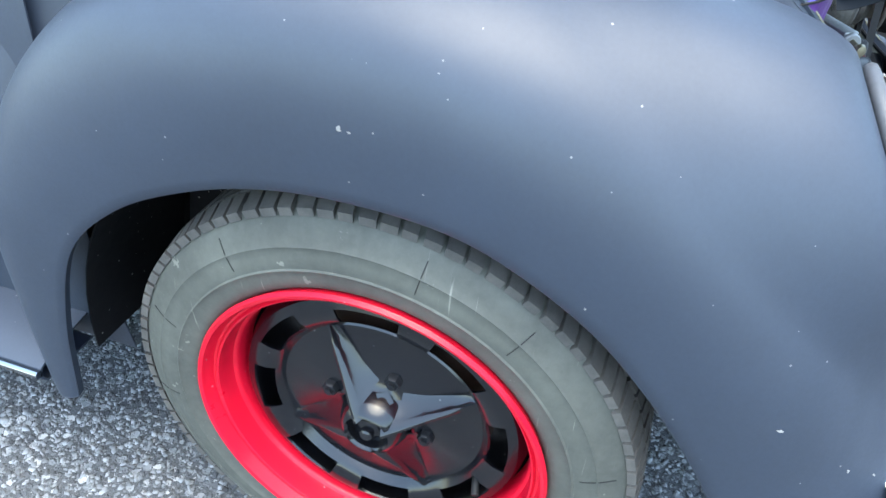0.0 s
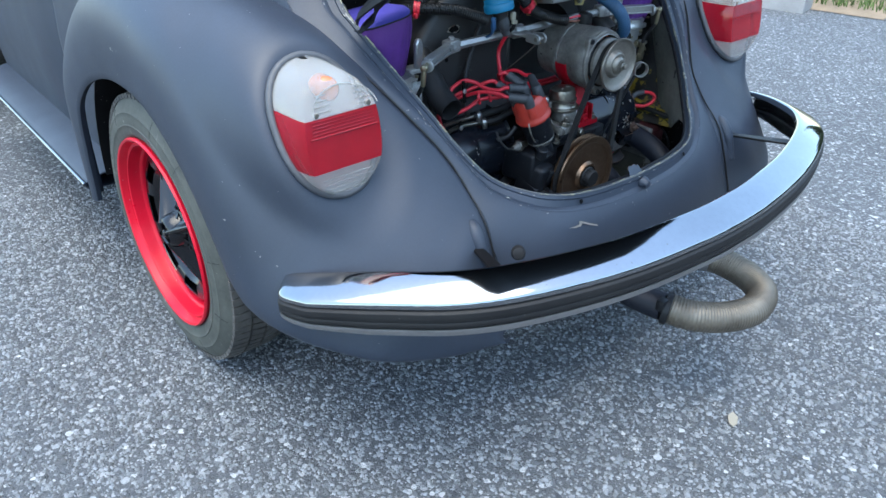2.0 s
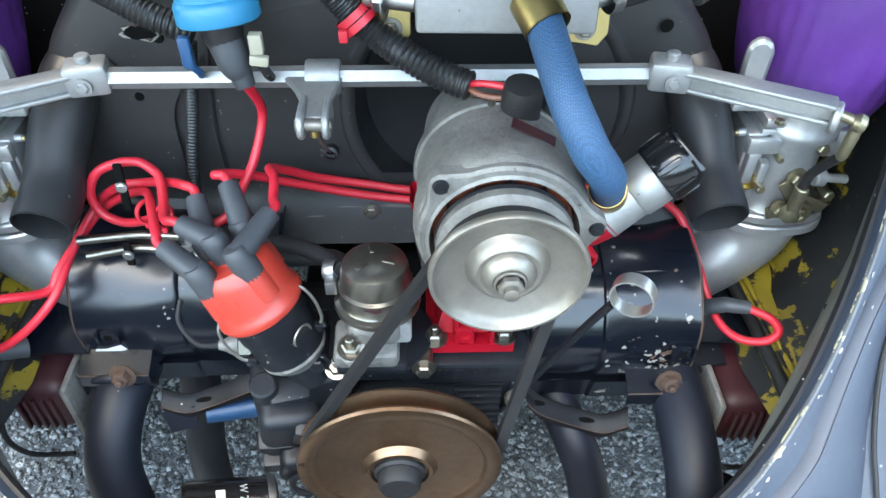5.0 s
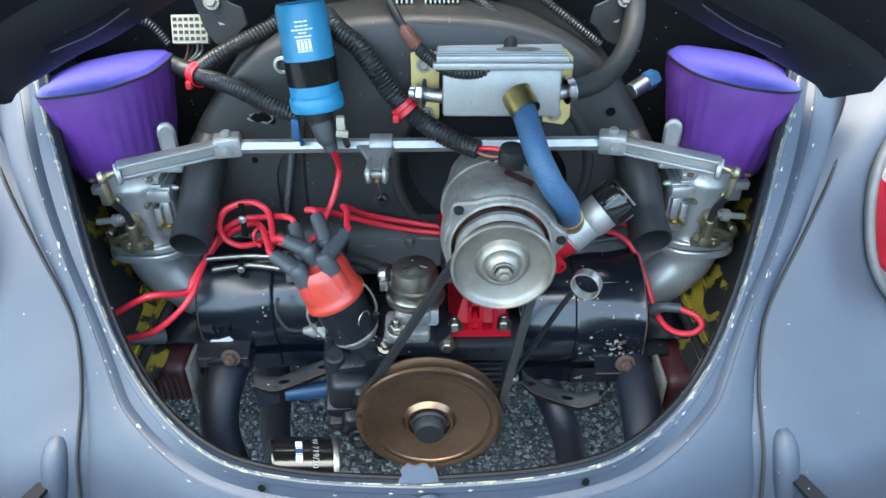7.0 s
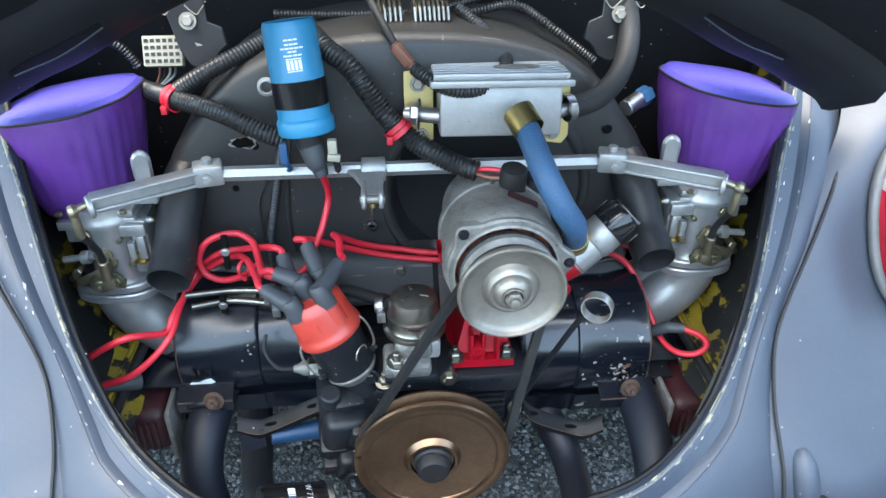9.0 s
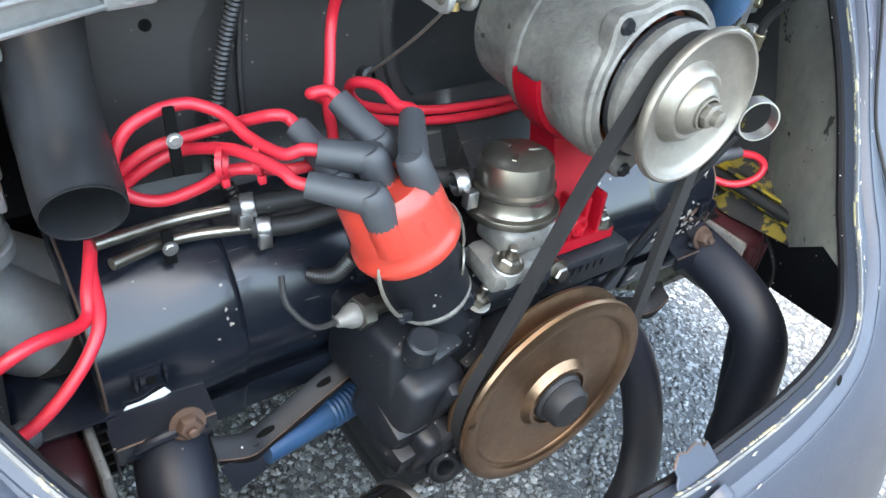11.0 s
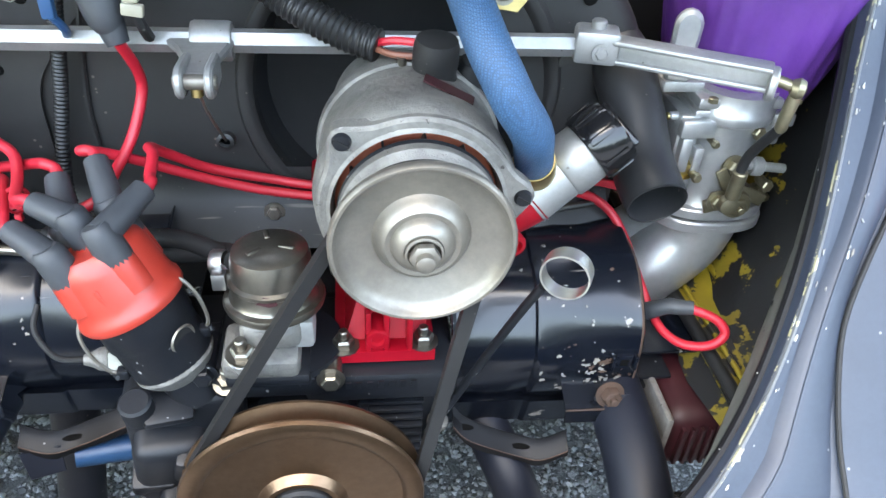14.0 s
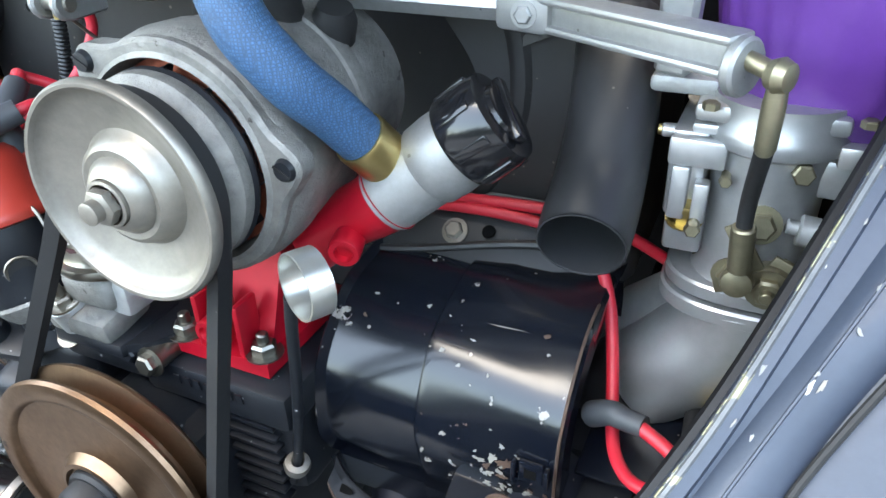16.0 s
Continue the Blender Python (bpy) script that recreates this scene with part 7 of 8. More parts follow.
def fuel_pump():
    """Round plated pump on a cast foot, with clamps, hoses and steel fuel pipes."""
    o, d = Vector((-0.0067, 0.0925, 0.5195)), Vector((-0.02, 0.05, 1.0)).normalized()
    f = part("fuel_pump", lathe([(r * 0.935, h * 0.955) for r, h in [(0, 0.045), (0.030, 0.045), (0.0385, 0.047), (0.0395, 0.050), (0.0385, 0.053), (0.0345, 0.0545), (0.0325, 0.058), (0.0320, 0.066), (0.0340, 0.068), (0.0340, 0.0705), (0.0310, 0.0725), (0.0305, 0.085), (0.0285, 0.0925), (0.022, 0.0965), (0, 0.0975)]], o, d, 48), ZINC, engine, "plated round fuel pump on a cast foot")
    m = aim(o, d)
    for a in (20, 140, 260):
        b = box((0, 0, 0), (0.011, 0.004, 0.002), 0.0008)
        b.transform(m @ pose(0, 0, 0, 0, 0, a) @ pose(0.013, 0, 0.0926))
        part("top_rib", b, ZINC, f)
    foot = part("pump_foot", box((-0.010, 0.086, 0.551), (0.044, 0.042, 0.026), 0.008, (0, 0, 0), 3), ALLOY_DARK, f, "cast aluminium foot")
    part("foot_flange", box((-0.018, 0.078, 0.529), (0.056, 0.042, 0.020), 0.006, (10, 0, 0)), ALLOY_DARK, foot)
    part("stud_boss", cyl((-0.028, 0.071, 0.520), (-0.030, 0.064, 0.541), 0.0125, 20, 0.002), ALLOY, foot)
    part("foot_web", box((0.012, 0.086, 0.548), (0.018, 0.03, 0.026), 0.004), ALLOY, foot)
    part("foot_nut", merge(hex_bolt((-0.030, 0.064, 0.540), (0, -0.25, 1), 0.0085, 0.007), cyl((-0.030, 0.063, 0.546), (-0.0305, 0.060, 0.557), 0.004, 12, 0.001)), ZINC, f)
    part("pump_gasket", merge(box((-0.014, 0.088, 0.514), (0.062, 0.058, 0.012), 0.004), lathe([(0, 0), (0.040, 0), (0.040, 0.006), (0, 0.006)], (0.000, 0.10, 0.512), (0, 0, 1), 32)), CASE, f)
    part("red_dab", plate([(-0.007, -0.002), (-0.002, 0.004), (0.006, 0.003), (0.008, -0.002), (0.002, -0.004)], 0.0006, aim((-0.010, 0.0655, 0.5855), (-0.1, -1, 0.1), 0)), RED_DARK, f)
    for path, end in (([(-0.285, 0.172, 0.568), (-0.232, 0.186, 0.562), (-0.190, 0.182, 0.563)], [(-0.192, 0.182, 0.563), (-0.140, 0.165, 0.570), (-0.085, 0.150, 0.580), (-0.038, 0.120, 0.582)]), ([(-0.278, 0.165, 0.555), (-0.232, 0.180, 0.551), (-0.180, 0.172, 0.549)], [(-0.182, 0.172, 0.549), (-0.150, 0.160, 0.552), (-0.115, 0.150, 0.562), (-0.050, 0.135, 0.578), (-0.036, 0.110, 0.588)])):
        part("fuel_pipe", tube(path, 0.0042, 12, 6), ZINC, f, "bright steel fuel pipe")
        part("fuel_hose", tube(end, 0.0075, 14, 7), RUBBER, f, "black fuel hose")
        q = Vector(end[0])
        part("hose_clamp", merge(lathe([(0.0085, 0), (0.0092, 0.001), (0.0092, 0.009), (0.0085, 0.010)], q + (Vector(end[1]) - q) * 0.12, Vector(end[1]) - q, 20), box(q + Vector((0.006, -0.010, -0.006)), (0.010, 0.006, 0.012), 0.001)), CHROME_DULL, f)
    part("hose_clamp", merge(lathe([(0.0088, 0), (0.0095, 0.001), (0.0095, 0.009), (0.0088, 0.010)], (-0.052, 0.112, 0.586), (1, -0.2, 0.1), 20), box((-0.046, 0.098, 0.580), (0.010, 0.008, 0.014), 0.001)), CHROME_DULL, f)
    for p in ((-0.2335, 0.197, 0.614), (-0.2465, 0.186, 0.548)):
        h = 0.021 if p[2] > 0.6 else 0.013
        c = part("lead_clip", box((p[0] + 0.006, p[1] - (0.022 if h > 0.02 else 0.017), p[2] + (0.013 if h > 0.02 else 0.006)), (0.0075, 0.004, 2 * h + (0.004 if h > 0.02 else 0)), 0.0015, (-8, 0, 0)), VOID, engine, "black clip")
        part("clip_screw", hex_bolt((p[0] + 0.006, p[1] - (0.024 if h > 0.02 else 0.019), p[2] + (0.015 if h > 0.02 else 0.006)), (0, -1, 0.1), 0.0036, 0.0025), CHROME_DULL, c)
    s = part("oil_sender", merge(lathe([(0, -0.02), (0.007, -0.02), (0.007, 0), (0, 0)], (-0.127, 0.100, 0.505), (-1, -0.15, 0.1), 16), lathe([(0.013, -0.002), (0.013, 0.008), (0.011, 0.009)], (-0.128, 0.100, 0.505), (-1, -0.15, 0.1), 6)), ZINC, engine, "plated oil pressure switch")
    part("switch_plug", lathe([(0.0095, 0.009), (0.009, 0.015), (0.006, 0.020), (0.004, 0.026), (0, 0.026)], (-0.128, 0.100, 0.505), (-1, -0.15, 0.1), 18), ALLOY_DARK, s)
    part("switch_wire", tube([(-0.154, 0.096, 0.508), (-0.172, 0.095, 0.512), (-0.186, 0.105, 0.530), (-0.184, 0.118, 0.545)], 0.0022, 8, 6), RUBBER, s)


fuel_pump()


RING_AXIS = (0.469, 0.882, -0.035)


def dipstick():
    t = part("dipstick", tube([(0.108, 0.095, 0.400), (0.126, 0.085, 0.450), (0.150, 0.066, 0.530), (0.166, 0.051, 0.585), (0.175, 0.043, 0.612)], 0.0034, 12, 6), CASE, engine, "dark steel dipstick tube with ring handle")
    part("dipstick_collar", lathe([(0.0042, 0), (0.0085, 0.001), (0.0095, 0.005), (0.0085, 0.009), (0.0045, 0.010)], (0.117, 0.090, 0.422), (0.3, -0.15, 0.9), 20), STEEL, t)
    part("dipstick_ring", lathe([(0.0156, -0.0062), (0.0168, -0.0062), (0.0170, 0), (0.0168, 0.0062), (0.0156, 0.0062), (0.0155, 0)], (0.1885, 0.040, 0.625), RING_AXIS, 40, 0, True), RING_PLATE, t, "bright ring handle")


dipstick()


def induction(sx):
    """Carburettor, manifold, purple filter and throttle levers of one bank."""
    cx, cy = sx * 0.372, 0.222
    c = part("carburettor", lathe([(0.0330, 0.572), (0.0305, 0.578), (0.0295, 0.590), (0.0300, 0.640), (0.0315, 0.652), (0.0365, 0.655), (0.0372, 0.658), (0.0372, 0.664), (0.0350, 0.667), (0.0350, 0.680), (0, 0.680)], (cx, cy, 0), (0, 0, 1), 48), SILVER, engine, "satin silver carburettor with brass screws")

    def oval(z, a, b, thick):
        return plate([(a * math.copysign(abs(math.cos(t)) ** 0.8, math.cos(t)), b * math.copysign(abs(math.sin(t)) ** 0.8, math.sin(t))) for t in [2 * math.pi * k / 40 for k in range(40)]], thick, pose(cx + sx * 0.004, cy, z), 0.0015)

    for name, b in (
        ("base_flange", oval(0.5630, 0.050, 0.036, 0.010)),
        ("manifold_flange", oval(0.5500, 0.052, 0.038, 0.011)),
        ("top_cover", box((cx - sx * 0.004, cy + 0.004, 0.672), (0.074, 0.060, 0.010), 0.003)),
        ("cover_rim", box((cx - sx * 0.006, cy + 0.004, 0.6625), (0.070, 0.056, 0.006), 0.002)),
        ("float_bowl", box((cx - sx * 0.041, cy + 0.004, 0.634), (0.020, 0.052, 0.052), 0.003)),
        ("bowl_step", box((cx - sx * 0.036, cy - 0.024, 0.650), (0.030, 0.010, 0.016), 0.002)),
        ("bowl_step", box((cx - sx * 0.043, cy - 0.024, 0.626), (0.010, 0.012, 0.032), 0.002)),
        ("bowl_step", box((cx - sx * 0.031, cy - 0.026, 0.622), (0.008, 0.010, 0.024), 0.0015)),
        ("bowl_foot", box((cx - sx * 0.038, cy - 0.006, 0.596), (0.022, 0.030, 0.022), 0.003)),
        ("pump_housing", box((cx + sx * 0.034, cy + 0.006, 0.640), (0.024, 0.044, 0.022), 0.003)),
        ("side_lug", box((cx + sx * 0.040, cy - 0.012, 0.656), (0.020, 0.022, 0.012), 0.002)),
        ("fuel_inlet", cyl((cx - sx * 0.058, cy - 0.012, 0.655), (cx - sx * 0.020, cy - 0.010, 0.656), 0.0040, 14, 0.001)),
    ):
        part(name, b, SILVER, c)
    part("inlet_tip", cyl((cx - sx * 0.060, cy - 0.012, 0.655), (cx - sx * 0.057, cy - 0.012, 0.655), 0.0032, 12, 0.0005), BRASS, c)
    part("bowl_nut", hex_bolt((cx - sx * 0.038, cy - 0.020, 0.607), (0, -0.35, 1), 0.0075, 0.013), BRASS, c)
    part("inlet_elbow", tube([(cx, cy, 0.556), (cx, cy, 0.540), (cx - sx * 0.008, cy, 0.518), (cx - sx * 0.030, cy, 0.490), (cx - sx * 0.056, cy + 0.002, 0.462)], lambda u, s: 0.0385 - 0.0040 * u, 32, 8), SILVER, c, "smooth silver inlet elbow")
    part("second_port", tube([(cx - sx * 0.006, cy + 0.016, 0.536), (cx - sx * 0.024, cy + 0.030, 0.512), (cx - sx * 0.058, cy + 0.040, 0.480)], lambda u, s: 0.036 - 0.003 * u, 28, 8), SILVER, c)
    part("elbow_sleeve", tube([(cx - sx * 0.050, cy + 0.002, 0.468), (cx - sx * 0.066, cy + 0.003, 0.451), (cx - sx * 0.078, cy + 0.004, 0.438)], lambda u, s: 0.0372 - 0.003 * u, 28, 5), RUBBER, c, "black rubber sleeve")
    hubp = Vector((sx * 0.384, 0.190, 0.583))
    lever = merge(lathe([(0, 0.008), (0.012, 0.008), (0.0135, 0.006), (0.0135, 0), (0, 0)], hubp, (0, -1, 0), 24), box(hubp + Vector((-sx * 0.012, -0.006, 0.016)), (0.010, 0.003, 0.044), 0.0012, (0, -sx * 32, 0)), box(hubp + Vector((sx * 0.012, -0.004, 0.008)), (0.030, 0.003, 0.012), 0.0012, (0, sx * 24, 0)), box(hubp + Vector((-sx * 0.016, -0.004, 0.000)), (0.026, 0.003, 0.014), 0.0012, (0, -sx * 18, 0)))
    lv = part("throttle_lever", lever, GOLD, c, "gold plated throttle lever")
    part("lever_nut", merge(hex_bolt(hubp + Vector((0, -0.008, 0)), (0, -1, 0), 0.0085, 0.006), cyl(hubp, hubp + Vector((0, -0.019, 0)), 0.0035, 10, 0.0005)), GOLD, lv)
    part("lever_pin", merge(hex_bolt(hubp + Vector((-sx * 0.020, -0.009, 0.006)), (0, -1, 0), 0.0070, 0.007), cyl(hubp + Vector((-sx * 0.020, 0, 0.006)), hubp + Vector((-sx * 0.020, -0.020, 0.006)), 0.004, 10, 0.0005)), GOLD, lv)
    part("return_spring", tube([(hubp.x + sx * (0.004 + 0.011 * math.cos(k * 0.7)), hubp.y + 0.002 + 0.0012 * k / 9 * 9 * 0.1 + 0.0009 * k * 0.1, hubp.z + 0.011 * math.sin(k * 0.7)) for k in range(30)], 0.0012, 6, 2), GOLD, lv)
    part("idle_screw", merge(cyl(hubp + Vector((sx * 0.002, 0.004, 0.034)), hubp + Vector((sx * 0.040, 0.004, 0.030)), 0.0042, 12, 0.0006), cyl(hubp + Vector((sx * 0.008, 0.004, 0.033)), hubp + Vector((sx * 0.018, 0.004, 0.032)), 0.0085, 16, 0.001)), ALLOY, lv)
    part("idle_nut", hex_bolt(hubp + Vector((-sx * 0.010, 0.000, 0.034)), (0.1, -1, 0.2), 0.0075, 0.008), GOLD, lv)
    for p, r in (((sx * 0.388, 0.193, 0.648), 0.0058), ((sx * 0.340, 0.186, 0.610), 0.0045), ((sx * 0.408, 0.188, 0.600), 0.0055), ((sx * 0.352, 0.193, 0.638), 0.0035)):
        part("jet_screw", merge(hex_bolt(p, (sx * 0.15, -1, 0.1), r, 0.005, False), cyl(Vector(p) + Vector((0, 0.012, 0)), p, r * 0.8, 12)), GOLD, c, "brass jet screw")
    for side in (-1, 1):
        part("flange_stud", merge(hex_bolt((cx + sx * 0.014 + side * 0.037, cy - 0.004, 0.5705), (0, 0, 1), 0.0085, 0.010), cyl((cx + sx * 0.014 + side * 0.037, cy - 0.004, 0.575), (cx + sx * 0.014 + side * 0.037, cy - 0.004, 0.588), 0.004, 10, 0.0006)), GOLD, c)
    for k in range(4):
        part("cover_screw", hex_bolt((cx + sx * 0.003 + (-0.036, 0.036)[k % 2], cy - 0.002 + (-0.029, 0.029)[k // 2], 0.6765), (0, 0, 1), 0.0045, 0.004, False), GOLD, c)
    fx, fy = sx * 0.396, 0.275

    def ring(z, a, b, wave=0.0, drop=0.0):
        out = []
        for k in range(120):
            t = 2 * math.pi * k / 120
            e = 2.6
            x = a * math.copysign(abs(math.cos(t)) ** (2 / e), math.cos(t))
            y = b * math.copysign(abs(math.sin(t)) ** (2 / e), math.sin(t))
            w = 1 + wave * math.sin(k * math.pi / 2) + 0.014 * math.sin(t * 3 + z * 40) + 0.010 * math.sin(t * 7 - z * 90 + sx)
            lean = min(1.0, max(0.0, (z - 0.68) / 0.09))
            out.append((fx + x * w, fy + y * w - drop, z + lean * (0.004 - 0.011 * sx * x / 0.075 - 0.011 * y / 0.09)))
        return out

    f = part("air_filter", grid([ring(0.655, 0.050, 0.060), ring(0.664, 0.058, 0.070), ring(0.684, 0.062, 0.076, 0.008), ring(0.697, 0.0645, 0.079, 0.010), ring(0.710, 0.067, 0.082, 0.011), ring(0.725, 0.0695, 0.085, 0.011), ring(0.740, 0.072, 0.088, 0.010), ring(0.758, 0.0745, 0.0905, 0.006), ring(0.768, 0.075, 0.091, 0.002), ring(0.778, 0.075, 0.091)], 0.0, True), PURPLE, engine, "purple pleated air filter with a violet top")
    part("filter_band", tube([Vector(p) for p in ring(0.7795, 0.0752, 0.0912)[::4]], 0.0016, 6, 2, closed=True), RUBBER, f)
    part("filter_top", merge(grid([ring(0.780, 0.0745, 0.0905), ring(0.786, 0.069, 0.084), ring(0.789, 0.052, 0.062), ring(0.7895, 0.028, 0.034), ring(0.7895, 0.0002, 0.0002)], 0.0, True)), VIOLET, f, "bright violet top cover")
    part("filter_base", lathe([(0.034, 0.650), (0.048, 0.652), (0.052, 0.660), (0, 0.662)], (cx, cy + 0.04, 0), (0, 0, 1), 36), ALLOY, f)
    post = [(-0.010, -0.024), (0.010, -0.024), (0.011, 0.022)] + [(0.011 * math.cos(a), 0.022 + 0.013 * math.sin(a)) for a in np.linspace(0.3, math.pi - 0.3, 7)] + [(-0.011, 0.022)]
    tab = part("pivot_post", plate(post, 0.011, pose(sx * 0.316, 0.222, 0.708, 90, 0, -sx * 14), 0.003), SILVER, engine, "cast pivot post")
    part("post_foot", box((sx * 0.322, 0.228, 0.680), (0.036, 0.034, 0.010), 0.003), ALLOY, tab)
    a0, a1 = Vector((sx * 0.238, 0.205, 0.716)), Vector((sx * 0.352, 0.142, 0.718))
    u = (a1 - a0).normalized()
    span = (a1 - a0).length
    mid = (a0 + a1) / 2
    q = Matrix.Translation(mid) @ u.to_track_quat("X", "Z").to_matrix().to_4x4()
    web = box((0, 0, 0), (span, 0.007, 0.014), 0.002)
    web.transform(q)
    lever = part("throttle_arm", web, MILLED, engine, "silver cast throttle arm")
    for z, w in ((0.0075, 0.019), (-0.0075, 0.015)):
        b = box((0, 0, z), (span * 0.98, w, 0.0045), 0.002)
        b.transform(q)
        part("arm_rail", b, MILLED, lever)
    b = lathe([(0, 0.0), (0.0115, 0.0), (0.0130, 0.0015), (0.0130, 0.005), (0.0115, 0.0065), (0, 0.0065)], a1 - u * 0.003 + Vector((0, 0, -0.004)), u, 28)
    part("arm_end", b, MILLED, lever)
    part("arm_clamp", merge(box(a0 + Vector((0, 0, 0.002)), (0.034, 0.026, 0.026), 0.004, (0, 0, -sx * 12)), cyl(a0 + Vector((0, 0, 0.013)), a0 + Vector((0, 0, 0.021)), 0.006, 14, 0.001), hex_bolt(a0 + Vector((0, -0.014, 0.0)), (0, -1, 0), 0.005, 0.004)), MILLED, lever)
    ball = a1 + u * 0.018 + Vector((0, 0, -0.004))
    part("ball_joint", merge(lathe([(0, -0.0062), (0.0060, -0.0045), (0.0078, 0), (0.0060, 0.0045), (0, 0.0062)], ball, u, 20), lathe([(0.0036, 0), (0.0048, 0.003), (0.0050, 0.024), (0.0042, 0.032), (0, 0.032)], ball + Vector((0, 0.004, -0.036)), (0, -0.12, 1), 16), cyl(a1, ball, 0.0042, 12)), GOLD, lever, "gold plated ball joint")
    part("drop_link", tube([ball + Vector((0, 0.004, -0.034)), Vector((sx * 0.366, 0.160, 0.646)), Vector((sx * 0.366, 0.165, 0.626))], 0.0042, 12, 4), RUBBER, lever, "thin black drop link")
    part("link_end", merge(cyl((sx * 0.366, 0.164, 0.628), (sx * 0.368, 0.168, 0.600), 0.0062, 14, 0.001), lathe([(0, -0.007), (0.008, -0.004), (0.009, 0), (0.008, 0.004), (0, 0.007)], (sx * 0.368, 0.170, 0.592), (0, -1, 0), 18)), GOLD, lever)


for sx in (-1, 1):
    induction(sx)


def cross_bar():
    b = part("cross_bar", lathe([(0, 0), (0.0075, 0), (0.0088, 0.002), (0.0088, 0.486), (0.0075, 0.488), (0, 0.488)], (-0.243, 0.205, 0.716), (1, 0.004, 0), 6), MILLED, engine, "hexagonal silver throttle bar")
    crank = part("bellcrank", merge(lathe([(0, 0), (0.0135, 0), (0.0145, 0.002), (0.0145, 0.026), (0.0135, 0.028), (0, 0.028)], (-0.062, 0.205, 0.716), (1, 0, 0), 24), plate([(-0.030, 0.0), (0.018, 0.0), (0.016, -0.012), (0.010, -0.040), (0.010, -0.058), (-0.010, -0.058), (-0.010, -0.040), (-0.020, -0.016)], 0.007, pose(-0.050, 0.200, 0.7135, 3, 0, 0), 0.002)), MILLED, b, "forked cast bellcrank")
    for x in (-0.0595, -0.0405):
        part("fork_cheek", plate([(0.011 * math.cos(k * 0.524), 0.011 * math.sin(k * 0.524)) for k in range(7)] + [(-0.011, -0.002), (-0.010, -0.030), (0.009, -0.030), (0.011, -0.002)], 0.0055, pose(x - 0.00275, 0.137, 0.714, 90, 0, 90) @ pose(0, 0, 0, 0, 0, 90), 0.0015), MILLED, crank)
    part("fork_pin", cyl((-0.064, 0.137, 0.714), (-0.036, 0.137, 0.714), 0.0052, 18, 0.001), STEEL, crank)
    part("cable_pin", merge(lathe([(0, 0), (0.004, 0), (0.004, 0.012), (0, 0.012)], (-0.050, 0.138, 0.704), (0, 0, 1), 12)), BRASS, b)
    part("throttle_cable", tube([(-0.050, 0.138, 0.710), (-0.052, 0.175, 0.672), (-0.054, 0.236, 0.619)], 0.0013, 6, 5), STEEL, b, "bare throttle cable")
    part("cable_guide", lathe([(0.0045, 0), (0.0075, 0.002), (0.0075, 0.012), (0.0045, 0.013)], (-0.054, 0.243, 0.617), (0, -1, 0.2), 18), CONDUIT, b)


cross_bar()


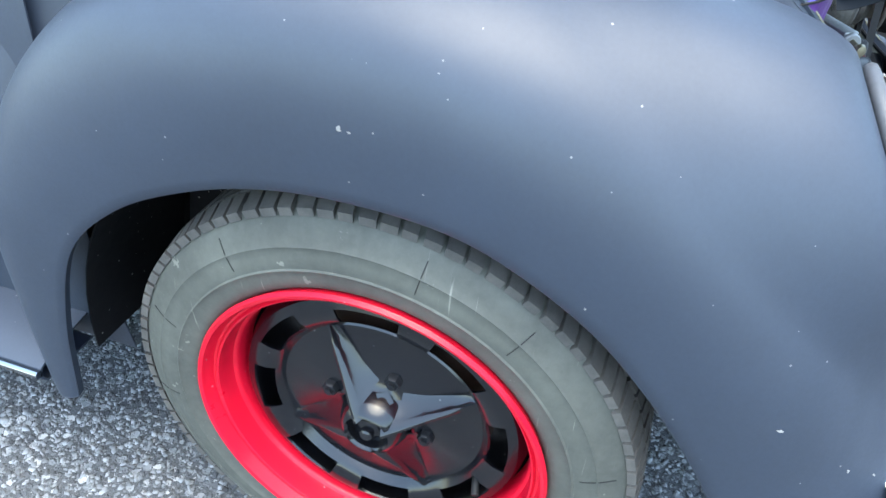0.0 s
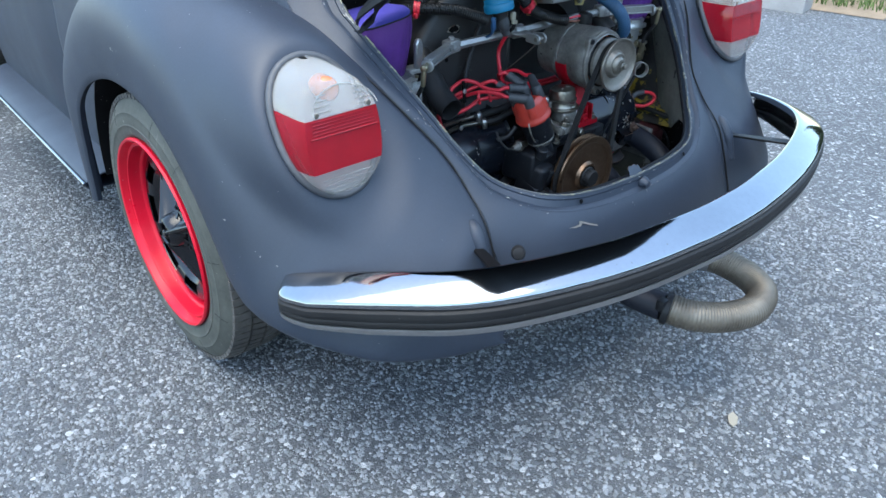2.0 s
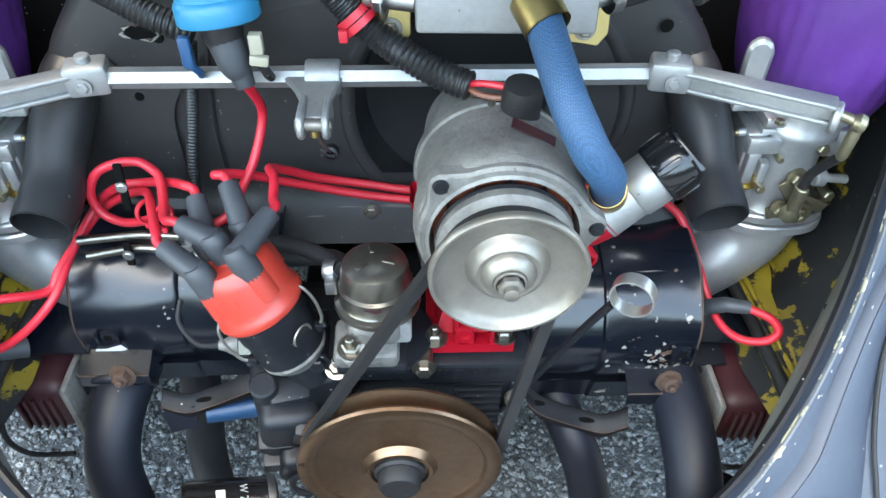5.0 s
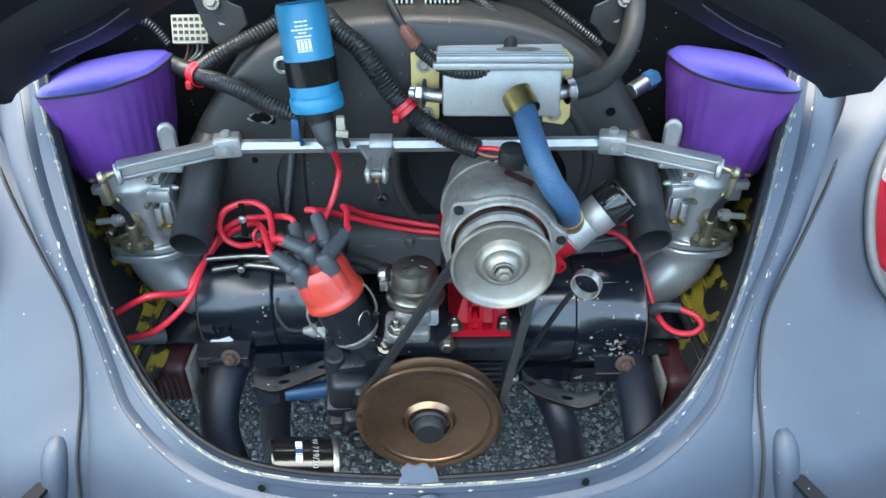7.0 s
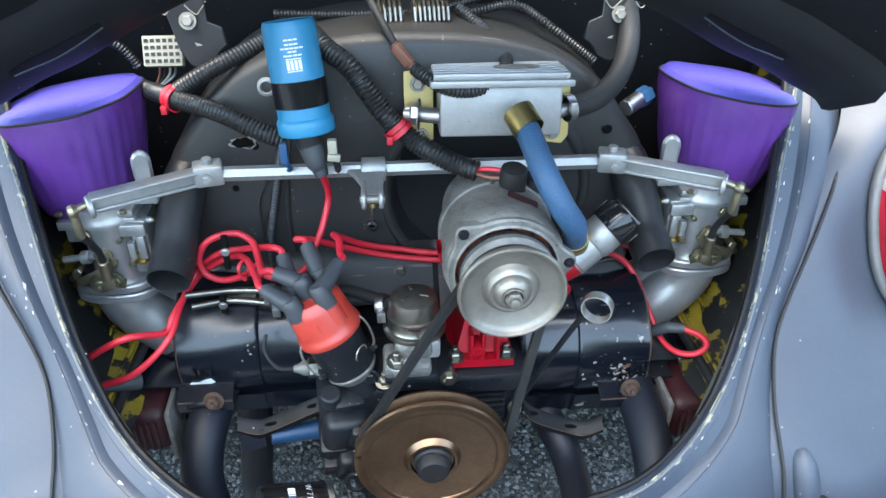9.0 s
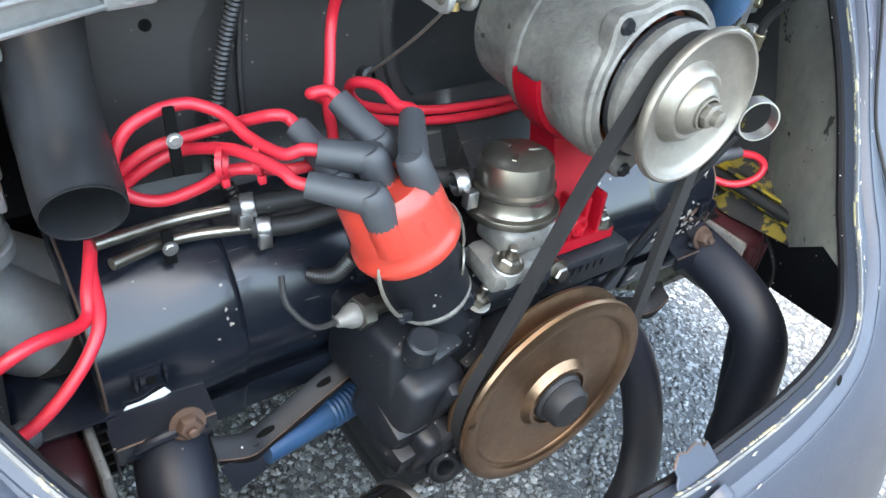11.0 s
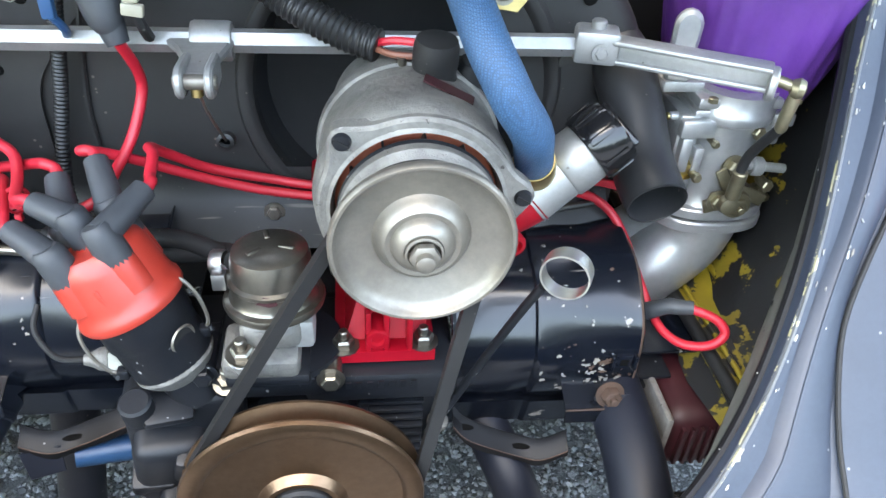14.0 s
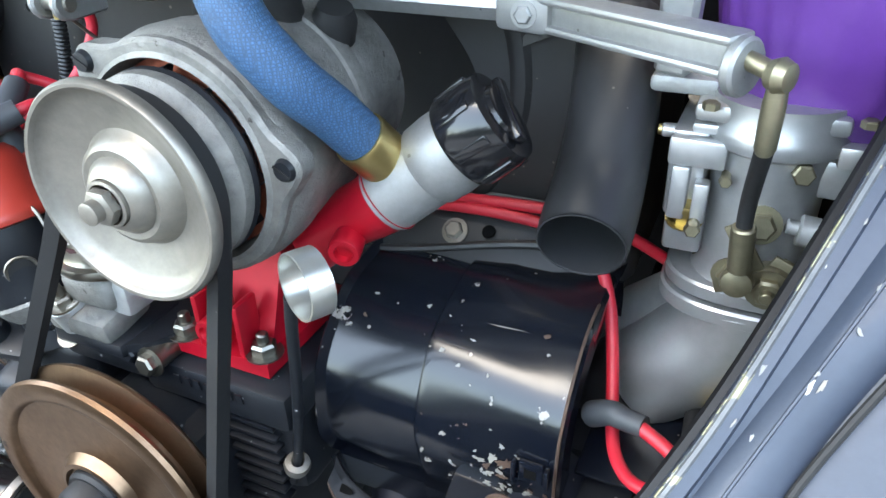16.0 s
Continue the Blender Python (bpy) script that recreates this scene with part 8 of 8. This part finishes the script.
# ---- wiring ----
def wiring():
    loom = part("conduit", ribbed([(-0.112, 0.270, 0.857), (-0.094, 0.245, 0.847), (-0.067, 0.225, 0.830), (-0.035, 0.212, 0.785), (-0.002, 0.203, 0.753), (0.039, 0.182, 0.735), (0.070, 0.168, 0.728)], 0.0125, 0.0048, 0.0018, 14), CONDUIT, engine, "thick black corrugated conduit")
    part("conduit_wire", tube([(0.066, 0.170, 0.729), (0.080, 0.160, 0.735), (0.094, 0.152, 0.737)], 0.0028, 8, 5), RED_WIRE, loom)
    part("conduit_wire", tube([(0.066, 0.168, 0.727), (0.080, 0.155, 0.727), (0.100, 0.150, 0.728)], 0.0024, 8, 5), BROWN, loom)
    part("conduit", ribbed([(-0.337, 0.330, 0.777), (-0.282, 0.272, 0.784), (-0.219, 0.226, 0.783), (-0.176, 0.208, 0.768), (-0.145, 0.205, 0.756)], 0.0115, 0.0046, 0.0017, 14), CONDUIT, engine, "black corrugated conduit")
    part("conduit", ribbed([(-0.285, 0.276, 0.783), (-0.244, 0.262, 0.812), (-0.209, 0.270, 0.828), (-0.165, 0.300, 0.842)], 0.0105, 0.0046, 0.0017, 14), CONDUIT, engine, "black corrugated conduit")
    part("conduit", ribbed([(-0.152, 0.212, 0.745), (-0.170, 0.228, 0.669), (-0.182, 0.227, 0.610), (-0.184, 0.222, 0.570), (-0.170, 0.205, 0.534), (-0.156, 0.188, 0.514), (-0.148, 0.160, 0.506), (-0.138, 0.130, 0.520), (-0.132, 0.112, 0.548)], 0.0060, 0.0036, 0.0012, 10), CONDUIT, engine, "thin black corrugated conduit")
    part("conduit", ribbed([(0.062, 0.330, 0.867), (0.109, 0.262, 0.836), (0.095, 0.205, 0.822), (0.065, 0.185, 0.818), (0.032, 0.186, 0.822), (0.001, 0.210, 0.836)], 0.0080, 0.0040, 0.0014, 12), CONDUIT, engine, "black corrugated conduit over the breather box")
    part("conduit", ribbed([(0.049, 0.340, 0.850), (0.091, 0.330, 0.864), (0.132, 0.318, 0.872), (0.174, 0.295, 0.850), (0.226, 0.285, 0.812)], 0.0060, 0.0040, 0.0014, 10), CONDUIT, engine, "thin black corrugated conduit")
    part("conduit", ribbed([(-0.16, 0.335, 0.862), (-0.06, 0.340, 0.858), (0.03, 0.342, 0.862), (0.09, 0.340, 0.876)], 0.0050, 0.0040, 0.0012, 10), CONDUIT, engine, "thin black corrugated conduit")
    part("conduit", ribbed([(-0.330, 0.335, 0.800), (-0.350, 0.330, 0.830), (-0.385, 0.320, 0.842)], 0.0060, 0.0040, 0.0012, 10), CONDUIT, engine, "thin black corrugated conduit")
    for p, d, r in (((-0.280, 0.270, 0.785), (0.6, -0.5, -0.1), 0.0135), ((-0.020, 0.208, 0.768), (0.6, -0.2, -0.7), 0.0145)):
        tie = part("cable_tie", merge(lathe([(r, -0.003), (r + 0.0018, -0.003), (r + 0.0018, 0.003), (r, 0.003)], p, d, 24, 0, True), lathe([(r, 0.004), (r + 0.0018, 0.004), (r + 0.0018, 0.010), (r, 0.010)], p, d, 24, 0, True), box(Vector(p) + Vector((-0.008, -r, -0.010)), (0.007, 0.007, 0.010), 0.001)), RED_WIRE, engine, "red cable tie")
    for p in ((-0.186, 0.142, 0.622), (-0.205, 0.155, 0.617)):
        part("cable_tie", merge(lathe([(0.0085, -0.002), (0.0100, -0.002), (0.0100, 0.002), (0.0085, 0.002)], p, (0.8, -0.5, 0.1), 20, 0, True), box(Vector(p) + Vector((0, -0.004, -0.012)), (0.005, 0.005, 0.006), 0.001)), RED_WIRE, engine, "red cable tie")
    plug = part("terminal_block", merge(box((0, 0, 0), (0.026, 0.012, 0.012), 0.002), cyl((-0.016, 0, 0), (0.016, 0, 0), 0.005, 10)), BROWN, engine, "brown wire terminal")
    plug.matrix_basis = pose(-0.010, 0.235, 0.842, 0, 48, -20)
    part("terminal_wire", tube([(-0.018, 0.240, 0.852), (-0.030, 0.262, 0.868), (-0.046, 0.300, 0.890)], 0.0048, 10, 6), RUBBER, engine, "black wire to the brown terminal")
    block = part("connector_block", box((-0.296, 0.330, 0.820), (0.046, 0.014, 0.036), 0.0015, (-24, 0, 0)), BUFF, engine, "buff plastic connector block")
    m = pose(-0.296, 0.330, 0.820, -24, 0, 0)
    for i in range(6):
        for j in range(4):
            b = box((-0.018 + 0.0072 * i, -0.0072, -0.012 + 0.008 * j), (0.0045, 0.002, 0.0042), 0)
            b.transform(m)
            part("connector_slot", b, RUBBER, block)
    for k in range(4):
        x = -0.306 + 0.006 * k
        part("connector_wire", tube([(x, 0.338, 0.803), (x - 0.004, 0.340, 0.786), (x - 0.012 - 0.004 * k, 0.336, 0.772)], 0.0016, 6, 5), (BROWN, RUBBER, BUFF, CHROME_DULL)[k], block)
    fit = part("hose_fitting", cyl((0.269, 0.270, 0.756), (0.292, 0.287, 0.762), 0.0105, 20, 0.001), CHROME_DULL, engine, "braided hose end with a blue fitting")
    part("blue_nut", lathe([(0.0115, 0), (0.0125, 0.002), (0.0125, 0.016), (0.0105, 0.020), (0, 0.020)], (0.290, 0.285, 0.7615), (0.042, 0.030, 0.009), 6), BLUE_DARK, fit, "blue anodised nut")
    part("side_wire", tube([(0.40, 0.11, 0.53), (0.415, 0.10, 0.545), (0.43, 0.12, 0.56), (0.44, 0.16, 0.57)], 0.0035, 8, 6), RUBBER, engine, "black wire")


wiring()

# ---- separate units on the engine ----
UNITS = {"alternator": "alternator", "breather_box": "breather box", "ignition_coil": "ignition coil", "oil_filter": "oil filter", "distributor": "distributor", "fuel_pump": "fuel pump", "carburettor": "carburettor", "air_filter": "air filter"}
for ob in list(engine.children):
    kind = ob.name.split(".")[0]
    if kind in UNITS:
        ob.parent = None
        tagged(ob, ob.get("label", ""), UNITS[kind], "pair of " + UNITS[kind] + "s" if kind in ("carburettor", "air_filter") else "")


# ---- surroundings ----
def kerb():
    """A concrete wheel stop on the far side of the lane, with soil and grass behind it."""
    a, b = Vector((3.85, 3.6, 0)), Vector((4.30, 1.52, 0))
    u = (b - a).normalized()
    n = Vector((-u.y, u.x, 0))
    if n.x < 0:
        n = -n
    rows = []
    for k in range(9):
        p = a.lerp(b, k / 8)
        z = ground_z(p.x)
        rows.append([p + n * o + Vector((0, 0, z + h)) for o, h in ((-0.005, -0.02), (0.0, 0.10), (0.012, 0.125), (0.04, 0.135), (0.22, 0.135), (0.25, 0.12), (0.26, -0.02))])
    bm = grid(rows)
    ob = part("kerb", bm, CONCRETE)
    tagged(ob, "pale concrete kerb with a rounded edge", "kerb", kind="structure")
    end = rows[-1]
    cap = bmesh.new()
    cap.faces.new([cap.verts.new(p) for p in end])
    part("kerb_end", cap, CONCRETE, ob)
    bed = []
    for k in range(7):
        p = a.lerp(b + u * 0.5, k / 6)
        bed.append([p + n * o + Vector((0, 0, ground_z(p.x + n.x * o) + h)) for o, h in ((0.2, 0.005), (0.5, 0.03), (1.5, 0.05), (6.0, 0.05))])
    tagged(part("verge", grid(bed), SOIL), "bare soil verge behind the kerb", "ground", kind="structure")
    rng = random.Random(3)
    verts, faces = [], []
    for _ in range(9000):
        o, s = rng.uniform(0.3, 3.0) , rng.uniform(-0.1, 1.25)
        p = a.lerp(b, s) + n * o
        z = ground_z(p.x) + 0.03
        h, w, t = rng.uniform(0.05, 0.14), rng.uniform(0.003, 0.006), rng.uniform(0, 6.28)
        dx, dy = math.cos(t), math.sin(t)
        lean = rng.uniform(0.01, 0.07)
        i = len(verts)
        verts += [(p.x - dy * w, p.y + dx * w, z), (p.x + dy * w, p.y - dx * w, z), (p.x + dx * lean * 0.5 + dy * w * 0.6, p.y + dy * lean * 0.5 - dx * w * 0.6, z + h * 0.6), (p.x + dx * lean * 0.5 - dy * w * 0.6, p.y + dy * lean * 0.5 + dx * w * 0.6, z + h * 0.6), (p.x + dx * lean, p.y + dy * lean, z + h)]
        faces += [(i, i + 1, i + 2, i + 3), (i + 3, i + 2, i + 4)]
    me = bpy.data.meshes.new("grass")
    me.from_pydata(verts, [], faces)
    me.materials.append(GRASS)
    tagged(new("grass", me), "short green grass on the verge", "grass", kind="stuff")


kerb()


def stones():
    """Loose and proud chips of the seal coat, where the camera passes."""
    rs = np.random.RandomState(7)
    count = 95000
    x, y = rs.uniform(-2.2, 1.25, count), rs.uniform(-1.35, 1.75, count)
    size = rs.uniform(0.0030, 0.0072, count) * np.where(rs.uniform(0, 1, count) > 0.97, 1.35, 1.0)
    spin, squash = rs.uniform(0, 2 * np.pi, count), rs.uniform(0.55, 1.0, count)
    lean_x, lean_y = rs.normal(0, 0.24, count), rs.normal(0, 0.24, count)
    z = -(x + 0.78) * FALL
    co = np.zeros((count, 8, 3))
    for k in range(4):
        ang = k * np.pi / 2 + rs.uniform(-0.55, 0.55, count)
        r = size * rs.uniform(0.7, 1.3, count)
        for layer, (f, h) in enumerate(((1.0, -0.35), (0.74, 0.46))):
            u, v = np.cos(ang) * r * f, np.sin(ang) * r * f * squash
            dx, dy = u * np.cos(spin) - v * np.sin(spin), u * np.sin(spin) + v * np.cos(spin)
            co[:, layer * 4 + k, 0] = x + dx
            co[:, layer * 4 + k, 1] = y + dy
            co[:, layer * 4 + k, 2] = z + size * h + (dx * lean_x + dy * lean_y if layer else 0.0)
    quads = np.array([(4, 5, 6, 7), (0, 1, 5, 4), (1, 2, 6, 5), (2, 3, 7, 6), (3, 0, 4, 7)])
    idx = (np.arange(count)[:, None, None] * 8 + quads[None]).reshape(-1)
    me = bpy.data.meshes.new("stone_chips")
    me.vertices.add(count * 8)
    me.vertices.foreach_set("co", co.reshape(-1))
    me.loops.add(len(idx))
    me.loops.foreach_set("vertex_index", idx.astype(np.int32))
    me.polygons.add(count * 5)
    me.polygons.foreach_set("loop_start", np.arange(0, count * 20, 4, dtype=np.int32))
    me.update(calc_edges=True)
    me.validate()
    me.materials.append(CHIP)
    tagged(new("stone_chips", me), "grey and white stone chips of the surface", "gravel", kind="stuff")
    leaf = plate([(-0.022, 0), (-0.012, 0.010), (0.006, 0.012), (0.022, 0.002), (0.010, -0.010), (-0.010, -0.009)], 0.0015, pose(0.047, -0.427, ground_z(0.047) + 0.006, 8, -6, 30), 0.0004)
    tagged(part("dry_leaf", leaf, LEAF), "pale dry leaf lying on the asphalt", "leaf")


stones()


def unseen_tree_line():
    """A dark tree line out of view, added behind and beside to dim low sky and reflections."""
    rng = random.Random(9)
    low, top, back = [], [], []
    for k in range(121):
        a = radians(205 + 165 * k / 120)
        h = 3.0 + 3.0 * min(1.0, max(0.0, k - 12) / 30) + 0.9 * math.sin(k * 0.9) * math.sin(k * 0.23) + rng.uniform(-0.9, 1.1)
        r = 24 + rng.uniform(-0.6, 0.6)
        low.append((r * math.cos(a), r * math.sin(a), -0.9))
        top.append((r * math.cos(a), r * math.sin(a), h))
        back.append(((r + 3) * math.cos(a), (r + 3) * math.sin(a), h * 0.9))
    mid = [((x + q[0]) / 2 * 0.985, (y + q[1]) / 2 * 0.985, (z + q[2]) / 2) for (x, y, z), q in zip(low, top)]
    tagged(part("backdrop", grid([low, mid, top, back]), HEDGE), "unseen dark green tree line, added to block low sky", "tree line", kind="structure")


unseen_tree_line()
